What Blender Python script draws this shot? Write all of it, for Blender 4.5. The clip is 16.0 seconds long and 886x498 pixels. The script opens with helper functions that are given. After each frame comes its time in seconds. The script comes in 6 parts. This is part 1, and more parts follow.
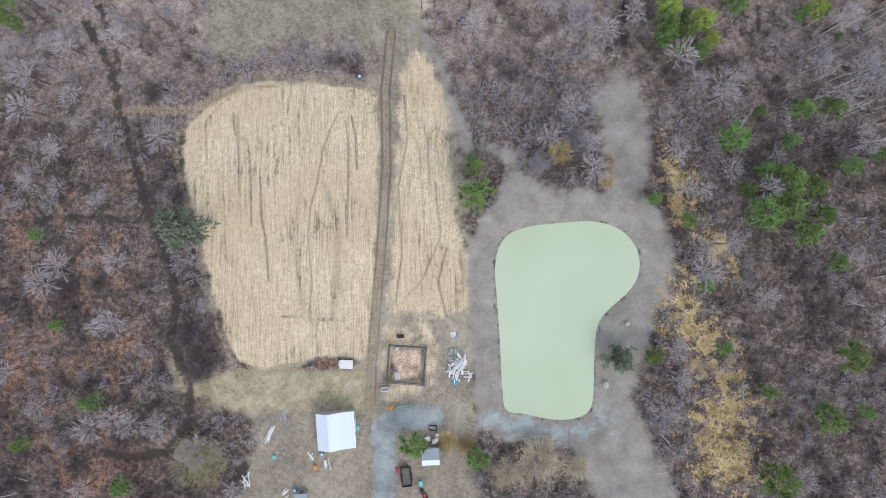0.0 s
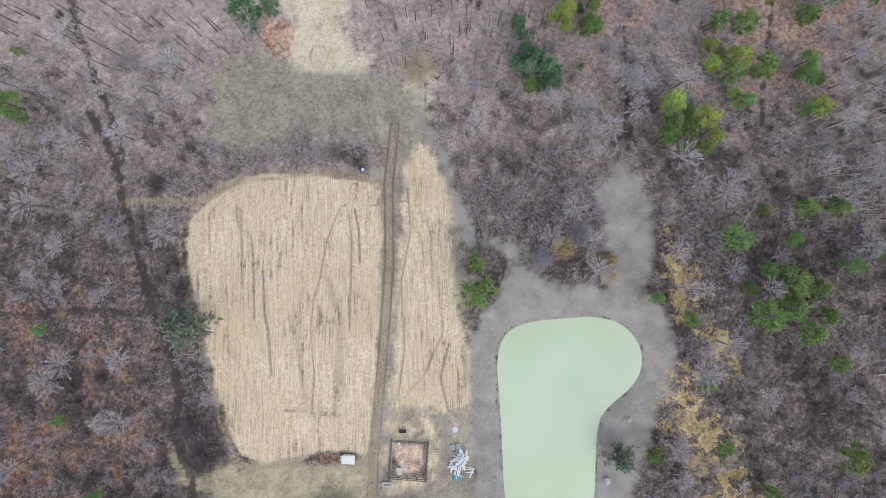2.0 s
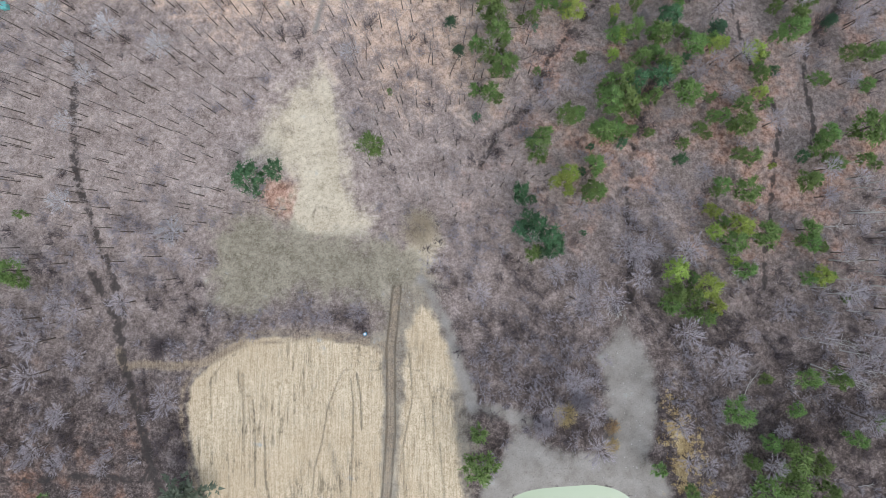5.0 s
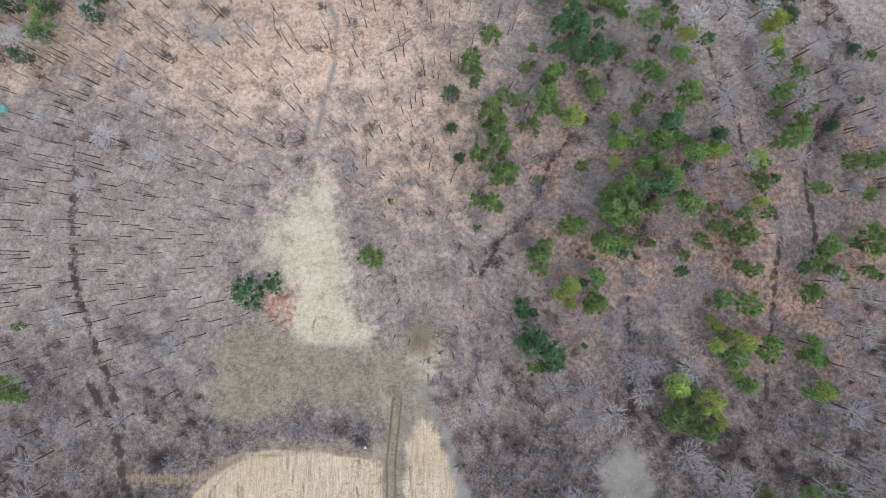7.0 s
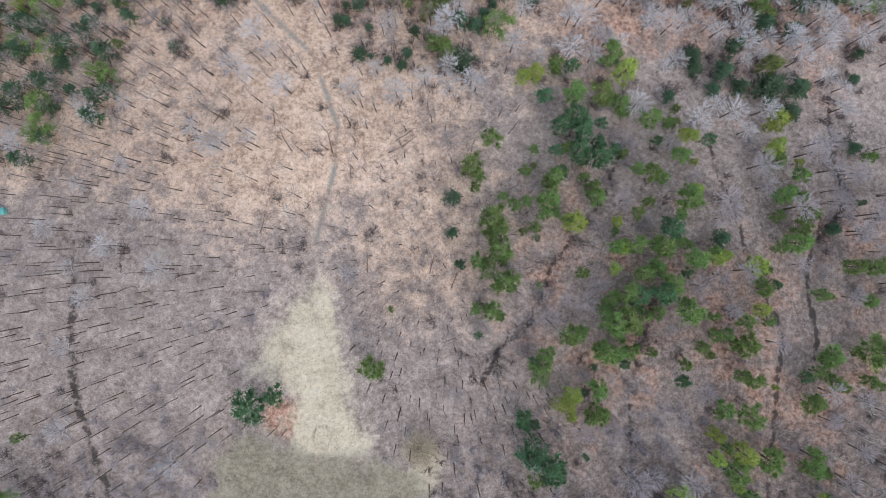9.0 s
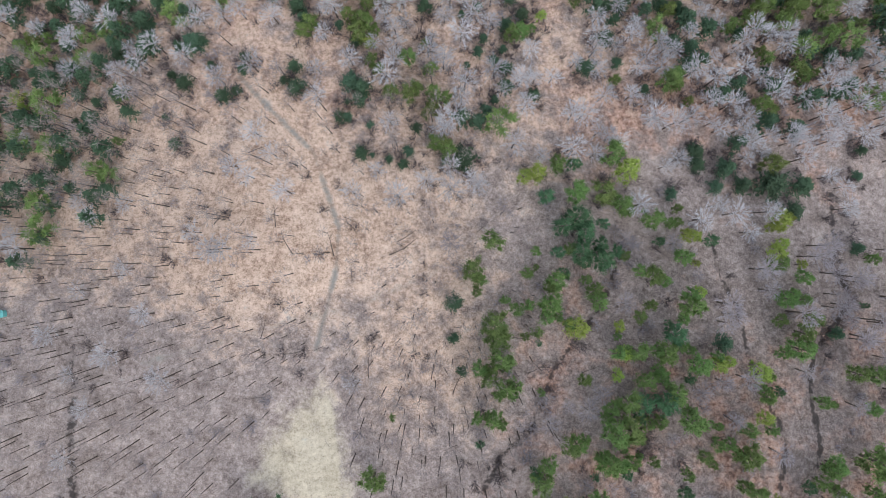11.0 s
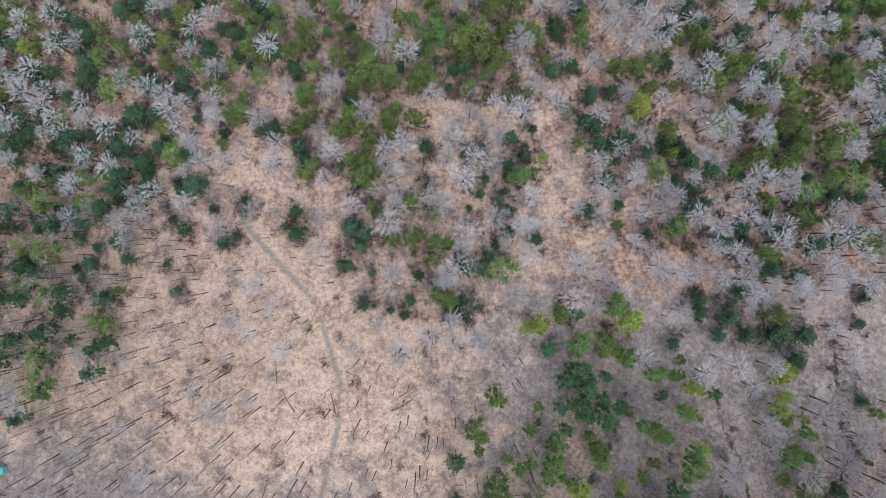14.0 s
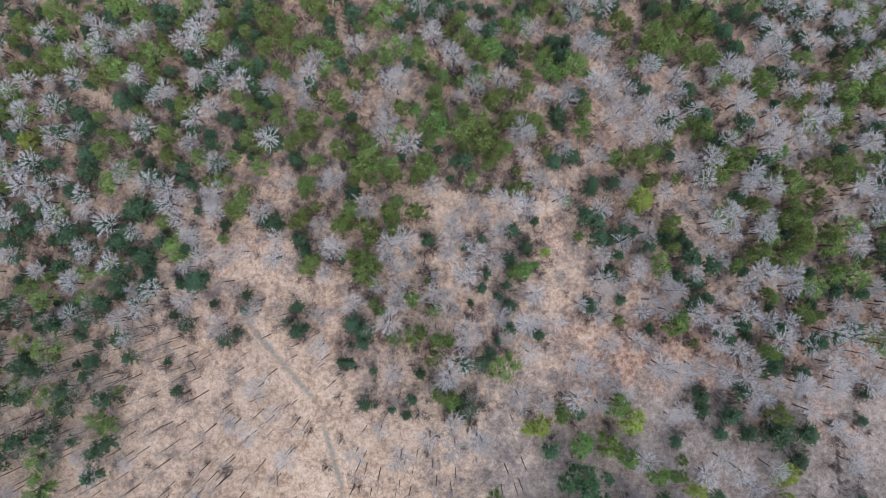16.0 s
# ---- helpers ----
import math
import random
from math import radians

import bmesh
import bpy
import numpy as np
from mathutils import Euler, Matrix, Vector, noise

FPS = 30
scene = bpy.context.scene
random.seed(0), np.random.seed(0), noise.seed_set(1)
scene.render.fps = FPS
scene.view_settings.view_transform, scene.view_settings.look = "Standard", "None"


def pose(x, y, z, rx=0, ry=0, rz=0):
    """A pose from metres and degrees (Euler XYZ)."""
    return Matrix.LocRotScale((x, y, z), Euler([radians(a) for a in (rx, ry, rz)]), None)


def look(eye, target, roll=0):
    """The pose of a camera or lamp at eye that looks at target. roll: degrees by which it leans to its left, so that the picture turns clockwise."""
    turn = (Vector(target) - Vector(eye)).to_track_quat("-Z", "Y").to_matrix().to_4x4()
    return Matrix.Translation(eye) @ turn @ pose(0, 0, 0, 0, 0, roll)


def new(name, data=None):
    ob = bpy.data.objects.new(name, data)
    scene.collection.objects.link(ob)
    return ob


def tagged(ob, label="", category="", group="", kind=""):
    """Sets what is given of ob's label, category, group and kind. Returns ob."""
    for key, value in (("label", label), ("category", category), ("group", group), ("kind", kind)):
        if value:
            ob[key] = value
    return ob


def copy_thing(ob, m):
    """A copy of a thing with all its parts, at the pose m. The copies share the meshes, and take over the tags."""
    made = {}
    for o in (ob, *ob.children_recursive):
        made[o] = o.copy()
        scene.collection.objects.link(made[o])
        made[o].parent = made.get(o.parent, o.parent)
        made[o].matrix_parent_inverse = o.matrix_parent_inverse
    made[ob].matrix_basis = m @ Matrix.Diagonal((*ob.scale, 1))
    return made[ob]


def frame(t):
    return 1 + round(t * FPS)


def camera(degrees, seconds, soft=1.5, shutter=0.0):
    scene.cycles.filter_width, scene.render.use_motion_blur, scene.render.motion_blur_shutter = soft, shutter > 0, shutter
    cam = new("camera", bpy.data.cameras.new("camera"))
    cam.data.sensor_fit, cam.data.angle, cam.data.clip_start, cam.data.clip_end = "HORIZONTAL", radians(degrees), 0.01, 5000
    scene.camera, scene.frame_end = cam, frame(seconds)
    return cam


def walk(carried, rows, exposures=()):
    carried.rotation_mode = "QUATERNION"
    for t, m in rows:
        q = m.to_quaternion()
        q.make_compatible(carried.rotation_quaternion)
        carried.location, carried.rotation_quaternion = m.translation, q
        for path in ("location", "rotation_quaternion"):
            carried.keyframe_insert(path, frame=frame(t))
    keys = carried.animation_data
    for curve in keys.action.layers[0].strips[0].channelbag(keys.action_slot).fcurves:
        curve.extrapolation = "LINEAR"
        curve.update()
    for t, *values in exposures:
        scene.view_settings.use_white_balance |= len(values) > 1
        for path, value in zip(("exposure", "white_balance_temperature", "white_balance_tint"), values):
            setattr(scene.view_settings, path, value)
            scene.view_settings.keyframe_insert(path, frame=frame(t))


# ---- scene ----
cam = camera(72.0, 16.0, soft=0.7)
METRES, EYE, TILT, LEAN, TURN = 195.0, 135.0, -90.0, 0.0, 0.0
ROWS = [
    (0.0, 0.0, 0.0, 0.0, 0.0, 0.0, -0.0),
    (0.5, -0.0005, -0.0002, 0.0245, 0.01, 0.0, -0.08),
    (1.0, -0.0008, -0.0003, 0.0524, 0.06, -0.1, -0.17),
    (1.5, -0.0018, -0.0005, 0.0809, 0.06, -0.13, -0.25),
    (2.0, -0.0023, -0.0005, 0.1109, 0.09, -0.16, -0.32),
    (2.5, -0.003, -0.0006, 0.1407, 0.09, -0.08, -0.37),
    (3.0, -0.0037, -0.0007, 0.1714, 0.09, -0.01, -0.42),
    (3.5, -0.0043, -0.0006, 0.2033, 0.09, 0.0, -0.47),
    (4.0, -0.0047, -0.0004, 0.2344, 0.11, 0.09, -0.5),
    (6.5, -0.0099, 0.002, 0.3956, -0.07, 0.27, -0.59),
    (7.0, -0.01, 0.0026, 0.4273, -0.05, 0.34, -0.59),
    (7.5, -0.0113, 0.003, 0.4593, -0.1, 0.38, -0.59),
    (8.0, -0.0124, 0.0037, 0.4941, -0.14, 0.24, -0.58),
    (8.5, -0.0126, 0.004, 0.5253, -0.12, 0.32, -0.58),
    (9.0, -0.0138, 0.0045, 0.5564, -0.15, 0.3, -0.58),
    (11.5, -0.0178, 0.0072, 0.713, -0.17, 0.59, -0.63),
    (12.0, -0.0186, 0.0075, 0.7447, -0.19, 0.64, -0.63),
    (12.5, -0.0194, 0.0076, 0.7772, -0.18, 0.63, -0.64),
    (13.0, -0.0202, 0.0078, 0.8092, -0.18, 0.65, -0.65),
    (13.5, -0.0213, 0.0078, 0.842, -0.18, 0.62, -0.67),
    (14.0, -0.0222, 0.0079, 0.8739, -0.18, 0.63, -0.67),
    (14.5, -0.0233, 0.008, 0.9048, -0.2, 0.69, -0.67),
    (15.0, -0.0243, 0.0082, 0.9369, -0.21, 0.68, -0.67),
    (15.5, -0.0251, 0.0082, 0.9675, -0.21, 0.76, -0.67),
    (16.0, -0.0263, 0.0083, 0.9995, -0.23, 0.77, -0.67),
]
walk(cam, [(t, pose(0, 0, EYE, TILT, LEAN, TURN) @ pose(METRES * x, METRES * y, METRES * z, 90 + pitch, roll, yaw)) for t, x, y, z, yaw, pitch, roll in ROWS])

# ---- daylight: bright overcast ----
world = bpy.data.worlds.new("overcast_sky")
scene.world = world
world.use_nodes = True
wn = world.node_tree
sky = wn.nodes.new("ShaderNodeTexSky")
sky.sky_type = 'NISHITA'
sky.sun_disc = False
sky.sun_elevation = radians(46)
sky.sun_rotation = radians(150)
sky.dust_density = 1.0
grey = wn.nodes.new("ShaderNodeHueSaturation")
grey.inputs["Saturation"].default_value = 0.5
wn.links.new(sky.outputs[0], grey.inputs["Color"])
wn.links.new(grey.outputs[0], wn.nodes["Background"].inputs["Color"])
wn.nodes["Background"].inputs["Strength"].default_value = 0.17
sun = new("sun", bpy.data.lights.new("sun", 'SUN'))
sun.data.energy = 0.5
sun.data.angle = radians(36)
sun.data.color = (1.0, 0.98, 0.95)
sun.matrix_world = look((34, -58, 70), (0, 0, 0))

scene.view_settings.exposure = 0.85

# ---- materials ----
def nodes_of(name, rough=0.9):
    m = bpy.data.materials.new(name)
    m.use_nodes = True
    b = m.node_tree.nodes["Principled BSDF"]
    b.inputs["Roughness"].default_value = rough
    b.inputs["Specular IOR Level"].default_value = 0.25
    return m, m.node_tree, b


def noise_node(nt, scale, detail=4.0, stretch=None, rough=0.6):
    tc = nt.nodes.new("ShaderNodeTexCoord")
    n = nt.nodes.new("ShaderNodeTexNoise")
    n.inputs["Scale"].default_value = scale
    n.inputs["Detail"].default_value = detail
    n.inputs["Roughness"].default_value = rough
    if stretch:
        mp = nt.nodes.new("ShaderNodeMapping")
        mp.inputs["Scale"].default_value = stretch
        nt.links.new(tc.outputs["Object"], mp.inputs[0])
        nt.links.new(mp.outputs[0], n.inputs["Vector"])
    else:
        nt.links.new(tc.outputs["Object"], n.inputs["Vector"])
    return n.outputs["Fac"]


def ramp(nt, fac, stops):
    r = nt.nodes.new("ShaderNodeValToRGB")
    e = r.color_ramp.elements
    while len(e) < len(stops):
        e.new(0.5)
    for k, (p, c) in zip(e, stops):
        k.position = p
        k.color = (*c, 1) if len(c) == 3 else c
    nt.links.new(fac, r.inputs[0])
    return r.outputs[0]


def mix(nt, fac, a, b, how='MIX'):
    m = nt.nodes.new("ShaderNodeMix")
    m.data_type = 'RGBA'
    m.blend_type = how
    for sock, v in ((m.inputs[0], fac), (m.inputs[6], a), (m.inputs[7], b)):
        if isinstance(v, (int, float)):
            sock.default_value = v
        elif isinstance(v, tuple):
            sock.default_value = (*v, 1)
        else:
            nt.links.new(v, sock)
    return m.outputs[2]


def calc(nt, how, a, b, c=None):
    m = nt.nodes.new("ShaderNodeMath")
    m.operation = how
    for i, v in enumerate((a, b, c)):
        if v is None:
            continue
        if isinstance(v, (int, float)):
            m.inputs[i].default_value = v
        else:
            nt.links.new(v, m.inputs[i])
    return m.outputs[0]


def edge(nt, mask, wob, amount=0.5, lo=0.38, hi=0.62):
    """A zone's soft mask turned into an uneven edge by noise."""
    s = calc(nt, 'MULTIPLY_ADD', calc(nt, 'SUBTRACT', wob, 0.5), amount, mask)
    r = nt.nodes.new("ShaderNodeMapRange")
    r.interpolation_type = 'SMOOTHSTEP'
    r.inputs[1].default_value, r.inputs[2].default_value = lo, hi
    nt.links.new(s, r.inputs[0])
    return r.outputs[0]


def bump(nt, b, height, strength, dist):
    n = nt.nodes.new("ShaderNodeBump")
    n.inputs["Strength"].default_value = strength
    n.inputs["Distance"].default_value = dist
    nt.links.new(height, n.inputs["Height"])
    nt.links.new(n.outputs[0], b.inputs["Normal"])


def plain(name, dark, light, scale=3.0, rough=0.85, metal=0.0, vary=0.0, rel=0.3, stretch=None):
    """A weathered surface: two scales of noise between two colours."""
    m, nt, b = nodes_of(name, rough)
    b.inputs["Metallic"].default_value = metal
    big = noise_node(nt, scale * 0.22, 3)
    fine = noise_node(nt, scale * 2.5, 5, stretch)
    f = calc(nt, 'MULTIPLY_ADD', fine, 0.6, calc(nt, 'MULTIPLY', big, 0.4))
    col = ramp(nt, f, [(0.3, dark), (0.68, light)])
    if vary:
        oi = nt.nodes.new("ShaderNodeObjectInfo")
        k = nt.nodes.new("ShaderNodeHueSaturation")
        nt.links.new(calc(nt, 'MULTIPLY_ADD', oi.outputs["Random"], vary, 1 - vary / 2), k.inputs["Value"])
        nt.links.new(calc(nt, 'MULTIPLY_ADD', oi.outputs["Random"], vary * 0.10, 0.5 - vary * 0.05), k.inputs["Hue"])
        nt.links.new(col, k.inputs["Color"])
        col = k.outputs[0]
    nt.links.new(col, b.inputs["Base Color"])
    bump(nt, b, fine, rel, 0.05)
    return m


def ground_material():
    m, nt, b = nodes_of("ground", 0.95)
    chan = {}
    for key in "abcd":
        at = nt.nodes.new("ShaderNodeAttribute")
        at.attribute_name = "zone_" + key
        sp = nt.nodes.new("ShaderNodeSeparateColor")
        nt.links.new(at.outputs["Color"], sp.inputs[0])
        for i in range(3):
            chan[key + str(i)] = sp.outputs[i]
    zw = nt.nodes.new("ShaderNodeAttribute")
    zw.attribute_name = "wet"
    zr = nt.nodes.new("ShaderNodeAttribute")
    zr.attribute_name = "rut"
    big = noise_node(nt, 0.05, 4)
    mid = noise_node(nt, 0.22, 6, rough=0.65)
    fine = noise_node(nt, 0.9, 8, rough=0.82)
    grit = noise_node(nt, 3.2, 4, rough=0.85)
    blot = ramp(nt, noise_node(nt, 0.4, 7, rough=0.75), [(0.40, (0, 0, 0)), (0.60, (1, 1, 1))])
    rows = noise_node(nt, 1.0, 5, (3.2, 0.16, 1), 0.75)
    streak = noise_node(nt, 0.6, 6, (2.4, 0.2, 1), 0.7)
    mixf = calc(nt, 'MULTIPLY_ADD', fine, 0.46, calc(nt, 'MULTIPLY_ADD', mid, 0.22, calc(nt, 'MULTIPLY', grit, 0.32)))
    def three(f, a, c, e, lo=0.42, hi=0.595):
        return ramp(nt, f, [(lo, a), (0.5, c), (hi, e)])
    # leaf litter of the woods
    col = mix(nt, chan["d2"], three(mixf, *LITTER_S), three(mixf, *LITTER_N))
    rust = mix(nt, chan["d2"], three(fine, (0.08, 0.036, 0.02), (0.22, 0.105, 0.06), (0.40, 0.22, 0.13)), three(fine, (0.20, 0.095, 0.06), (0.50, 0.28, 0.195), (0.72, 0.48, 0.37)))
    patch = edge(nt, calc(nt, 'MULTIPLY', chan["d1"], 0.55), calc(nt, 'MULTIPLY_ADD', mid, 0.6, calc(nt, 'MULTIPLY', big, 0.45)), 2.2, 0.35, 0.8)
    col = mix(nt, calc(nt, 'MULTIPLY', patch, 0.85), col, rust)
    # warm hillside
    tan = three(mixf, (0.30, 0.18, 0.12), (0.68, 0.485, 0.355), (0.92, 0.74, 0.595))
    col = mix(nt, calc(nt, 'MULTIPLY', edge(nt, chan["c0"], mid, 1.6, 0.25, 0.8), 0.9), col, tan)
    # pale clearing
    pale = three(mixf, (0.40, 0.335, 0.235), (0.60, 0.52, 0.385), (0.76, 0.68, 0.53))
    col = mix(nt, edge(nt, chan["b0"], mid, 1.1, 0.3, 0.75), col, pale)
    # grey meadow
    meadow = three(mixf, (0.15, 0.13, 0.09), (0.265, 0.235, 0.175), (0.41, 0.365, 0.275))
    col = mix(nt, edge(nt, chan["b1"], mid, 1.5, 0.25, 0.8), col, meadow)
    # yard soil
    soil = three(mixf, (0.17, 0.135, 0.10), (0.29, 0.245, 0.19), (0.46, 0.39, 0.28))
    soil = mix(nt, ramp(nt, big, [(0.45, (0, 0, 0)), (0.6, (0.8, 0.8, 0.8))]), soil, three(mixf, (0.32, 0.27, 0.19), (0.46, 0.40, 0.30), (0.60, 0.53, 0.42)))
    soil = mix(nt, calc(nt, 'MULTIPLY', blot, 0.4), soil, (0.20, 0.19, 0.165))
    col = mix(nt, edge(nt, chan["c1"], mid, 1.2, 0.3, 0.75), col, soil)
    # lawn
    lawn = three(mixf, (0.24, 0.195, 0.12), (0.41, 0.35, 0.24), (0.58, 0.50, 0.36))
    lawn = mix(nt, calc(nt, 'MULTIPLY', blot, 0.45), lawn, (0.245, 0.225, 0.125))
    col = mix(nt, edge(nt, chan["b2"], mid, 1.2, 0.3, 0.75), col, lawn)
    # gravel of the pond's shore
    grav = three(calc(nt, 'MULTIPLY_ADD', grit, 0.35, calc(nt, 'MULTIPLY', mid, 0.65)), (0.19, 0.172, 0.147), (0.285, 0.262, 0.23), (0.38, 0.35, 0.31), 0.34, 0.66)
    col = mix(nt, edge(nt, chan["a1"], mid, 1.1, 0.3, 0.75), col, grav)
    # straw field, drilled north to south
    rowf = calc(nt, 'MULTIPLY_ADD', rows, 0.30, calc(nt, 'MULTIPLY_ADD', fine, 0.32, calc(nt, 'MULTIPLY', grit, 0.38)))
    straw = three(rowf, (0.34, 0.255, 0.155), (0.60, 0.49, 0.335), (0.80, 0.69, 0.51), 0.42, 0.58)
    straw = mix(nt, ramp(nt, big, [(0.42, (0, 0, 0)), (0.62, (0.4, 0.4, 0.4))]), straw, (0.50, 0.38, 0.24))
    worn = calc(nt, 'MULTIPLY', calc(nt, 'MULTIPLY', edge(nt, streak, fine, 0.9, 0.50, 0.66), 0.9), ramp(nt, noise_node(nt, 0.075, 5), [(0.44, (0.05, 0.05, 0.05)), (0.58, (1, 1, 1))]))
    straw = mix(nt, worn, straw, (0.22, 0.175, 0.115))
    col = mix(nt, edge(nt, chan["a0"], mid, 1.0, 0.34, 0.66), col, straw)
    # dirt lane and field margin
    dirt = three(rowf, (0.17, 0.125, 0.085), (0.30, 0.235, 0.165), (0.46, 0.37, 0.26))
    col = mix(nt, edge(nt, chan["a2"], fine, 1.0, 0.35, 0.68), col, dirt)
    # crushed stone drive
    drive = three(calc(nt, 'MULTIPLY_ADD', grit, 0.4, calc(nt, 'MULTIPLY', mid, 0.6)), (0.215, 0.235, 0.235), (0.30, 0.325, 0.325), (0.39, 0.415, 0.41))
    col = mix(nt, edge(nt, chan["d0"], mid, 2.2, 0.3, 0.75), col, drive)
    # wheel marks
    rut = edge(nt, zr.outputs["Fac"], calc(nt, 'MULTIPLY_ADD', rows, 0.5, calc(nt, 'MULTIPLY', fine, 0.5)), 2.4, 0.42, 0.9)
    col = mix(nt, calc(nt, 'MULTIPLY', rut, 0.72), col, (0.16, 0.125, 0.085))
    # flattened ochre rushes
    ochre = three(mixf, (0.075, 0.05, 0.03), (0.40, 0.29, 0.14), (0.68, 0.54, 0.30))
    col = mix(nt, edge(nt, calc(nt, 'MULTIPLY', chan["c2"], 0.86), blot, 0.8, 0.42, 0.62), col, ochre)
    # wet black soil of becks and gullies
    wet = edge(nt, zw.outputs["Fac"], calc(nt, 'MULTIPLY_ADD', blot, 0.5, calc(nt, 'MULTIPLY', fine, 0.5)), 1.1, 0.5, 0.8)
    col = mix(nt, calc(nt, 'MULTIPLY', wet, 0.85), col, (0.035, 0.028, 0.024))
    # dark leaf clumps and sticks
    col = mix(nt, calc(nt, 'MULTIPLY', calc(nt, 'MULTIPLY', edge(nt, grit, fine, 0.3, 0.40, 0.33), 0.55), calc(nt, 'SUBTRACT', 1.0, chan["a0"])), col, (0.07, 0.05, 0.04))
    # pale stones and litter flecks
    col = mix(nt, calc(nt, 'MULTIPLY', edge(nt, grit, fine, 0.25, 0.66, 0.72), 0.55), col, (0.55, 0.51, 0.45))
    nt.links.new(col, b.inputs["Base Color"])
    nt.links.new(calc(nt, 'MULTIPLY_ADD', wet, -0.45, 0.95), b.inputs["Roughness"])
    bump(nt, b, calc(nt, 'MULTIPLY_ADD', grit, 0.5, calc(nt, 'MULTIPLY_ADD', fine, 1.0, rut)), 0.7, 0.3)
    return m


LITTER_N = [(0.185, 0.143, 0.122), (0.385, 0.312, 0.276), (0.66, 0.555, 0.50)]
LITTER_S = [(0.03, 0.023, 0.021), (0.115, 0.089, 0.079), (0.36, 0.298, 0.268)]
GROUND = ground_material()
BARK = plain("dark_bark", (0.07, 0.054, 0.045), (0.17, 0.135, 0.115), 6)
TWIG = plain("grey_twigs", (0.30, 0.29, 0.295), (0.66, 0.645, 0.66), 1.2, vary=0.4)
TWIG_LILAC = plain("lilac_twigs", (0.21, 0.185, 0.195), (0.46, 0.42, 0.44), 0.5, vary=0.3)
TWIG_DARK = plain("purple_brush", (0.075, 0.058, 0.06), (0.20, 0.165, 0.165), 1.0)
BIRCH = plain("white_bark", (0.35, 0.33, 0.31), (0.62, 0.60, 0.57), 4)
PINE = plain("pine_needles", (0.075, 0.13, 0.04), (0.25, 0.365, 0.115), 1.6, 0.75, vary=0.4)
BLUE_PINE = plain("soft_pine_needles", (0.04, 0.105, 0.05), (0.145, 0.28, 0.135), 1.6, 0.75, vary=0.35)
OLIVE = plain("olive_needles", (0.045, 0.075, 0.02), (0.29, 0.375, 0.12), 1.9, 0.75, vary=0.4)
YELLOW = plain("young_needles", (0.20, 0.27, 0.05), (0.44, 0.53, 0.14), 1.6, 0.75, vary=0.35)
HEMLOCK = plain("hemlock_needles", (0.03, 0.065, 0.04), (0.105, 0.18, 0.095), 1.6, 0.75, vary=0.5)
GREYGREEN = plain("spruce_needles", (0.07, 0.09, 0.06), (0.19, 0.215, 0.15), 1.6, 0.7, vary=0.2)
WATER, nt_, b_ = nodes_of("milky_water", 0.12)
b_.inputs["Specular IOR Level"].default_value = 0.5
nt_.links.new(ramp(nt_, noise_node(nt_, 0.03, 2), [(0.3, (0.405, 0.47, 0.315)), (0.7, (0.48, 0.545, 0.40))]), b_.inputs["Base Color"])
bump(nt_, b_, noise_node(nt_, 1.5, 2), 0.05, 0.02)
OCHRE = plain("dry_rushes", (0.30, 0.21, 0.10), (0.66, 0.51, 0.28), 1.2, vary=0.3)
WHITE_METAL = plain("white_roof_metal", (0.58, 0.64, 0.70), (0.70, 0.75, 0.80), 1.2, 0.4, rel=0.05)
TIN = plain("blue_grey_tin", (0.17, 0.215, 0.25), (0.30, 0.35, 0.39), 1.6, 0.45, 0.0, rel=0.1)
WALLBOARD = plain("grey_siding", (0.28, 0.27, 0.25), (0.42, 0.41, 0.39), 2.0)
BLACK = plain("black_steel", (0.012, 0.012, 0.013), (0.04, 0.038, 0.038), 3, 0.55)
RUBBER = plain("tyre_rubber", (0.02, 0.02, 0.02), (0.045, 0.045, 0.045), 5, 0.9)
RAW_WOOD = plain("weathered_boards", (0.22, 0.19, 0.16), (0.42, 0.37, 0.32), 4, vary=0.4)
DARK_WOOD = plain("dark_rails", (0.07, 0.062, 0.058), (0.17, 0.155, 0.145), 4, vary=0.3)
WHITE = plain("white_paint", (0.52, 0.52, 0.51), (0.74, 0.74, 0.73), 2, 0.6, vary=0.12)
BLUE = plain("blue_plastic", (0.03, 0.22, 0.38), (0.06, 0.36, 0.56), 2, 0.45)
TEAL = plain("teal_plastic", (0.10, 0.38, 0.36), (0.20, 0.55, 0.52), 2, 0.45)
ORANGE = plain("orange_plastic", (0.50, 0.19, 0.03), (0.70, 0.32, 0.06), 2, 0.5)
RED = plain("red_paint", (0.34, 0.03, 0.035), (0.52, 0.06, 0.07), 2, 0.45)
STONE = plain("pale_stone", (0.25, 0.235, 0.21), (0.50, 0.47, 0.43), 3, vary=0.4)
BLOCK = plain("grey_crate", (0.24, 0.24, 0.24), (0.46, 0.46, 0.46), 3, 0.7, vary=0.3)
TWIG_POLE = plain("brown_grey_twigs", (0.22, 0.18, 0.17), (0.44, 0.38, 0.36), 0.9, vary=0.25)
TAN_TWIG = plain("tan_twigs", (0.42, 0.35, 0.25), (0.72, 0.63, 0.49), 0.8)
OLIVE_TWIG = plain("olive_twigs", (0.26, 0.225, 0.13), (0.54, 0.48, 0.32), 0.8)
LOG = plain("grey_log", (0.16, 0.135, 0.115), (0.36, 0.32, 0.28), 3, vary=0.4)

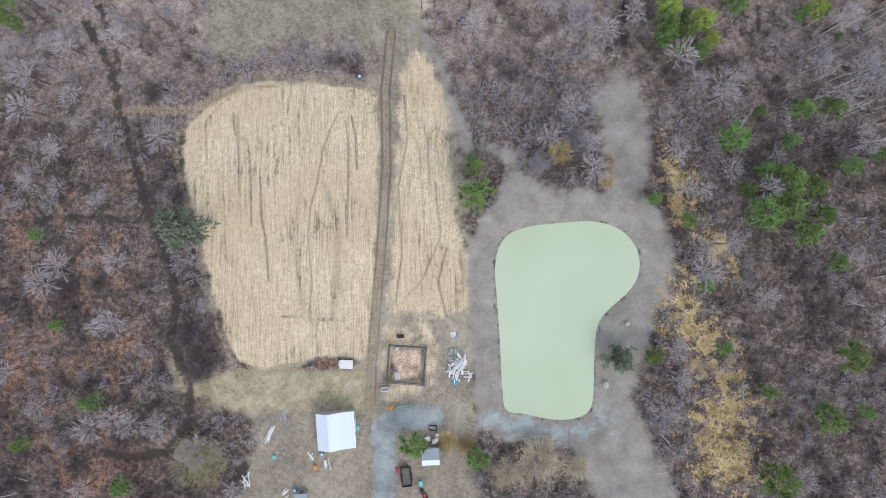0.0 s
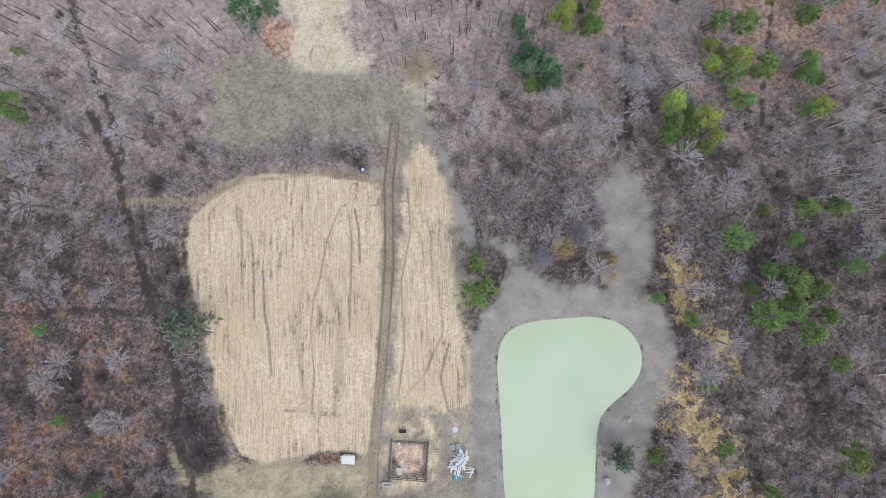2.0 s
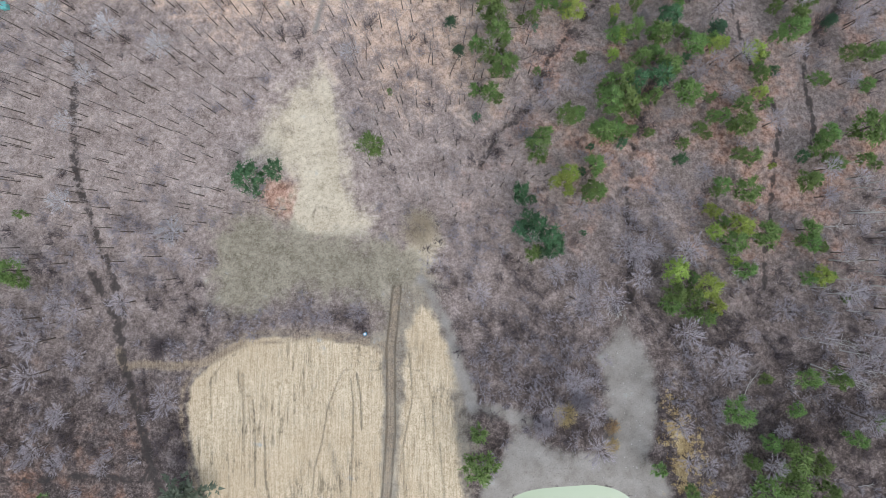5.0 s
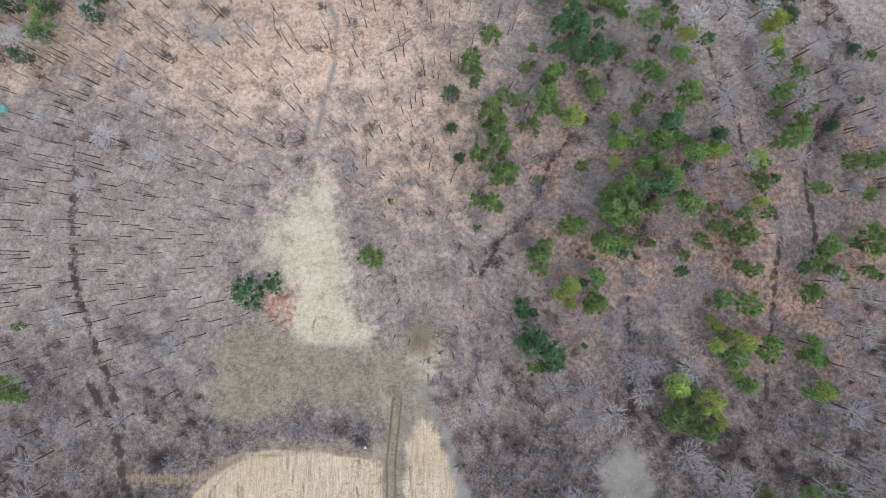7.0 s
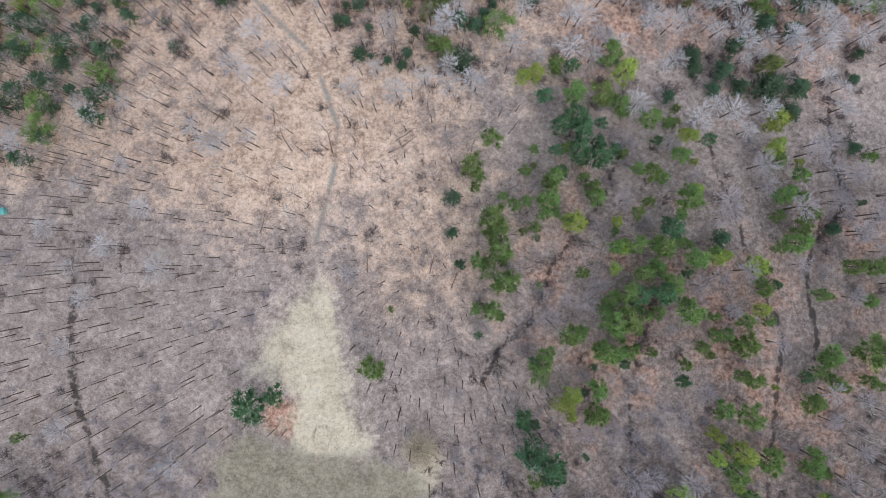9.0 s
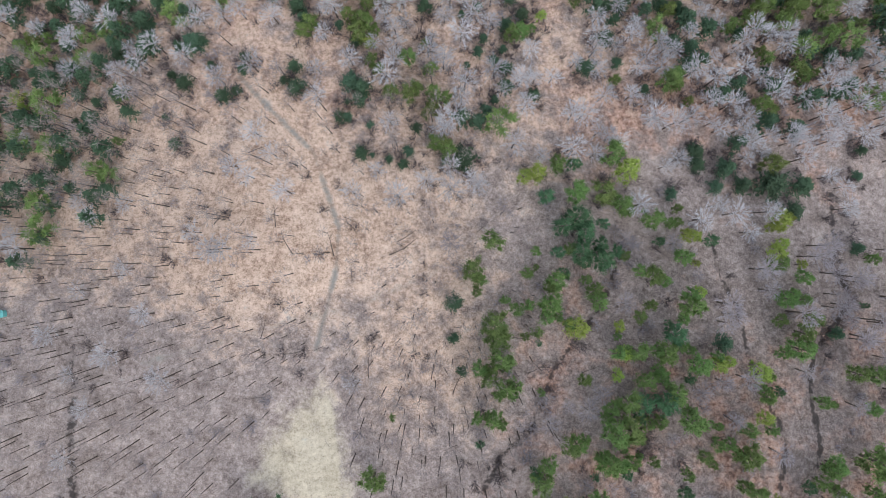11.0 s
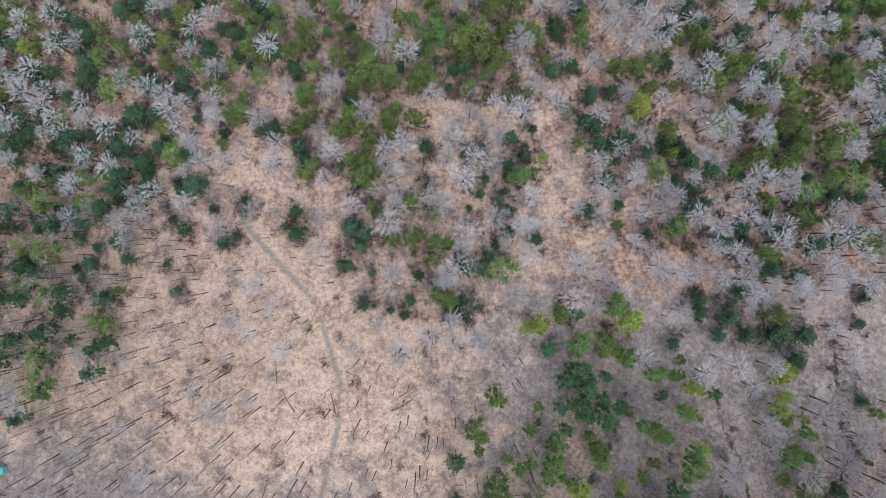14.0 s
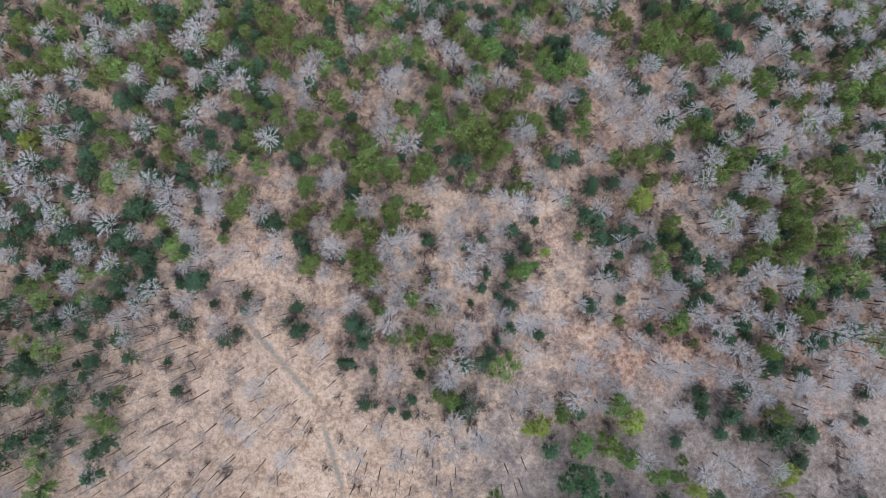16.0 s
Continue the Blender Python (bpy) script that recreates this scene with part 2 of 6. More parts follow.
# ---- plan of the ground, metres ----
FIELD = [(-55.6, 30.2), (-52.5, 33.5), (-47.5, 37.2), (-36.6, 38.1), (-25.0, 37.5), (-16.6, 35.9), (-15.0, 32.2), (-14.7, 14.1), (-15.6, -4.9), (-16.6, -20.0), (-18.1, -25.0), (-28.2, -25.0), (-43.2, -26.0), (-47.7, -20.0), (-50.9, -9.9), (-53.7, 1.4), (-56.8, 12.8), (-58.8, 21.8), (-58.0, 27.0)]
STRIP = [(-8.5, 42.8), (-5.7, 44.8), (-2.5, 42.8), (0.8, 30.9), (2.0, 20.5), (3.0, 7.7), (4.8, 0.1), (5.3, -12.5), (2.0, -15.0), (-5.5, -14.3), (-11.6, -13.1), (-11.1, 2.6), (-10.7, 20.5), (-10.1, 33.5)]
LANE = [(-11.9, 49.4), (-13.1, 36.2), (-12.7, 17.9), (-13.6, 2.6), (-14.6, -9.9), (-15.6, -22.5), (-16.2, -35.6)]
PENYARD = [(-15.0, -15.0), (-3.0, -14.3), (0.8, -20.0), (-1.1, -30.0), (-6.8, -35.3), (-11.8, -35.6), (-15.3, -31.3)]
LAWN = [(-60.8, -25.0), (-53.3, -28.8), (-43.2, -26.0), (-18.1, -25.0), (-16.8, -27.5), (-16.2, -35.0), (-28.1, -36.0), (-48.2, -35.6), (-57.0, -33.8)]
SHORE = [(6.4, -4.9), (8.3, 5.2), (10.9, 9.0), (14.7, 17.9), (26.1, 14.1), (35.2, 12.8), (36.2, 24.4), (34.2, 34.8), (39.6, 43.4), (46.4, 33.5), (47.7, 23.1), (45.1, 12.8), (50.0, 6.4), (51.8, -4.9), (47.3, -17.5), (42.2, -32.5), (46.5, -42.5), (52.6, -56.1), (34.5, -57.3), (27.1, -43.7), (12.0, -38.7), (8.3, -30.0), (7.7, -15.0)]
DRIVE = [(-14.0, -61.0), (-13.2, -54.9), (-13.0, -46.2), (-13.5, -40.0), (-10.5, -37.7), (-6.1, -37.1), (-2.4, -37.2)]
YARD = [(-43.2, -35.3), (-16.8, -34.5), (-10.5, -36.3), (2.0, -37.5), (5.8, -45.0), (5.7, -61.0), (-42.9, -61.0), (-41.6, -45.0)]
MEADOW = [(-53.8, 53.7), (-53.4, 62.9), (-45.1, 67.6), (-35.8, 62.8), (-22.7, 61.2), (-12.2, 59.9), (-5.6, 54.1), (-3.6, 46.2), (-10.6, 41.0), (-14.5, 42.2), (-19.8, 46.7), (-35.4, 48.3), (-46.9, 43.0), (-52.8, 45.8)]
PALE = [(-32.1, 104.8), (-27.3, 98.8), (-24.7, 89.4), (-20.6, 73.6), (-14.5, 63.3), (-20.3, 59.7), (-35.9, 61.6), (-38.3, 73.4), (-48.4, 79.9), (-47.3, 85.8), (-39.9, 97.3)]
TRIANGLE = [(-31.9, 97.4), (-28.5, 97.4), (-26.1, 84.1), (-24.8, 73.6), (-21.6, 62.6), (-28.7, 61.3), (-35.9, 62.1), (-35.6, 70.9), (-31.2, 76.1)]
HILL = [(-79.6, 138.5), (-62.2, 165.9), (-52.7, 190.8), (-37.6, 190.9), (-29.6, 169.2), (-9.0, 159.1), (-2.3, 136.6), (-10.4, 125.9), (-32.9, 115.5), (-54.3, 112.5), (-76.1, 122.4)]
TRAIL = [(-56.9, 178.9), (-44.6, 166.7), (-36.0, 158.7), (-32.6, 150.2), (-28.5, 139.3), (-28.6, 128.6), (-32.7, 110.3)]
GLADE = [(30.8, 221.3), (39.1, 215.0), (36.3, 200.8), (26.8, 191.5), (17.6, 185.4), (16.2, 191.4), (27.2, 203.8)]
FIELDEDGE = [(-48.8, 36.2), (-46.2, 36.4), (-36.6, 37.5), (-26.3, 37.9), (-18.5, 36.8), (-14.9, 34.6)]
BECK = [(-82.3, 52.1), (-76.7, 42.8), (-73.3, 30.9), (-69.2, 19.2), (-65.9, 7.7), (-61.5, -2.4), (-59.4, -12.5), (-60.7, -20.0), (-56.4, -31.3), (-56.9, -40.0), (-60.6, -45.0), (-68.7, -46.4), (-75.6, -45.0)]
BECK_WEST = [(-98.9, 5.2), (-91.4, 6.4), (-80.0, 7.1), (-67.4, 6.4)]
BECK_NORTH = [(-91.5, 108.0), (-90.0, 96.9), (-89.3, 86.1), (-87.7, 75.5), (-84.4, 67.8), (-80.5, 57.6), (-76.0, 47.4), (-74.3, 38.7)]
GULLY_A = [(48.7, 97.6), (46.7, 93.6), (43.8, 85.6), (42.2, 77.7), (41.1, 70.0), (41.0, 62.4), (41.8, 54.8), (41.9, 44.8)]
GULLY_B = [(88.5, 111.2), (86.6, 107.4), (85.6, 103.4), (85.5, 98.0), (85.9, 92.6), (86.4, 88.6), (85.1, 84.0)]
GULLY_C = [(42.9, 137.8), (41.8, 133.2), (38.9, 126.9), (36.6, 121.3), (32.7, 115.8), (27.8, 110.5), (24.0, 105.6), (21.3, 98.0), (17.5, 90.6), (11.5, 86.6), (6.8, 77.4)]
GULLY_D = [(97.7, 154.1), (97.1, 147.8), (96.8, 141.6), (95.9, 132.4), (98.2, 122.3), (92.8, 116.2), (88.7, 111.2)]
GULLY_E = [(65.3, 136.7), (66.5, 127.6), (69.6, 121.4), (70.7, 114.5), (71.5, 108.8), (74.0, 100.6), (77.0, 94.1), (78.1, 88.5), (76.4, 80.6), (75.1, 71.6), (74.1, 65.2), (73.1, 58.2), (72.5, 50.1)]
TRAIL_B = [(-4.3, 128.8), (-15.2, 123.7), (-27.3, 119.6), (-37.9, 116.7), (-50.0, 113.1), (-63.6, 109.3), (-74.4, 106.1)]
STREAK = [(-42.6, 52.6), (-44.6, 50.5), (-46.7, 48.6), (-47.9, 46.2)]
RACETRACK = [(-77.4, 3.9), (-82.4, -2.4), (-87.4, -7.4), (-89.2, -15.0), (-87.3, -20.0)]
MARSH_A = [(50.6, 25.7), (54.7, 17.9), (56.3, 7.7), (63.8, 1.4), (65.0, -6.2), (56.2, 2.6), (51.2, 5.2), (48.9, 14.1)]
MARSH_B = [(52.4, -6.2), (49.8, -15.0), (54.8, -25.0), (59.8, -31.3), (54.6, -40.0), (55.8, -48.7), (63.2, -53.6), (72.0, -51.1), (68.4, -40.0), (68.6, -31.3), (63.6, -25.0), (57.4, -15.0)]
POOL = [(-46.2, -48.1), (-43.1, -46.8), (-42.8, -51.1), (-44.2, -55.1), (-46.7, -53.6)]
MUD = [(-58.2, -36.3), (-53.2, -37.5), (-45.6, -41.8), (-50.6, -43.7), (-56.9, -42.5), (-60.6, -48.7), (-62.5, -45.0)]
POND = [(11.7, -3.7), (13.4, 2.0), (18.4, 4.8), (27.3, 5.9), (34.2, 6.1), (39.8, 4.2), (43.3, 0.1), (43.9, -4.9), (41.7, -9.3), (36.6, -14.0), (34.5, -17.5), (33.8, -25.0), (33.4, -34.4), (30.8, -37.5), (25.2, -38.2), (18.3, -36.9), (14.2, -36.0), (13.3, -31.3), (12.7, -20.0), (12.1, -11.2)]
SADDLE = [(-18.6, 51.3), (-12.2, 59.3), (-4.4, 64.6), (-0.4, 60.7), (-3.0, 52.8), (-2.9, 44.9), (-9.4, 46.2)]
THICKET = [(6.0, 49.4), (33.2, 46.7), (35.4, 30.9), (32.4, 14.1), (22.4, 19.2), (11.0, 23.1), (3.3, 30.9)]
HEDGE = [(-48.1, 42.8), (-34.1, 44.1), (-18.6, 46.1), (-16.0, 40.1), (-28.9, 39.1), (-46.9, 39.5)]
WESTBRUSH = [(-62.2, -12.5), (-53.4, -7.4), (-48.3, -22.5), (-48.2, -35.0), (-55.8, -27.5)]
TRACK_A = [(-14.4, 30.6), (-17.6, 31.3), (-21.0, 31.8), (-23.8, 30.6), (-25.3, 27.6), (-27.1, 22.2), (-28.3, 14.3), (-29.6, 9.5), (-30.1, 2.6), (-29.2, -7.4), (-29.7, -15.0)]
TRACK_B = [(-15.4, 31.8), (-18.1, 34.8), (-21.5, 36.2), (-24.7, 36.3)]
TRACK_C = [(-19.3, 17.9), (-19.7, 25.2), (-20.8, 30.1)]
TRACK_D = [(-21.4, 2.6), (-21.3, 12.4), (-21.3, 23.7), (-22.1, 29.1)]
TRACK_E = [(-45.5, 12.1), (-46.5, 30.1)]
TRACK_F = [(-42.8, 5.2), (-43.2, 17.9), (-44.1, 24.4), (-47.1, 26.3), (-47.6, 30.9)]
TRACK_G = [(-38.8, -7.4), (-39.6, 2.6), (-40.5, 6.6), (-41.0, 16.4)]
TRACK_H = [(-53.1, 19.2), (-53.8, 28.7), (-50.3, 33.1), (-46.9, 35.1)]
TRACK_I = [(-35.7, -15.0), (-28.2, -15.7), (-21.9, -15.6)]
TRACK_J = [(-32.1, 12.1), (-33.2, 0.1), (-30.7, -15.0)]
TRACK_K = [(-26.5, 14.1), (-23.2, 5.2), (-24.4, -15.0)]
TRACK_L = [(-8.9, 34.8), (-7.9, 25.7), (-10.0, 14.1), (-9.1, -1.1), (-10.6, -12.5)]
TRACK_M = [(-10.8, 32.2), (-6.3, 30.9), (-3.7, 25.7), (-3.0, 14.1)]
TRACK_N = [(-10.7, 27.6), (-7.5, 26.7), (-5.4, 23.1), (-5.0, 17.9)]
TRACK_O = [(-1.8, 15.3), (-0.5, 2.6), (-4.9, -7.4), (-8.7, -11.2)]
TRACK_P = [(0.8, -15.0), (-1.1, -7.4), (0.8, 0.1)]
TRACK_Q = [(-44.4, -32.5), (-33.1, -31.3), (-23.1, -32.5), (-16.8, -31.3)]
STAND_NW = [(-140.3, 274.5), (-42.2, 275.8), (-40.2, 227.0), (-53.6, 215.4), (-64.9, 220.1), (-87.6, 213.4), (-102.9, 199.2), (-112.2, 178.1), (-129.2, 172.1)]
STAND_N = [(-42.2, 275.8), (40.1, 277.0), (33.2, 249.7), (13.4, 217.9), (-8.4, 214.4), (-39.8, 218.8)]
STAND_E = [(46.6, 277.1), (132.6, 278.3), (120.7, 174.8), (99.1, 168.8), (83.8, 148.9), (67.0, 157.1), (60.8, 174.1), (53.9, 185.8), (37.5, 191.7), (33.3, 203.9), (38.3, 213.4), (58.2, 231.6)]
STAND_MID = [(-10.1, 177.2), (7.8, 185.3), (16.8, 176.1), (6.2, 156.4), (3.3, 142.1), (-6.6, 144.9)]
STAND_W = [(-129.7, 196.4), (-94.7, 211.6), (-67.8, 189.1), (-81.9, 179.5), (-83.5, 155.4), (-85.9, 141.1), (-104.5, 129.8), (-118.7, 129.6)]
FARM = [(-58.0, 26.3), (-55.0, 32.2), (-47.9, 37.9), (-34.0, 39.5), (-18.6, 38.8), (-15.0, 45.4), (-12.2, 52.1), (-5.1, 49.4), (-1.2, 44.1), (4.0, 28.3), (5.6, 17.9), (6.8, 2.6), (8.1, -20.0), (8.3, -35.0), (6.8, -45.0), (7.0, -62.3), (-42.9, -62.3), (-41.9, -40.0), (-48.2, -35.0), (-44.5, -26.3), (-50.2, -15.6), (-54.7, 1.4), (-58.1, 14.1), (-59.4, 21.8)]
BROWNPATCH = [(-31.9, -26.3), (-28.2, -23.8), (-23.1, -23.5), (-20.0, -25.0), (-20.6, -26.9), (-26.9, -27.5)]
PATH_W = [(-46.9, 36.8), (-54.4, 32.5), (-62.1, 31.4), (-69.8, 31.9), (-73.6, 30.9), (-75.1, 34.8)]
PATH_E = [(-6.4, 52.1), (-2.5, 45.4), (0.8, 37.5), (4.0, 28.3), (5.6, 22.8), (12.2, 22.0), (18.6, 19.8)]


def inside(poly, x, y):
    """Signed distance to a closed outline, positive within."""
    p = np.array(poly)
    q = np.roll(p, -1, 0)
    best = np.full(x.shape, 1e9)
    odd = np.zeros(x.shape, bool)
    for (ax, ay), (bx, by) in zip(p, q):
        dx, dy = bx - ax, by - ay
        t = np.clip(((x - ax) * dx + (y - ay) * dy) / (dx * dx + dy * dy + 1e-9), 0, 1)
        best = np.minimum(best, np.hypot(x - ax - t * dx, y - ay - t * dy))
        if dy:
            odd ^= ((ay > y) != (by > y)) & (x < ax + dx * (y - ay) / dy)
    return np.where(odd, best, -best)


def along(line, x, y):
    """Distance to an open line."""
    best = np.full(x.shape, 1e9)
    for (ax, ay), (bx, by) in zip(line, line[1:]):
        dx, dy = bx - ax, by - ay
        t = np.clip(((x - ax) * dx + (y - ay) * dy) / (dx * dx + dy * dy + 1e-9), 0, 1)
        best = np.minimum(best, np.hypot(x - ax - t * dx, y - ay - t * dy))
    return best


def smooth_loop(poly, n=8):
    """A closed Catmull-Rom curve through a few corner points."""
    p = np.array(poly)
    out = []
    for i in range(len(p)):
        a, b, c, d = p[i - 1], p[i], p[(i + 1) % len(p)], p[(i + 2) % len(p)]
        for t in np.arange(n) / n:
            out.append(0.5 * (2 * b + (c - a) * t + (2 * a - 5 * b + 4 * c - d) * t * t + (3 * b - a - 3 * c + d) * t ** 3))
    return np.array(out)


def soft(d, w):
    return np.clip(0.5 + d / (2 * w), 0, 1)


POND_EDGE = smooth_loop(POND, 6)
WATER_Z = -1.45
FALL_Y = [-400, -60, -20, 0, 10, 40, 65, 90, 110, 125, 150, 180, 215, 235, 260, 400]
FALL_Z = [2, 0.3, -0.8, -0.9, -1.3, -4.2, -6.2, -9.5, -14, -17.5, -23.5, -28.5, -34.5, -38.5, -42, -50]


def ground_z(x, y):
    x, y = np.asarray(x, float), np.asarray(y, float)
    z = (np.interp(y - 6, FALL_Y, FALL_Z) + np.interp(y, FALL_Y, FALL_Z) + np.interp(y + 6, FALL_Y, FALL_Z)) / 3
    z = z + 6 * np.exp(-((x + 38) / 42) ** 2 - ((y - 140) / 38) ** 2)
    d = -inside(POND_EDGE, x, y)
    bank = WATER_Z + 0.14 * d
    f = np.clip((d - 1) / 14, 0, 1)
    f = f * f * (3 - 2 * f)
    z = np.where(d < 15, (1 - f) * np.minimum(bank, WATER_Z + 0.9) + f * z, z)
    z = np.where(d < 0, np.maximum(bank, WATER_Z - 1.6), z)
    for line, w, deep in ((BECK, 2.2, 0.45), (BECK_NORTH, 2.5, 0.5), (GULLY_A, 2.0, 0.4), (GULLY_B, 1.8, 0.4), (GULLY_C, 2.0, 0.4), (GULLY_D, 2.0, 0.4), (GULLY_E, 1.8, 0.5)):
        z = z - deep * np.exp(-(along(line, x, y) / w) ** 2)
    return z


def gz(x, y):
    return float(ground_z(np.array([x]), np.array([y]))[0])


def build_ground():
    def axis(lo, hi, step):
        out = [lo - 6 * 1.5 ** k for k in range(15, -1, -1)]
        return np.array(out + list(step) + [hi + 6 * 1.5 ** k for k in range(16)])
    # closer columns under the drilled field, whose wheel marks run north
    cols = np.concatenate([np.arange(-140, -60, 0.9), np.arange(-60, 7, 0.36), np.arange(7, 140, 0.9)])
    xs, ys = axis(-140, 140, cols), axis(-70, 285, np.arange(-70, 285, 1.0))
    X, Y = np.meshgrid(xs, ys)
    x, y = X.ravel(), Y.ravel()
    rng = np.random.RandomState(3)
    near = (np.abs(x) < 141) & (y > -71) & (y < 286)
    z = ground_z(np.clip(x, -200, 200), np.clip(y, -200, 380)) + np.where(near, rng.normal(0, 0.035, x.shape) * (np.abs(inside(POND_EDGE, x, y)) > 2.5), 0)
    nx, ny = len(xs), len(ys)
    me = bpy.data.meshes.new("ground")
    i = (np.arange(ny - 1)[:, None] * nx + np.arange(nx - 1)[None, :]).ravel()
    quads = np.stack([i, i + 1, i + nx + 1, i + nx], 1)
    me.vertices.add(len(x))
    me.vertices.foreach_set("co", np.stack([x, y, z], 1).ravel())
    me.loops.add(quads.size)
    me.loops.foreach_set("vertex_index", quads.ravel())
    me.polygons.add(len(quads))
    me.polygons.foreach_set("loop_start", np.arange(len(quads)) * 4)
    me.polygons.foreach_set("use_smooth", np.ones(len(quads), bool))
    me.update()
    pond = inside(POND_EDGE, x, y)
    field = inside(smooth_loop(FIELD, 4), x, y)
    farm = inside(smooth_loop(FARM, 3), x, y)
    a0 = np.maximum(soft(field, 1.6), 0.95 * soft(inside(smooth_loop(STRIP, 4), x, y), 2.8))
    a0 = np.maximum(a0, 0.55 * soft(inside(PENYARD, x, y), 3))
    a1 = np.maximum(soft(inside(SHORE, x, y), 3), soft(pond + 6.5, 2))
    lane = along(LANE, x, y)
    a2 = np.maximum(0.56 * soft(1.9 - lane, 1.6), 0.62 * soft(0.9 - along(FIELDEDGE, x, y), 0.8))
    margin = field
    a2 = np.maximum(a2, 0.55 * np.exp(-((margin + 1.4) / 1.2) ** 2))
    rut = np.maximum(0.8 * np.exp(-((np.abs(lane - 0.95)) / 0.42) ** 2), 0.3 * soft(1.8 - lane, 1)) * (0.75 + 0.25 * soft(y, 10))
    for line, w, k in ((TRACK_A, 0.5, 0.58), (TRACK_B, 0.4, 0.6), (TRACK_C, 0.4, 0.8), (TRACK_D, 0.4, 0.7), (TRACK_E, 0.7, 0.58), (TRACK_F, 0.5, 0.65), (TRACK_G, 0.6, 0.65), (TRACK_H, 0.45, 0.6), (TRACK_I, 0.8, 0.62), (TRACK_J, 1.6, 0.46), (TRACK_K, 2.2, 0.46), (TRACK_L, 0.5, 0.6), (TRACK_M, 0.5, 0.58), (TRACK_N, 0.5, 0.58), (TRACK_O, 0.6, 0.55), (TRACK_P, 0.6, 0.65), (TRACK_Q, 0.6, 0.5)):
        rut = np.maximum(rut, 1.08 * k * np.exp(-(along(line, x, y) / w) ** 2))
    b0 = np.maximum(0.74 * soft(inside(PALE, x, y), 6), soft(inside(smooth_loop(TRIANGLE, 3), x, y), 1.6))
    b0 = np.maximum(b0, 0.7 * soft(inside(SADDLE, x, y), 3))
    b0 = np.maximum(b0, 0.8 * soft(1.3 - along(STREAK, x, y), 1.1))
    b1 = soft(inside(smooth_loop(MEADOW, 3), x, y), 6)
    # trodden ring in the clearing
    rut = np.maximum(rut, 0.58 * np.exp(-((np.hypot(x - -29.6, (y - 65.7) * 0.8) - 2.0) / 0.7) ** 2))
    b2 = soft(inside(LAWN, x, y), 4)
    c0 = np.maximum(soft(inside(HILL, x, y), 18), 0.6 * soft(inside(GLADE, x, y), 8))
    c0 = np.maximum(c0, 0.5 * soft(y - 140, 25) * (1 - 0.7 * soft(x - 34, 14) * soft(172 - y, 14)))
    c0 = np.maximum(c0, 0.75 * soft(3.6 - np.maximum(np.abs(x + 8.0), np.abs(y + 25.6)), 1.0))
    a0 = a0 * (1 - 0.8 * soft(3.6 - np.maximum(np.abs(x + 8.0), np.abs(y + 25.6)), 1.0))
    c0 = np.maximum(c0, 0.62 * soft(14 - x - 0.1 * (y - 110), 10) * soft(y - 88, 14) * soft(x + 30, 15))
    a1 = np.maximum(a1, 0.6 * soft(1.0 - along(TRAIL, x, y), 0.9))
    a1 = np.maximum(a1, 0.42 * soft(1.5 - along(TRAIL_B, x, y), 1.2))
    d1 = 1.3 * np.exp(-((x + 39) ** 2 + (y - 71) ** 2) / 40.0)
    a2 = np.maximum(a2, 0.7 * soft(1.4 - along(PATH_W, x, y), 1.2))
    a1 = np.maximum(a1, 0.75 * soft(1.8 - along(PATH_E, x, y), 1.6))
    c1 = np.maximum(soft(inside(YARD, x, y), 4), 0.9 * soft(farm, 4))
    c2 = np.maximum(soft(inside(MARSH_A, x, y), 4), soft(inside(MARSH_B, x, y), 6))
    bare = np.maximum(soft(inside(BROWNPATCH, x, y), 1.5), 0.9 * soft(3.6 - np.maximum(np.abs(x + 8.0), np.abs(y + 25.6)), 1.0))
    a0, b2, c1 = a0 * (1 - 0.75 * bare), b2 * (1 - 0.75 * bare), c1 * (1 - 0.75 * bare)
    d0 = np.maximum(soft(2.6 - along(DRIVE, x, y), 1.0), 0.6 * np.exp(-((pond + 3.5) / 3.0) ** 2) * soft(-35.5 - y, 2.5))
    d1 = np.maximum(d1, np.maximum(0.72 * soft(-60 - x, 10) * soft(22 - y, 20), 1.0 * soft(y - 150, 20)))
    d1 = np.maximum(d1, 0.95 * bare)
    d1 = np.maximum(d1, 0.75 * soft(x - 2, 10) * soft(y - 55, 15) * soft(130 - y, 20))
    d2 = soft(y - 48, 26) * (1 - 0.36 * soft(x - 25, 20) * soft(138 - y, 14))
    c0 = np.maximum(c0, 0.7 * soft(-45 - x, 15) * soft(y - 120, 12) * soft(182 - y, 12))
    wet = 0.55 * np.exp(-((pond + 0.4) / 0.7) ** 2)
    rut = np.maximum(rut, 0.5 * np.exp(-((pond + 4.2) / 0.6) ** 2))
    rut = np.maximum(rut, 0.4 * np.exp(-((pond + 6.0) / 0.6) ** 2))
    for line, w, k in ((BECK, 1.5, 0.95), (BECK_WEST, 1.0, 0.85), (BECK_NORTH, 1.6, 0.75), (GULLY_A, 1.6, 0.66), (GULLY_B, 0.8, 0.95), (GULLY_C, 1.2, 0.72), (GULLY_D, 1.1, 0.72), (GULLY_E, 0.85, 0.85), (RACETRACK, 0.9, 0.72)):
        wet = np.maximum(wet, k * np.exp(-(along(line, x, y) / w) ** 2))
    for zone, k, w in ((MUD, 0.8, 2), (POOL, 1.0, 1), (MARSH_B, 0.5, 5), (MARSH_A, 0.4, 4)):
        wet = np.maximum(wet, k * soft(inside(zone, x, y), w))
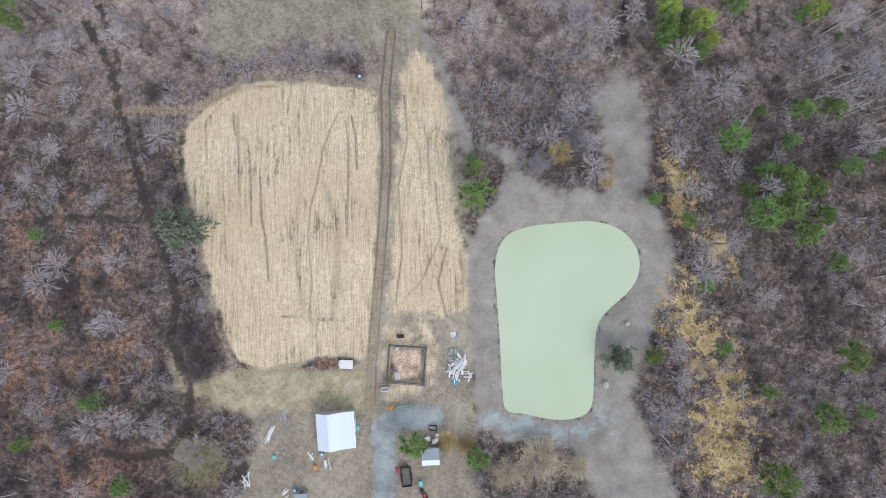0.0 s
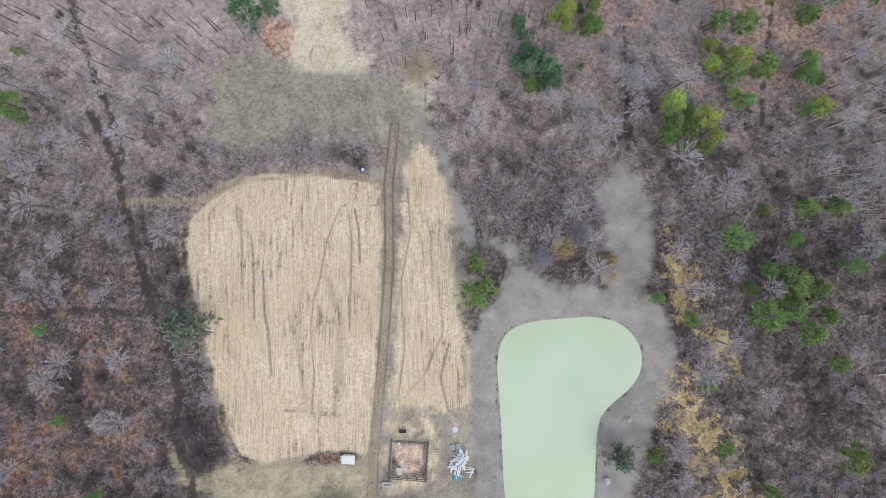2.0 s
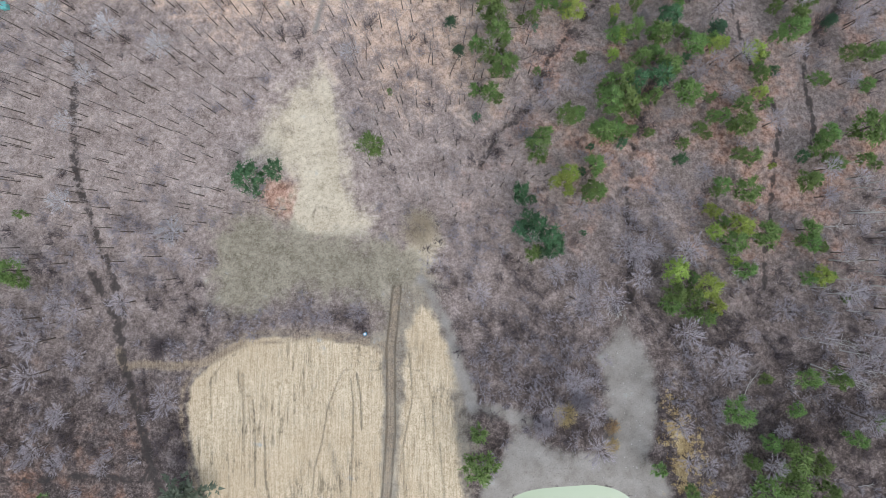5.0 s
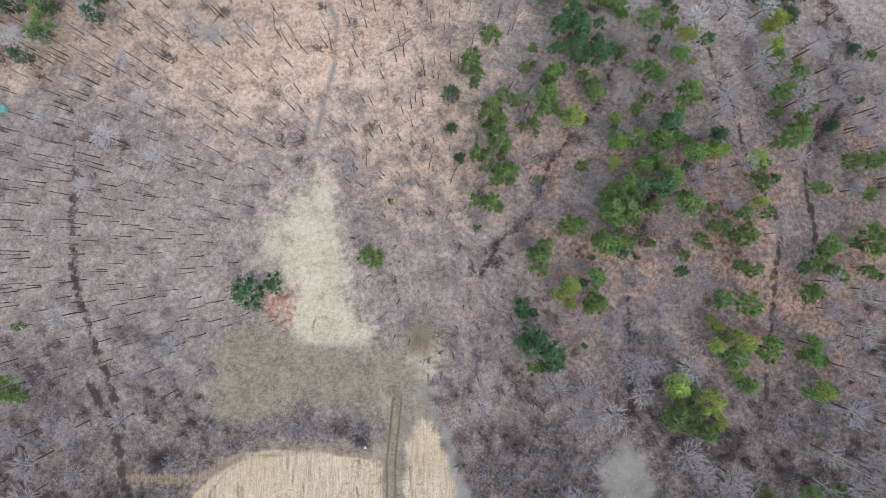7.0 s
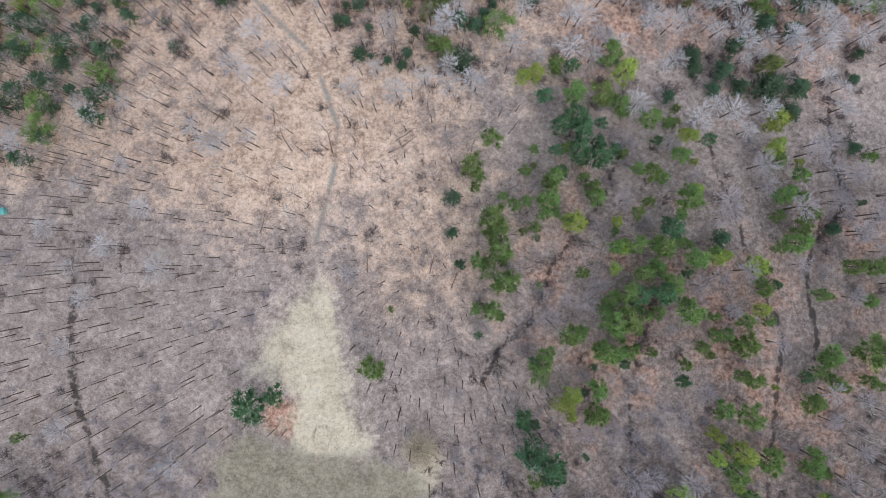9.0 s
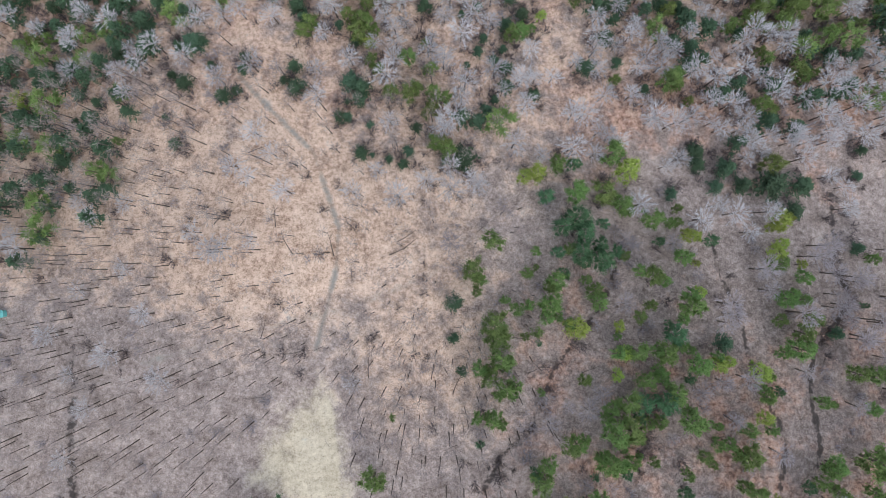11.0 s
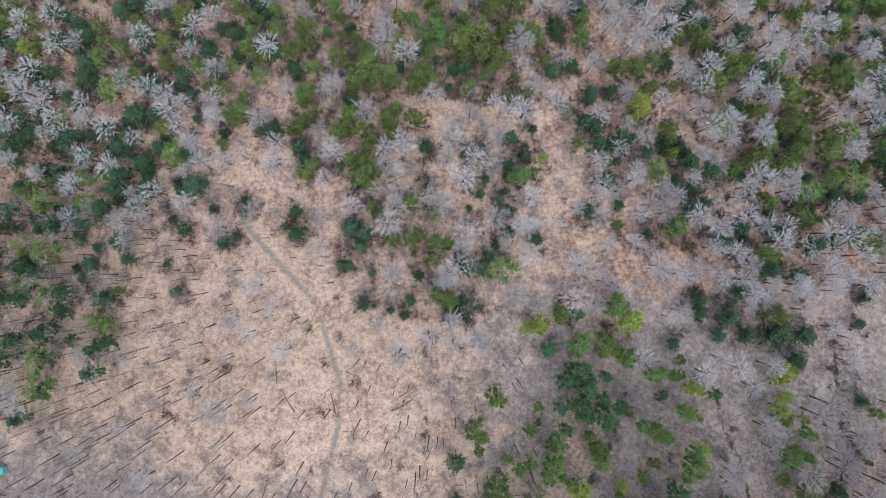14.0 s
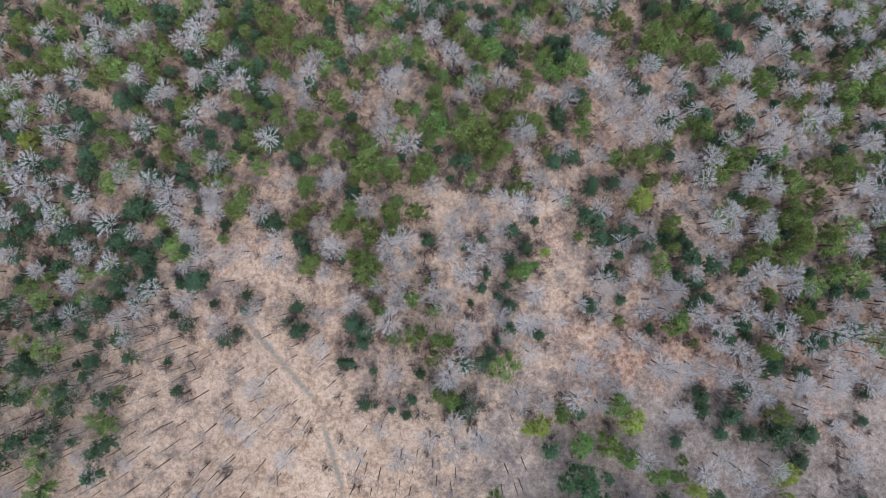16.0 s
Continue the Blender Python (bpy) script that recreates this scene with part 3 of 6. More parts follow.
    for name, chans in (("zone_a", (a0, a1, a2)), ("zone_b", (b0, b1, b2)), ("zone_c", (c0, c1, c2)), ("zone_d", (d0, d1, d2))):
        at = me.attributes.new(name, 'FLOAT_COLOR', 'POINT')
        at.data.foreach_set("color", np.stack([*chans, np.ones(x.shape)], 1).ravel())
    at = me.attributes.new("rut", 'FLOAT', 'POINT')
    at.data.foreach_set("value", rut)
    at = me.attributes.new("wet", 'FLOAT', 'POINT')
    at.data.foreach_set("value", wet)
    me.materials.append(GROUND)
    return tagged(new("ground", me), "leaf-littered woodland floor, straw field and gravel on falling land", "ground", kind="structure")


build_ground()


def build_pond():
    bm = bmesh.new()
    c = POND_EDGE.mean(0)
    ring = [bm.verts.new((*(c + (p - c) * 1.03), WATER_Z)) for p in POND_EDGE]
    bm.faces.new(ring)
    bmesh.ops.triangulate(bm, faces=bm.faces[:])
    bmesh.ops.recalc_face_normals(bm, faces=bm.faces[:])
    me = bpy.data.meshes.new("pond_water")
    bm.to_mesh(me)
    me.materials.append(WATER)
    tagged(new("pond_water", me), "still milky pale green water of a dug pond", "pond", kind="structure")


build_pond()

# ---- trees ----
class Soup:
    """Triangles gathered as arrays; slot 0 is wood, slot 1 the finer growth."""
    def __init__(self):
        self.v, self.f, self.s, self.n = [], [], [], 0

    def add(self, v, f, slot):
        self.v.append(np.asarray(v, float))
        self.f.append(np.asarray(f, int) + self.n)
        self.s.append(np.full(len(f), slot))
        self.n += len(v)

    def tube(self, pts, rad, sides, slot):
        pts = np.asarray(pts, float)
        d = pts[-1] - pts[0]
        d = d / (np.linalg.norm(d) + 1e-9)
        u = np.cross(d, (0.3, 0.9, 0.2) if abs(d[2]) > 0.8 else (0, 0, 1))
        u /= np.linalg.norm(u)
        w = np.cross(d, u)
        a = np.arange(sides) * 2 * np.pi / sides
        ring = np.cos(a)[:, None] * u + np.sin(a)[:, None] * w
        v = (pts[:, None, :] + np.asarray(rad)[:, None, None] * ring[None]).reshape(-1, 3)
        f = []
        for k in range(len(pts) - 1):
            for s in range(sides):
                i, j = k * sides + s, k * sides + (s + 1) % sides
                f += [(i, j, j + sides), (i, j + sides, i + sides)]
        self.add(v, f, slot)

    def slivers(self, a, b, w, slot, rng):
        """Fine twigs or needles, each a thin blade from a to b."""
        d = b - a
        u = np.cross(d, rng.normal(size=a.shape))
        u /= np.linalg.norm(u, axis=1)[:, None] + 1e-9
        u *= (np.asarray(w) / 2)[:, None] if np.ndim(w) else w / 2
        n = len(a)
        v = np.stack([a - u, a + u, b], 1).reshape(-1, 3)
        self.add(v, np.arange(3 * n).reshape(-1, 3), slot)

    def arrays(self):
        return np.concatenate(self.v), np.concatenate(self.f), np.concatenate(self.s)


def to_mesh(name, v, f, mats, slots=None):
    me = bpy.data.meshes.new(name)
    me.vertices.add(len(v))
    me.vertices.foreach_set("co", np.ascontiguousarray(v, float).ravel())
    me.loops.add(f.size)
    me.loops.foreach_set("vertex_index", np.ascontiguousarray(f).ravel().astype(np.int32))
    me.polygons.add(len(f))
    me.polygons.foreach_set("loop_start", np.arange(len(f), dtype=np.int32) * 3)
    for m in mats:
        me.materials.append(m)
    if slots is not None:
        me.polygons.foreach_set("material_index", slots.astype(np.int32))
    me.update()
    return me


def unit(v):
    return v / (np.linalg.norm(v, axis=-1, keepdims=True) + 1e-9)


def bare_tree(seed, h, r, limbs, subs, twigs, low=0.45, girth=0.22, tw=0.06):
    """A leafless broadleaf tree: tapered trunk, limbs, branches, twigs."""
    rng = np.random.RandomState(seed)
    s = Soup()
    lean = rng.normal(0, 0.03, 2)
    zs = np.linspace(0, h * 0.92, 6)
    trunk = np.stack([lean[0] * zs + 0.12 * np.sin(zs * 0.5 + seed), lean[1] * zs + 0.12 * np.cos(zs * 0.4), zs], 1)
    trunk -= trunk[0] * (1, 1, 0)
    trunk[0, 2] = -0.4
    g6 = girth * np.array([1.3, 0.95, 0.72, 0.48, 0.26, 0.06])
    s.tube(trunk[:4], g6[:4], 6, 0)
    s.tube(trunk[3:], g6[3:], 4, 1)
    A, B, P, E, W = [], [], [], [], []
    for i in range(limbs):
        q = low + (0.95 - low) * (i + rng.rand()) / limbs
        base = np.array([np.interp(q * h, zs, trunk[:, k]) for k in range(3)])
        ang = i * 2.4 + rng.normal(0, 0.5)
        reach = r * (0.55 + 0.5 * rng.rand()) * (1.0 - 0.55 * max(0, (q - low) / (1 - low)) ** 2)
        rise = min(h - base[2], reach * rng.uniform(0.55, 1.25))
        tip = base + np.array([math.cos(ang) * reach, math.sin(ang) * reach, rise])
        midp = base * 0.5 + tip * 0.5 + rng.normal(0, 0.12 * reach, 3) * (1, 1, 0.4) - (0, 0, 0.1 * reach)
        g = girth * (0.42 - 0.2 * q)
        s.tube([base, midp, tip], [g, g * 0.62, g * 0.2], 3, 1)
        for k in range(subs):
            f = 0.3 + 0.7 * (k + rng.rand()) / subs
            p = base * (1 - f) ** 2 + 2 * midp * f * (1 - f) + tip * f * f
            out = unit((tip - base) / (reach + 0.1) * 0.8 + rng.normal(0, 0.55, 3) + (0, 0, 0.35))
            ln = r * rng.uniform(0.22, 0.45) * (1.15 - 0.5 * f)
            e = p + out * ln
            P.append(p), E.append(e), W.append(max(g * 1.1, tw * 1.3))
            n = twigs
            t = rng.rand(n, 1) ** 0.7
            a = p + (e - p) * t
            A.append(a)
            B.append(a + unit(out * 0.7 + rng.normal(0, 0.75, (n, 3)) + (0, 0, 0.25)) * ln * rng.uniform(0.45, 1.0, (n, 1)))
    s.slivers(np.array(P), np.array(E), np.array(W), 1, rng)
    s.slivers(np.concatenate(A), np.concatenate(B), tw, 1, rng)
    return s.arrays()


def dome_tree(seed, h, r, limbs=9, rays=68, twigs=9, girth=0.17, tw=0.095):
    """A leafless broadleaf tree whose branches fan out from the forks to a rounded dome."""
    rng = np.random.RandomState(seed)
    s = Soup()
    fork = h * rng.uniform(0.60, 0.68)
    lean = rng.normal(0, 0.02, 2)
    zs = np.array([-0.4, fork * 0.35, fork * 0.7, fork])
    trunk = np.stack([lean[0] * zs, lean[1] * zs, zs], 1)
    s.tube(trunk, girth * np.array([1.3, 1.0, 0.85, 0.7]), 6, 0)
    top = trunk[-1]
    tips = []
    lop = 1 + 0.18 * np.sin(rng.rand() * 6.283 + np.linspace(0, 12.566, limbs, endpoint=False))
    for i in range(limbs):
        ang = 6.283 * i / limbs + rng.normal(0, 0.2)
        q = 0.25 if i % 3 == 0 else rng.uniform(0.6, 0.95)
        tip = top + np.array([math.cos(ang) * r * q * lop[i], math.sin(ang) * r * q * lop[i], (h - fork) * (1 - 0.6 * q * q) * rng.uniform(0.75, 0.95)])
        midp = top * 0.45 + tip * 0.55 + rng.normal(0, 0.10 * r, 3) * (1, 1, 0.3)
        s.tube([top - (0, 0, rng.rand() * 0.8), midp, tip], girth * np.array([0.42, 0.24, 0.08]), 3, 1)
        tips.append((midp, tip))
    A, B, P, E = [], [], [], []
    ph = rng.rand() * 6.283
    for i in range(rays):
        ang, q = i * 2.399 + rng.normal(0, 0.45), math.sqrt((i + 0.5) / rays)
        lobe = 1 + 0.14 * math.sin(3 * ang + ph) + 0.1 * math.sin(5 * ang + 2 * ph)
        e = top + np.array([math.cos(ang) * r * q * lobe, math.sin(ang) * r * q * lobe, (h - fork) * (1.02 - 0.62 * q * q) * rng.uniform(0.85, 1.05)])
        p = top + (e - top) * rng.uniform(0.35, 0.7) + rng.normal(0, 0.07 * r, 3) + (0, 0, 0.1 * r)
        P.append(p), E.append(e)
        out, ln = unit(e - p), float(np.linalg.norm(e - p))
        a = p + (e - p) * (0.3 + 0.7 * rng.rand(twigs, 1))
        A.append(a)
        B.append(a + unit(out + rng.normal(0, 0.5, (twigs, 3))) * (0.25 * r) * rng.uniform(0.5, 1.2, (twigs, 1)))
    s.slivers(np.array(P), np.array(E), girth * 0.62, 1, rng)
    s.slivers(np.concatenate(A), np.concatenate(B), tw, 1, rng)
    return s.arrays()


def brush(seed, r, h, stems, tw=0.07):
    """A leafless shrub: many thin stems from one foot."""
    rng = np.random.RandomState(seed)
    s = Soup()
    n = stems
    ang = rng.rand(n) * 6.283
    rr = r * np.sqrt(rng.rand(n))
    a = np.stack([0.3 * rr * np.cos(ang), 0.3 * rr * np.sin(ang), np.full(n, -0.1)], 1)
    b = np.stack([rr * np.cos(ang), rr * np.sin(ang), h * (1.05 - 0.5 * (rr / r) ** 2) * rng.uniform(0.6, 1, n)], 1)
    s.slivers(a, b, tw * 1.3, 0, rng)
    k = 4
    t = rng.uniform(0.35, 1, (n, k, 1))
    p = (a[:, None] + (b - a)[:, None] * t).reshape(-1, 3)
    e = p + unit(rng.normal(0, 0.7, p.shape) + (0, 0, 0.3)) * r * rng.uniform(0.2, 0.45, (len(p), 1))
    s.slivers(p, e, tw, 0, rng)
    return s.arrays()


def conifer(seed, shape="pine", lumps=0, blades=0):
    """An evergreen 3 m in radius, scaled later: needle sprays in lobes on the whorls of a pine, or along a hemlock's boughs."""
    rng = np.random.RandomState(seed)
    s = Soup()
    R, H = 3.0, 9.0
    pine = shape == "pine"
    lumps, blades = lumps or (23 if pine else 38), blades or (50 if pine else 30)
    zs = np.linspace(0, H, 5)
    tr = np.stack([0.1 * np.sin(zs), 0.1 * np.cos(zs * 0.8), zs], 1)
    tr[0, 2] = -0.4
    s.tube(tr, [0.24, 0.19, 0.14, 0.09, 0.02], 6, 0)
    skew = rng.rand() * 6.283
    for i in range(lumps):
        q = ((i + 0.5) / lumps)
        ang = i * 2.399 + rng.normal(0, 0.35)
        round_ = np.array([math.cos(ang), math.sin(ang), 0])
        if pine:
            z = H * (0.34 + 0.60 * q)
            rad = R * 0.80 * math.sqrt(max(0.0, 1 - q ** 2.6)) * rng.uniform(0.6, 1.1) * (1 + 0.16 * math.sin(2 * ang + skew))
            c = round_ * rad + (0, 0, z + rng.normal(0, 0.3))
        else:
            z = H * (0.22 + 0.76 * q ** 0.8)
            rad = R * ((1 - q) ** 0.65 * 0.95 + 0.03) * rng.uniform(0.25, 1.0) ** 0.5
            c = round_ * rad + (0, 0, z + rng.normal(0, 0.25) - 0.12 * rad)
        base = np.array([0, 0, max(0.5, z - 0.25 * rad)])
        s.slivers(base[None], c[None], 0.12, 0, rng)
        n = blades
        if pine:
            size = rng.uniform(0.85, 1.3) * (1.1 - 0.2 * q)
            d = unit(rng.normal(size=(n, 3)) * (1, 1, 0.8) + (0, 0, 0.45))
            along_r = (d @ round_)[:, None] * round_ * 0.45
            core = rng.rand(n, 1) < 0.25
            start = c + (d + along_r) * size * np.where(core, 0.1, rng.uniform(0.45, 0.85, (n, 1))) * (1, 1, 0.75)
            end = start + unit(d + 0.5 * round_ + rng.normal(0, 0.5, (n, 3))) * size * np.where(core, 0.7, rng.uniform(0.26, 0.5, (n, 1)))
            s.slivers(start, end, size * np.where(core[:, 0], 0.7, rng.uniform(0.16, 0.29, n)), 1, rng)
        else:
            size = rng.uniform(0.8, 1.2)
            d = unit(rng.normal(size=(n, 3)) * (1, 1, 0.75) + (0, 0, 0.35) + 0.35 * round_)
            start = c + d * size * rng.uniform(0.2, 0.62, (n, 1)) * (1, 1, 0.8)
            back = rng.rand(n, 1) * 0.75
            start = start * (1 - back) + (base + (0, 0, 0.1)) * back
            end = start + unit(d + rng.normal(0, 0.45, (n, 3))) * size * rng.uniform(0.38, 0.7, (n, 1))
            s.slivers(start, end, size * 0.38, 1, rng)
    return s.arrays()


def tree_thing(name, arr, mats, label, category, group):
    v, f, sl = arr
    root = new(name)
    for part_name, k in (("trunk", 0), ("crown", 1)):
        ff = f[sl == k]
        used, inv = np.unique(ff.ravel(), return_inverse=True)
        ob = new(part_name, to_mesh(part_name, v[used], inv.reshape(-1, 3), [mats[k]]))
        ob.parent = root
    return tagged(root, label, category, group)


def place_trees(master, spots):
    """spots: x, y, turn, scale sideways, scale up. The first takes the master itself."""
    for i, (ob, x, y, a, k, kz) in enumerate(spots):
        m = pose(x, y, gz(x, y) - 0.05, 0, 0, a) @ Matrix.Diagonal((k, k, kz, 1))
        if ob.get("used"):
            copy_thing(ob, m)
        else:
            ob.matrix_basis = m
            ob["used"] = 1


PINES_A = [(-69.3, -51.0, 1.7), (70.7, -48.7, 3.4), (7.3, -44.8, 2.2), (-91.1, -42.1, 1.6), (-6.5, -41.7, 2.4), (82.8, -36.2, 2.8), (91.5, -35.4, 2.0), (-75.1, -32.6, 1.4), (70.3, -30.7, 1.6), (45.5, -23.2, 2.7), (87.8, -23.1, 2.8), (60.9, -21.5, 1.4), (-84.3, -16.6, 1.7), (56.9, -7.8, 1.1), (85.3, -2.9, 2.0), (-88.6, 3.1, 1.9), (78.9, 3.7, 2.4), (53.2, 6.2, 1.4), (82.2, 7.3, 2.8), (68.2, 7.6, 2.4), (74.6, 8.5, 3.2), (46.1, 11.0, 2.2), (7.3, 11.8, 3.2), (66.2, 13.0, 1.4), (79.4, 13.2, 3.4), (74.3, 14.6, 2.6), (70.2, 17.2, 2.0), (88.8, 18.2, 2.8), (6.8, 18.4, 1.9), (95.5, 21.1, 1.4)]
PINES_B = [(76.7, 23.9, 2.2), (62.5, 24.0, 2.0), (70.2, 30.5, 1.4), (79.2, 30.9, 3.4), (85.6, 30.9, 2.0), (56.9, 44.2, 1.8), (53.2, 44.8, 1.8), (49.1, 47.0, 1.6), (89.2, 48.2, 0.8), (54.3, 48.5, 3.4), (49.9, 49.2, 2.4), (-96.2, 50.8, 1.7), (54.7, 52.7, 1.9), (-97.1, 52.8, 1.9), (80.5, 52.8, 1.6), (85.4, 53.5, 1.9), (66.0, 54.6, 1.9), (18.9, 58.1, 1.6), (83.8, 60.0, 1.9), (63.1, 60.7, 1.9), (81.1, 60.9, 2.1), (70.5, 61.1, 1.3), (78.8, 61.1, 1.1), (71.1, 62.7, 2.4), (73.8, 63.6, 1.3), (80.4, 63.8, 1.6), (61.7, 65.4, 1.3), (-97.7, 65.7, 1.7), (31.4, 71.3, 1.3), (33.8, 72.0, 1.6)]
PINES_C = [(60.6, 72.3, 1.6), (66.7, 72.4, 1.9), (31.8, 72.7, 2.1), (61.9, 73.8, 2.7), (81.1, 75.1, 2.1), (83.3, 75.5, 1.4), (33.7, 77.0, 1.4), (32.7, 78.2, 1.6), (88.7, 78.7, 1.4), (98.0, 78.9, 1.6), (20.6, 80.0, 1.6), (87.2, 80.0, 1.6), (95.1, 80.2, 2.2), (68.2, 80.4, 1.4), (65.8, 81.1, 1.6), (83.5, 82.0, 2.4), (19.7, 82.1, 2.7), (-18.1, 82.2, 2.4), (53.3, 83.3, 1.9), (85.9, 85.0, 1.4), (21.6, 85.5, 1.9), (59.3, 85.5, 1.6), (87.0, 85.8, 2.2), (35.2, 85.9, 2.4), (45.8, 86.0, 1.6), (37.5, 86.1, 1.4), (40.6, 86.2, 1.9), (92.9, 86.4, 1.6), (98.2, 86.5, 2.2), (33.7, 87.1, 1.4)]
PINES_D = [(42.7, 87.1, 1.1), (95.2, 87.2, 2.7), (57.5, 87.3, 1.6), (69.1, 87.5, 1.6), (65.5, 88.0, 1.4), (66.7, 88.1, 2.4), (38.9, 88.7, 1.4), (26.5, 89.6, 1.6), (28.3, 89.7, 2.2), (60.6, 90.0, 2.2), (63.0, 90.2, 1.4), (30.0, 90.9, 1.1), (42.7, 91.0, 1.9), (36.8, 92.9, 2.2), (67.9, 93.2, 1.9), (73.3, 93.3, 1.9), (39.7, 93.6, 3.3), (11.1, 93.9, 1.1), (45.7, 94.3, 1.7), (60.2, 94.4, 0.8), (47.7, 95.0, 1.7), (-14.2, 95.2, 1.1), (9.3, 95.2, 1.9), (54.6, 95.3, 2.5), (35.1, 95.5, 1.9), (5.3, 95.6, 1.0), (7.9, 95.9, 1.1), (54.2, 97.6, 1.9), (36.6, 97.7, 1.7), (97.2, 98.1, 1.4)]
PINES_E = [(88.4, 99.0, 1.1), (40.3, 99.5, 1.9), (86.0, 99.5, 1.7), (13.7, 100.1, 1.7), (73.0, 100.5, 1.7), (10.5, 100.9, 1.4), (20.4, 100.9, 1.3), (50.6, 101.5, 1.9), (11.7, 102.2, 2.5), (72.6, 102.4, 1.9), (14.2, 102.8, 1.7), (30.5, 104.0, 1.3), (44.9, 104.1, 3.0), (7.9, 104.4, 1.4), (48.8, 104.9, 2.0), (73.9, 105.1, 2.0), (94.6, 106.0, 2.0), (99.2, 106.0, 2.0), (47.6, 106.2, 2.0), (5.9, 106.4, 1.3), (8.5, 106.4, 1.7), (101.8, 106.4, 1.4), (11.9, 106.5, 1.1), (57.5, 107.6, 2.2), (13.3, 108.6, 1.1), (11.1, 109.1, 2.0), (62.1, 109.5, 1.4), (77.1, 110.0, 1.1), (38.6, 110.2, 1.7), (49.7, 110.2, 2.2)]
PINES_F = [(78.6, 110.6, 2.0), (42.7, 110.9, 1.7), (48.0, 111.0, 1.7), (55.9, 111.0, 2.0), (81.3, 111.5, 2.5), (53.6, 111.7, 1.4), (84.5, 112.1, 1.7), (10.5, 113.1, 2.0), (16.7, 113.7, 1.1), (38.9, 113.9, 1.4), (19.4, 114.8, 1.4), (83.1, 115.1, 2.1), (11.2, 115.9, 1.7), (9.2, 116.2, 2.3), (27.5, 116.6, 1.7), (21.9, 118.0, 2.5), (78.3, 118.0, 1.4), (54.9, 118.1, 1.2), (24.8, 118.3, 1.7), (85.1, 118.4, 1.3), (44.5, 118.5, 1.7), (14.8, 120.0, 2.5), (17.5, 121.0, 1.4), (22.7, 121.3, 2.3), (47.3, 121.3, 2.0), (56.1, 121.4, 2.0), (34.3, 122.0, 2.3), (12.0, 122.2, 1.7), (84.6, 122.9, 1.4), (79.8, 123.1, 2.0)]
PINES_G = [(36.1, 123.5, 1.2), (56.6, 123.7, 1.4), (5.2, 124.2, 1.4), (82.3, 124.5, 2.0), (33.9, 124.7, 1.7), (23.0, 125.3, 1.4), (6.6, 126.7, 1.7), (24.4, 126.7, 1.7), (50.6, 127.1, 1.7), (31.9, 127.2, 2.0), (85.1, 128.2, 1.7), (48.5, 128.4, 2.0), (17.5, 128.6, 2.0), (4.5, 129.0, 2.0), (45.2, 129.5, 1.7), (19.8, 130.0, 1.2), (79.1, 131.7, 2.0), (55.9, 133.0, 1.8), (102.8, 133.0, 2.0), (41.6, 133.1, 0.9), (19.8, 134.0, 1.3), (28.0, 134.6, 2.3), (9.3, 136.2, 2.3), (53.3, 141.4, 1.2), (55.2, 141.5, 1.8), (48.6, 142.3, 1.8), (43.2, 144.2, 1.5), (55.6, 145.1, 1.8), (41.8, 146.0, 2.4), (30.4, 148.8, 2.4)]
PINES_H = [(25.7, 156.0, 3.0), (39.4, 158.8, 2.1), (-85.5, 160.8, 1.2), (58.3, 177.7, 1.8), (54.9, 178.3, 2.8), (56.9, 179.9, 1.9), (-20.3, 181.0, 2.1), (-21.9, 182.6, 1.2), (-12.5, 184.1, 2.2), (-8.2, 188.8, 1.6), (14.6, 191.4, 1.9), (16.9, 191.7, 1.9), (19.9, 193.1, 1.6), (71.5, 193.8, 1.3), (106.5, 194.9, 1.6), (105.6, 196.4, 1.9), (31.4, 201.1, 1.3), (-41.1, 214.0, 2.2), (58.4, 217.1, 1.9), (86.1, 224.3, 1.5), (-8.5, 226.4, 1.9), (75.0, 229.4, 2.6), (-5.2, 229.6, 2.3), (33.3, 230.7, 2.3), (-36.4, 231.7, 2.0), (-6.3, 232.1, 2.0), (-12.5, 235.2, 2.0), (-32.7, 236.1, 2.0), (34.1, 236.7, 2.0), (-34.3, 237.6, 2.3)]
PINES_I = [(108.2, 239.1, 2.3), (82.9, 243.0, 2.0), (-0.2, 243.7, 1.7), (-48.6, 245.2, 2.3), (-4.9, 245.3, 1.7), (25.7, 246.3, 2.0), (-50.9, 247.0, 2.6), (30.2, 247.6, 3.0), (48.0, 250.1, 1.7), (-21.4, 250.4, 2.6), (-36.3, 252.6, 2.6), (8.4, 253.2, 2.7), (-28.7, 258.7, 2.3), (-92.2, 263.0, 3.3)]
BLUE_PINES_A = [(21.1, 58.3, 1.3), (23.5, 59.1, 1.9), (22.1, 61.1, 2.4), (18.5, 62.1, 1.9), (30.3, 62.6, 1.2), (16.0, 63.9, 1.9), (19.7, 64.0, 2.1), (17.8, 65.9, 2.4), (16.5, 69.8, 2.4), (18.6, 70.0, 1.3), (16.0, 71.9, 1.9), (-45.0, 74.2, 4.2), (-39.6, 76.1, 3.6), (30.3, 76.8, 1.0), (52.7, 79.7, 1.4), (80.9, 80.6, 1.6), (32.3, 82.6, 1.4), (18.7, 83.2, 1.6), (39.5, 83.5, 1.1), (5.9, 89.4, 1.1), (42.8, 95.6, 2.2), (43.4, 98.8, 2.7), (48.7, 99.5, 2.8), (76.0, 101.8, 1.4), (55.3, 104.3, 2.0), (20.1, 112.1, 0.9), (52.0, 114.3, 2.3), (51.3, 116.6, 1.4), (99.6, 121.6, 1.3), (26.5, 128.6, 1.7)]
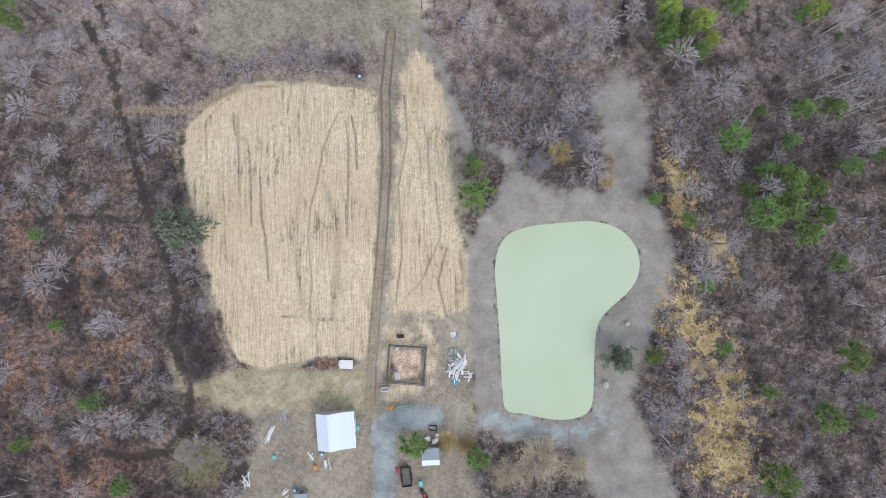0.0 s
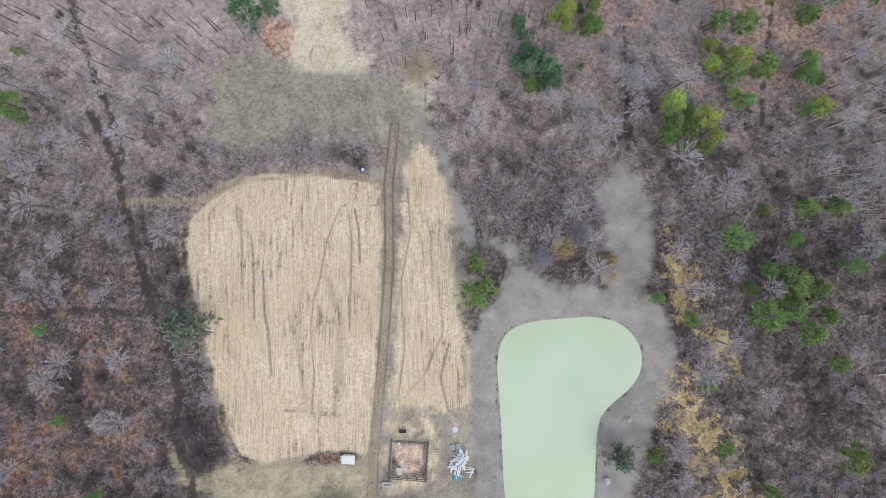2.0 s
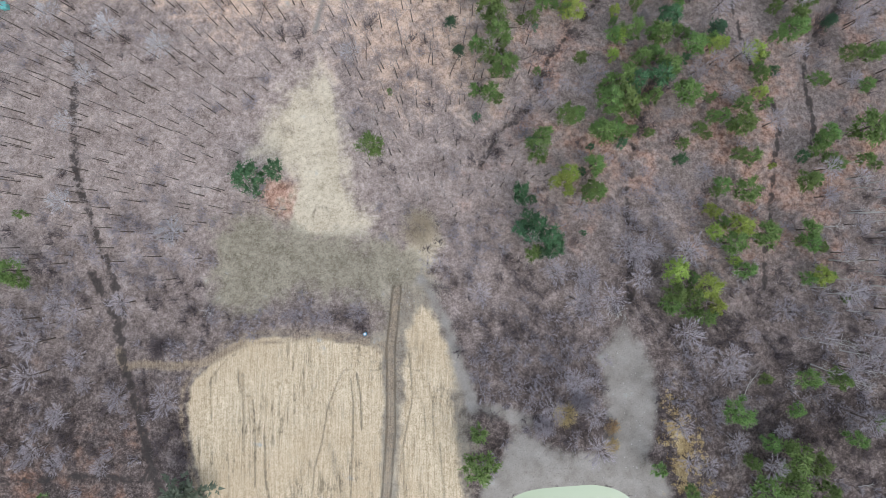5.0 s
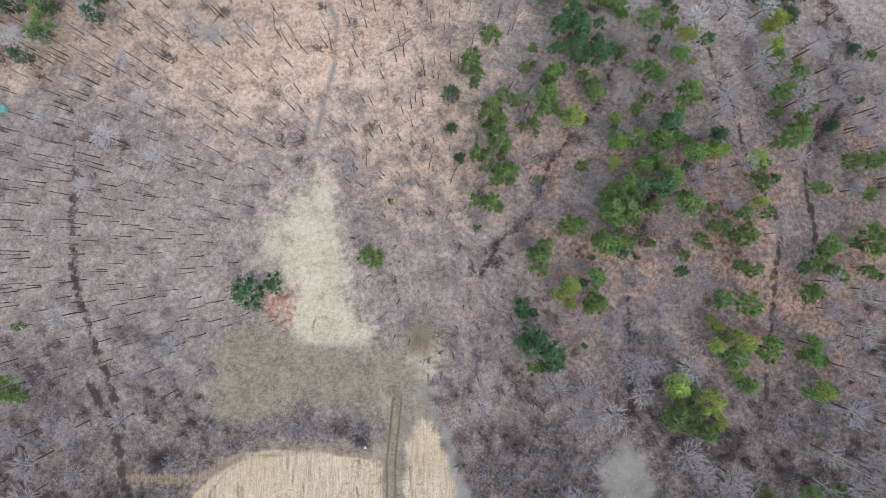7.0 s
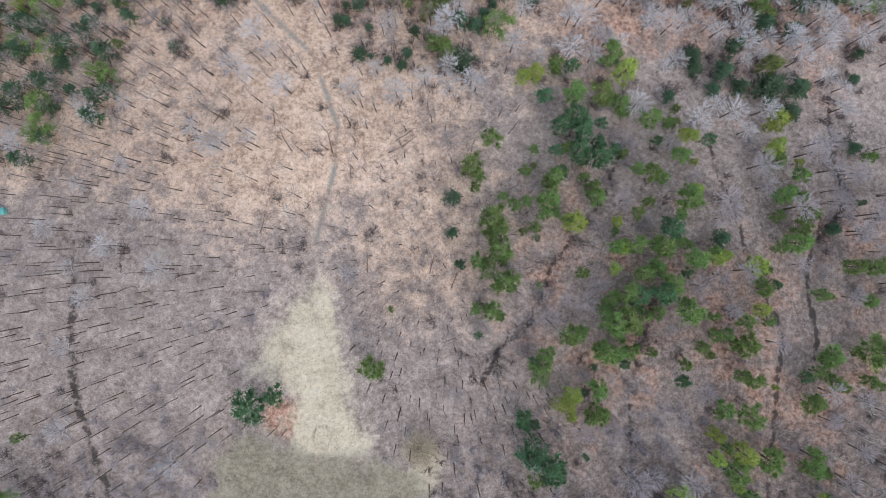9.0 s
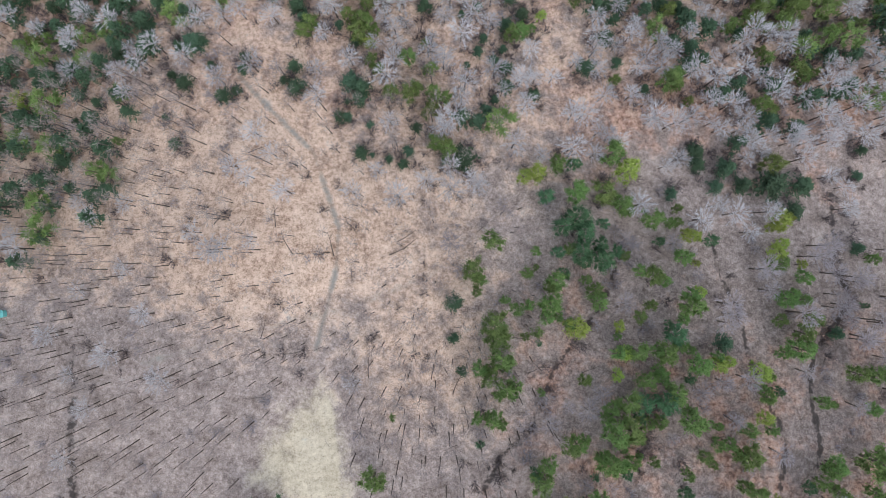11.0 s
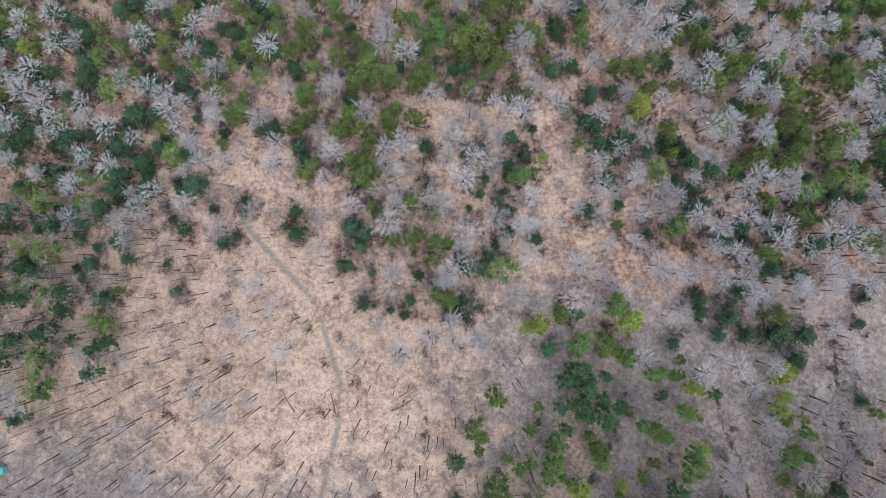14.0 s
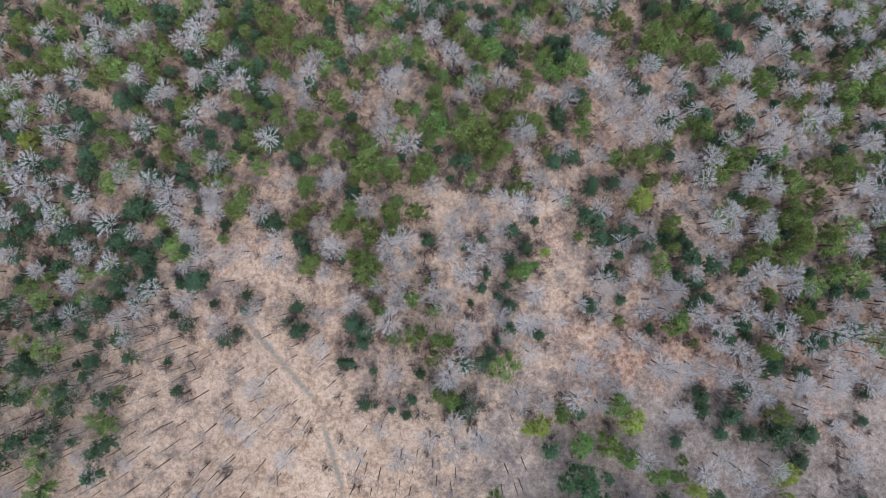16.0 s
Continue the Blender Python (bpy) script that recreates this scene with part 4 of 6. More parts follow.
BLUE_PINES_B = [(35.6, 131.7, 2.6), (32.1, 131.8, 2.0), (25.1, 133.7, 2.6), (30.5, 133.7, 2.9), (39.4, 133.9, 1.5), (35.6, 135.4, 2.3), (50.5, 136.8, 2.1), (63.3, 137.2, 1.8), (31.8, 139.2, 2.6), (26.6, 140.2, 2.9), (36.6, 141.0, 2.4), (30.4, 142.4, 3.2), (22.2, 147.6, 1.9), (29.8, 156.1, 2.1)]
OLIVES_A = [(37.6, 148.8, 2.7), (79.7, 156.6, 2.1), (-2.1, 159.0, 2.1), (-2.8, 160.4, 1.8), (-4.9, 161.0, 1.8), (-6.4, 169.5, 1.8), (81.1, 171.4, 1.8), (77.5, 172.0, 1.8), (-2.9, 173.2, 1.8), (60.3, 173.3, 1.5), (-5.8, 173.8, 2.4), (-16.5, 174.4, 2.1), (-11.5, 174.8, 2.1), (-10.1, 175.3, 1.5), (41.6, 179.0, 1.5), (90.4, 180.3, 2.2), (92.4, 181.1, 1.6), (-6.6, 181.2, 2.1), (88.6, 181.8, 1.9), (-111.7, 185.3, 1.6), (81.5, 185.4, 1.9), (79.2, 187.0, 1.3), (-110.2, 187.6, 1.9), (-106.9, 188.4, 1.6), (-25.1, 190.7, 2.2), (97.4, 191.6, 2.2), (-40.5, 191.7, 2.2), (-21.5, 192.1, 1.6), (-22.9, 193.0, 2.2), (99.6, 193.3, 1.6)]
OLIVES_B = [(-38.6, 193.7, 1.6), (-25.2, 194.5, 2.2), (82.6, 194.6, 1.6), (-28.2, 195.2, 2.2), (79.4, 195.3, 1.9), (76.3, 195.9, 2.2), (86.7, 196.1, 2.2), (78.6, 197.5, 2.2), (55.7, 198.1, 1.9), (87.4, 198.3, 2.5), (-62.0, 198.9, 1.6), (90.4, 199.1, 2.5), (97.1, 199.2, 2.5), (-24.0, 199.4, 1.6), (82.4, 200.6, 2.5), (-22.5, 200.8, 2.2), (92.6, 200.9, 1.9), (-17.3, 201.6, 2.2), (90.2, 202.3, 2.2), (82.2, 202.3, 1.9), (97.5, 202.3, 2.5), (56.6, 202.7, 2.2), (-44.4, 203.0, 1.6), (-24.8, 203.0, 2.5), (-31.6, 203.1, 1.9), (-77.9, 203.3, 1.9), (91.6, 203.8, 2.5), (54.4, 204.2, 2.2), (-42.6, 204.3, 2.5), (-29.9, 204.4, 2.8)]
OLIVES_C = [(-18.2, 204.9, 1.9), (57.1, 205.2, 1.6), (84.8, 205.5, 1.9), (-41.4, 206.0, 2.2), (86.6, 206.1, 2.5), (-10.7, 206.5, 1.9), (-60.2, 206.7, 1.9), (-28.7, 207.0, 2.2), (-18.9, 207.0, 2.5), (-12.2, 207.1, 2.5), (90.9, 207.1, 1.9), (-37.9, 207.9, 1.6), (-58.7, 208.2, 2.2), (78.8, 209.2, 2.2), (89.1, 209.2, 2.5), (-16.8, 209.5, 2.2), (46.4, 209.6, 2.2), (95.2, 209.7, 1.6), (77.8, 210.3, 1.6), (28.7, 210.5, 1.4), (-41.9, 211.8, 1.6), (-121.1, 212.3, 1.9), (-57.7, 212.3, 1.9), (95.1, 213.4, 2.2), (13.5, 213.5, 1.3), (7.4, 213.5, 1.3), (15.6, 214.0, 2.2), (17.9, 214.1, 1.9), (91.6, 214.3, 1.9), (-67.7, 214.6, 1.9)]
OLIVES_D = [(-64.7, 214.6, 1.9), (-23.1, 215.0, 1.3), (-29.2, 215.2, 1.6), (-12.4, 215.3, 1.9), (49.9, 215.4, 1.9), (2.7, 216.2, 2.2), (89.6, 216.3, 2.9), (51.6, 216.4, 1.6), (-17.4, 216.8, 2.2), (-12.2, 216.9, 1.9), (101.3, 217.4, 2.6), (67.6, 218.1, 1.9), (-27.3, 218.2, 2.2), (-22.8, 218.3, 1.9), (107.5, 218.3, 2.6), (89.0, 218.3, 1.9), (-7.6, 218.4, 2.2), (15.0, 218.4, 1.5), (69.3, 218.4, 2.9), (-19.0, 219.0, 2.6), (-10.6, 219.0, 3.2), (7.3, 219.7, 1.9), (86.9, 220.0, 1.9), (-38.8, 220.4, 2.3), (-25.0, 220.4, 2.9), (72.9, 220.4, 2.3), (-78.2, 220.7, 2.3), (95.1, 220.7, 2.3), (-61.0, 221.0, 1.9), (43.3, 221.0, 1.9)]
OLIVES_E = [(101.5, 221.0, 1.9), (104.1, 221.5, 2.6), (-9.2, 221.6, 1.9), (8.8, 221.8, 2.6), (-30.7, 222.2, 1.6), (41.7, 222.5, 2.3), (48.6, 222.6, 2.3), (71.9, 222.6, 2.9), (-96.7, 222.8, 2.3), (-80.4, 223.2, 1.6), (-32.7, 223.5, 2.9), (51.7, 223.8, 2.3), (1.2, 223.9, 1.6), (77.3, 223.9, 1.9), (-53.0, 224.0, 1.6), (-55.2, 224.0, 1.6), (23.5, 224.0, 1.9), (54.5, 224.0, 1.3), (-24.5, 224.5, 2.3), (10.4, 224.7, 1.9), (12.7, 224.7, 1.9), (-45.9, 225.0, 2.3), (67.0, 225.8, 1.3), (-114.4, 225.9, 1.6), (6.5, 225.9, 2.6), (-92.0, 226.1, 1.9), (-57.5, 226.5, 2.3), (-26.8, 226.8, 2.6), (56.7, 227.0, 2.0), (-43.7, 227.4, 2.6)]
OLIVES_F = [(-114.2, 227.6, 1.3), (-40.8, 227.6, 2.0), (-79.6, 227.7, 2.6), (-97.8, 227.8, 1.6), (-95.0, 227.9, 1.3), (8.9, 228.6, 2.3), (0.4, 229.0, 2.9), (-28.7, 229.5, 1.6), (68.5, 229.7, 2.0), (22.0, 229.9, 2.0), (101.6, 229.9, 2.3), (-56.2, 230.5, 2.3), (4.2, 230.7, 2.9), (65.9, 230.9, 2.6), (-87.4, 231.1, 1.6), (60.1, 231.2, 2.0), (-32.7, 231.4, 1.3), (-123.5, 232.1, 2.0), (18.9, 232.1, 2.3), (-42.4, 232.2, 2.6), (12.0, 232.2, 2.0), (-99.7, 232.5, 2.0), (105.0, 232.5, 2.3), (-76.0, 232.9, 1.6), (14.3, 232.9, 2.3), (64.1, 233.0, 2.0), (20.6, 233.2, 2.0), (-87.2, 233.3, 2.3), (-40.4, 233.3, 1.6), (-55.3, 234.8, 1.6)]
OLIVES_G = [(-74.9, 235.0, 2.6), (0.7, 235.4, 2.0), (104.9, 235.6, 2.9), (-16.4, 235.8, 2.6), (-6.3, 235.9, 2.6), (-125.2, 236.3, 1.6), (-58.5, 236.4, 1.6), (7.6, 237.1, 2.0), (-50.6, 237.5, 2.0), (9.1, 238.4, 2.9), (-61.4, 238.5, 2.3), (15.5, 239.0, 1.7), (93.6, 239.1, 2.0), (-40.8, 239.2, 1.3), (116.0, 239.2, 2.3), (-8.7, 239.5, 1.7), (95.2, 239.9, 2.0), (11.6, 240.4, 2.0), (-7.2, 241.1, 1.7), (17.8, 241.3, 2.0), (114.0, 241.4, 2.9), (83.8, 241.5, 1.7), (-77.6, 241.8, 1.7), (-29.8, 242.2, 2.3), (106.9, 242.4, 2.3), (-99.8, 242.9, 2.3), (-84.5, 243.2, 2.0), (110.1, 243.2, 2.3), (-93.6, 244.9, 3.6), (-115.3, 245.0, 2.6)]
OLIVES_H = [(-122.1, 245.2, 2.0), (81.0, 245.2, 2.6), (-85.3, 245.5, 2.3), (97.8, 245.5, 2.3), (-25.3, 245.7, 2.0), (-118.0, 245.9, 2.3), (117.0, 245.9, 2.0), (-96.0, 246.1, 2.6), (18.7, 246.4, 1.7), (100.5, 246.5, 2.0), (103.9, 246.7, 1.7), (-8.1, 247.5, 2.0), (-108.8, 247.7, 2.3), (-111.2, 248.8, 3.3), (-90.4, 248.9, 2.0), (-27.6, 249.4, 2.6), (63.0, 249.5, 1.7), (106.8, 249.8, 2.3), (-115.6, 250.2, 2.0), (69.8, 250.9, 2.3), (-12.0, 251.3, 2.6), (-80.5, 251.5, 2.0), (-88.3, 251.7, 2.0), (-24.8, 251.8, 1.3), (6.9, 251.9, 2.0), (2.2, 252.1, 1.3), (-55.1, 252.4, 2.6), (93.3, 252.4, 1.7), (108.9, 252.4, 2.0), (17.9, 252.7, 2.3)]
OLIVES_I = [(64.6, 252.7, 2.0), (67.7, 252.7, 2.0), (23.4, 252.8, 2.3), (-45.0, 253.3, 2.7), (-38.6, 253.3, 3.0), (-123.8, 253.4, 2.0), (-67.1, 254.0, 2.3), (3.7, 254.3, 2.0), (-53.9, 254.4, 2.0), (-12.1, 254.8, 2.3), (61.9, 254.8, 2.7), (115.9, 254.9, 2.3), (52.0, 255.0, 2.0), (-83.5, 255.1, 1.3), (-49.1, 255.1, 2.3), (45.8, 255.4, 1.7), (54.9, 255.5, 2.7), (0.5, 255.6, 2.7), (58.0, 255.6, 2.7), (-111.2, 255.9, 2.3), (-42.2, 255.9, 1.7), (-60.2, 257.4, 2.3), (-4.2, 257.4, 2.3), (-119.5, 257.6, 2.0), (-94.3, 257.9, 2.0), (52.6, 258.0, 2.7), (-49.9, 258.2, 2.7), (41.9, 258.3, 1.7), (56.9, 258.4, 2.0), (63.2, 258.5, 2.0)]
OLIVES_J = [(-123.3, 259.0, 2.3), (69.0, 259.5, 1.7), (-77.7, 259.7, 2.3), (-54.7, 259.8, 2.7), (-108.4, 260.1, 2.3), (12.4, 260.1, 2.3), (-67.0, 260.2, 1.7), (-87.6, 260.7, 1.7), (46.6, 260.7, 2.0), (66.3, 260.8, 2.3), (-47.9, 261.1, 2.0), (-65.2, 261.5, 2.3), (-0.3, 261.5, 2.3), (59.2, 261.5, 2.3), (-25.7, 261.6, 1.7), (44.0, 262.0, 2.7), (67.9, 262.5, 2.3), (-114.1, 262.7, 3.3), (27.6, 263.1, 1.7), (-55.8, 263.2, 2.3), (-51.9, 263.5, 2.0), (-105.0, 263.6, 2.0), (-38.6, 264.1, 1.3), (21.1, 264.3, 2.3), (-40.8, 265.1, 2.3), (65.8, 265.9, 2.0), (23.6, 266.0, 1.7), (-44.1, 266.1, 2.0), (57.9, 266.7, 2.0)]
YOUNG_A = [(59.5, 46.6, 1.8), (57.3, 50.6, 2.6), (82.6, 53.6, 2.1), (50.5, 54.2, 2.6), (52.4, 55.6, 1.6), (64.1, 56.7, 1.1), (59.2, 63.2, 2.1), (64.6, 64.6, 2.6), (60.2, 67.6, 1.9), (58.8, 68.6, 1.1), (26.9, 72.0, 1.6), (23.8, 74.4, 1.4), (25.9, 74.7, 2.9), (27.5, 76.4, 1.9), (73.7, 78.5, 0.8), (71.8, 95.9, 1.7), (38.2, 105.1, 2.0), (71.9, 106.0, 2.2), (62.1, 107.6, 2.2), (64.7, 108.4, 1.4), (40.3, 110.1, 2.5), (28.9, 116.1, 2.5), (39.2, 116.4, 1.7), (59.4, 124.4, 1.4), (59.2, 131.4, 1.3), (85.2, 131.4, 1.0), (78.3, 134.4, 2.6), (80.8, 136.4, 1.5), (59.2, 138.0, 2.4), (57.2, 138.6, 1.5)]
YOUNG_B = [(79.0, 140.7, 1.8), (80.8, 142.0, 2.4), (83.7, 142.9, 1.5), (17.4, 152.9, 1.8), (20.0, 153.2, 3.0), (42.9, 154.4, 3.0), (-111.7, 169.8, 1.5), (-112.5, 172.0, 1.8), (-22.8, 187.7, 1.9), (22.3, 196.6, 1.3), (50.4, 210.6, 1.9), (47.7, 211.0, 2.9), (-116.2, 224.8, 2.9)]
HEMLOCKS_A = [(1.9, 105.7, 1.1), (64.2, 112.5, 1.7), (-0.1, 113.1, 1.1), (91.8, 114.9, 1.3), (-0.2, 121.5, 1.7), (100.4, 135.6, 2.1), (85.6, 144.8, 2.1), (55.0, 149.0, 2.1), (66.4, 151.1, 2.1), (88.2, 151.2, 2.4), (72.9, 151.4, 3.0), (80.5, 151.4, 3.3), (103.3, 154.3, 1.8), (-13.2, 155.4, 1.5), (-99.9, 155.7, 2.1), (68.9, 155.8, 3.3), (-16.7, 156.7, 0.9), (62.2, 156.8, 2.7), (-2.1, 156.9, 1.8), (1.7, 157.2, 2.7), (-20.9, 157.7, 0.9), (-23.6, 158.1, 1.5), (-11.9, 158.9, 1.8), (61.8, 160.0, 2.4), (-71.1, 160.3, 1.3), (104.8, 160.9, 1.8), (-9.9, 165.2, 1.2), (-21.9, 165.8, 1.3), (-98.4, 166.3, 1.2), (-94.4, 167.1, 1.8)]
HEMLOCKS_B = [(-74.7, 167.3, 1.2), (5.7, 167.5, 1.8), (-29.6, 167.8, 2.1), (-27.6, 167.8, 1.5), (82.6, 169.2, 1.5), (7.9, 170.4, 2.1), (-93.2, 171.5, 1.2), (-27.9, 172.1, 1.2), (-24.9, 172.8, 2.1), (-60.0, 173.2, 1.8), (10.1, 173.4, 1.5), (-98.4, 173.6, 1.5), (-57.0, 174.7, 1.8), (20.3, 175.0, 1.8), (-41.5, 175.6, 1.8), (74.7, 175.6, 2.1), (-24.4, 175.8, 2.1), (-115.0, 176.3, 2.1), (-39.6, 176.4, 1.2), (-70.6, 176.8, 1.8), (49.5, 176.8, 1.8), (-27.3, 177.2, 2.1), (-44.6, 177.7, 1.7), (-74.1, 179.0, 1.4), (-100.5, 180.1, 2.2), (-55.7, 180.6, 1.8), (-42.1, 181.5, 1.5), (-105.3, 181.7, 1.6), (-64.2, 182.1, 1.2), (13.1, 182.3, 1.5)]
HEMLOCKS_C = [(81.5, 182.5, 1.6), (34.3, 182.6, 1.9), (2.9, 183.0, 1.2), (92.4, 183.3, 1.9), (-88.8, 184.1, 1.4), (42.5, 184.2, 1.9), (-55.6, 184.4, 1.2), (10.2, 184.6, 1.6), (5.8, 186.7, 1.6), (-103.0, 187.0, 1.6), (-73.1, 187.1, 2.2), (99.4, 187.2, 1.9), (-116.1, 187.5, 1.9), (12.5, 187.7, 1.3), (-69.3, 187.8, 2.5), (-67.0, 188.8, 1.6), (62.6, 189.0, 1.9), (-26.5, 189.2, 1.9), (-81.8, 190.1, 1.9), (57.7, 190.5, 1.6), (7.3, 190.6, 1.6), (39.8, 191.0, 1.9), (-110.8, 192.1, 1.9), (-81.5, 192.5, 1.6), (-83.2, 193.8, 2.5), (-31.2, 193.8, 1.6), (13.2, 194.5, 1.6), (-86.8, 195.5, 1.9), (-40.8, 195.9, 1.9), (-92.2, 196.9, 1.9)]
HEMLOCKS_D = [(1.3, 197.5, 1.3), (17.7, 197.7, 1.6), (-108.1, 198.1, 2.5), (61.0, 198.9, 1.9), (-42.5, 199.0, 1.9), (-8.4, 199.3, 2.5), (44.1, 199.7, 1.3), (5.8, 199.8, 1.6), (54.8, 200.2, 2.5), (40.3, 200.3, 1.6), (59.4, 200.4, 2.2), (-116.4, 200.5, 1.9), (-78.9, 201.2, 1.3), (-97.7, 201.4, 2.2), (14.1, 202.3, 1.6), (-62.9, 202.7, 1.9), (-49.4, 203.5, 2.2), (-52.3, 204.2, 2.5), (20.1, 204.8, 1.4), (-110.8, 205.2, 2.2), (-89.4, 205.5, 1.9), (-86.4, 206.7, 3.1), (-70.9, 206.7, 1.6), (-81.9, 207.9, 2.2), (-29.0, 211.9, 1.9), (-72.7, 213.6, 2.2), (35.5, 213.7, 1.6), (-76.3, 215.4, 1.6), (36.2, 216.0, 1.9), (-85.5, 216.1, 1.6)]
HEMLOCKS_E = [(-2.6, 216.4, 1.6), (-101.0, 217.2, 2.6), (-85.0, 219.8, 2.2), (-44.8, 221.0, 2.6), (25.7, 221.6, 1.9), (-57.4, 221.9, 1.6), (-101.9, 222.0, 2.3), (-88.7, 222.3, 1.6), (-16.1, 222.4, 1.6), (30.8, 223.0, 1.9), (-6.2, 224.6, 1.6), (-60.5, 224.9, 1.9), (-11.6, 226.5, 1.6), (-69.2, 228.0, 2.0), (-103.5, 229.8, 2.6), (-79.0, 231.2, 1.6), (-61.8, 231.3, 2.0), (27.4, 232.2, 2.3), (-105.1, 232.9, 2.9), (-66.0, 233.0, 1.6), (-30.2, 233.3, 2.3), (27.0, 234.8, 2.3), (-90.3, 236.7, 1.6), (-53.6, 237.0, 2.3), (-93.6, 237.2, 2.6), (88.1, 239.0, 2.0), (-55.4, 239.5, 2.0), (102.8, 239.9, 2.3), (-73.0, 240.7, 2.6), (33.2, 240.8, 1.8)]
HEMLOCKS_F = [(-120.8, 242.2, 1.3), (64.1, 242.8, 2.0), (49.2, 245.0, 2.0), (-125.9, 246.6, 2.3), (-56.7, 248.5, 2.0), (-11.2, 248.5, 1.7), (-69.1, 249.0, 2.3), (-92.9, 250.5, 2.0), (-77.3, 250.7, 2.0), (55.0, 250.9, 2.0), (-122.9, 251.8, 2.0), (13.9, 251.8, 2.3), (-127.1, 254.2, 2.0), (106.2, 254.2, 1.7), (77.9, 255.2, 2.3), (98.8, 255.6, 2.0), (25.9, 256.3, 2.0), (-64.3, 256.7, 2.0), (118.8, 256.7, 2.0), (-58.0, 256.8, 2.0), (29.7, 257.0, 2.3), (38.6, 258.1, 2.0), (97.2, 259.6, 2.3), (-62.7, 259.9, 2.3), (75.2, 260.3, 2.0), (72.6, 260.9, 2.3), (87.5, 261.5, 1.7), (-37.5, 261.9, 2.3), (-126.4, 262.1, 2.7), (-76.6, 262.5, 1.7)]
HEMLOCKS_G = [(-119.7, 263.2, 2.3), (70.2, 264.0, 2.7), (-24.9, 264.5, 2.3), (-97.0, 265.2, 2.3), (17.2, 265.3, 2.0), (-32.1, 265.4, 2.0), (32.3, 265.5, 2.0), (8.4, 265.6, 2.0), (5.2, 265.9, 2.0), (78.4, 265.9, 2.3), (106.1, 265.9, 1.7), (54.5, 266.4, 2.3), (0.4, 266.5, 2.3), (43.4, 267.1, 2.3)]
GREY_A = [(38.2, -23.8, 2.4), (-56.8, 4.3, 3.9)]
EVERGREENS = PINES_A + PINES_B + PINES_C + PINES_D + PINES_E + PINES_F + PINES_G + PINES_H + PINES_I + BLUE_PINES_A + BLUE_PINES_B + OLIVES_A + OLIVES_B + OLIVES_C + OLIVES_D + OLIVES_E + OLIVES_F + OLIVES_G + OLIVES_H + OLIVES_I + OLIVES_J + YOUNG_A + YOUNG_B + HEMLOCKS_A + HEMLOCKS_B + HEMLOCKS_C + HEMLOCKS_D + HEMLOCKS_E + HEMLOCKS_F + HEMLOCKS_G
CROWNS_NORTH = [(20.4, 215.9, 3.7), (-67.2, 234.9, 3.7), (-72.3, 242.7, 3.4), (-109.2, 234.3, 3.7), (-89.7, 216.0, 3.7), (-103.7, 227.3, 3.1), (-52.3, 206.0, 3.4), (-47.8, 194.5, 3.4), (-82.0, 181.4, 3.7), (-98.8, 179.2, 3.4), (-108.8, 190.2, 3.1), (-72.2, 224.6, 2.8), (-16.2, 183.6, 3.1), (-6.4, 190.0, 2.1), (-2.3, 205.1, 2.8), (2.1, 176.2, 4.3), (0.0, 168.2, 3.4), (-3.4, 164.3, 3.4), (36.0, 180.6, 3.4), (48.4, 202.1, 3.1), (42.5, 199.1, 2.8), (68.2, 195.1, 3.1), (64.1, 197.9, 2.8), (63.5, 211.1, 2.8), (88.3, 222.8, 2.8), (78.7, 232.1, 2.8)]
CROWNS_RIDGE = [(69.0, 245.4, 3.1), (99.9, 208.6, 3.4), (105.1, 202.8, 3.1), (95.2, 247.3, 2.4), (-19.8, 261.9, 2.4), (-5.9, 263.7, 2.4), (-27.3, 182.8, 3.1), (-35.5, 180.0, 2.8), (17.4, 170.9, 3.7), (11.9, 174.9, 2.4), (-16.4, 166.2, 2.9), (-24.9, 147.7, 3.2), (-19.2, 153.1, 2.6), (-40.5, 147.6, 3.5), (-50.3, 151.4, 2.6), (-1.1, 149.3, 3.8), (-1.2, 154.7, 3.2), (-2.6, 165.8, 3.5), (1.5, 173.0, 2.9), (-15.7, 187.4, 3.2), (-21.3, 187.3, 2.6)]
CROWNS_SOUTH = [(-73.0, 25.3, 3.5), (-61.9, 24.7, 3.8), (-52.1, 43.0, 2.3), (-80.5, 27.8, 2.3), (20.9, 18.5, 2.3), (75.5, 45.6, 3.0), (68.4, 39.8, 2.8), (-52.5, -12.0, 2.3), (-68.6, 50.1, 1.8), (-86.7, 10.4, 2.3), (60.8, 22.8, 1.8), (-35.3, 43.7, 2.0), (-27.9, 43.0, 2.0), (-20.4, 44.3, 2.3), (-40.3, 44.3, 2.0), (48.3, -39.0, 2.5), (35.4, 34.1, 1.5)]


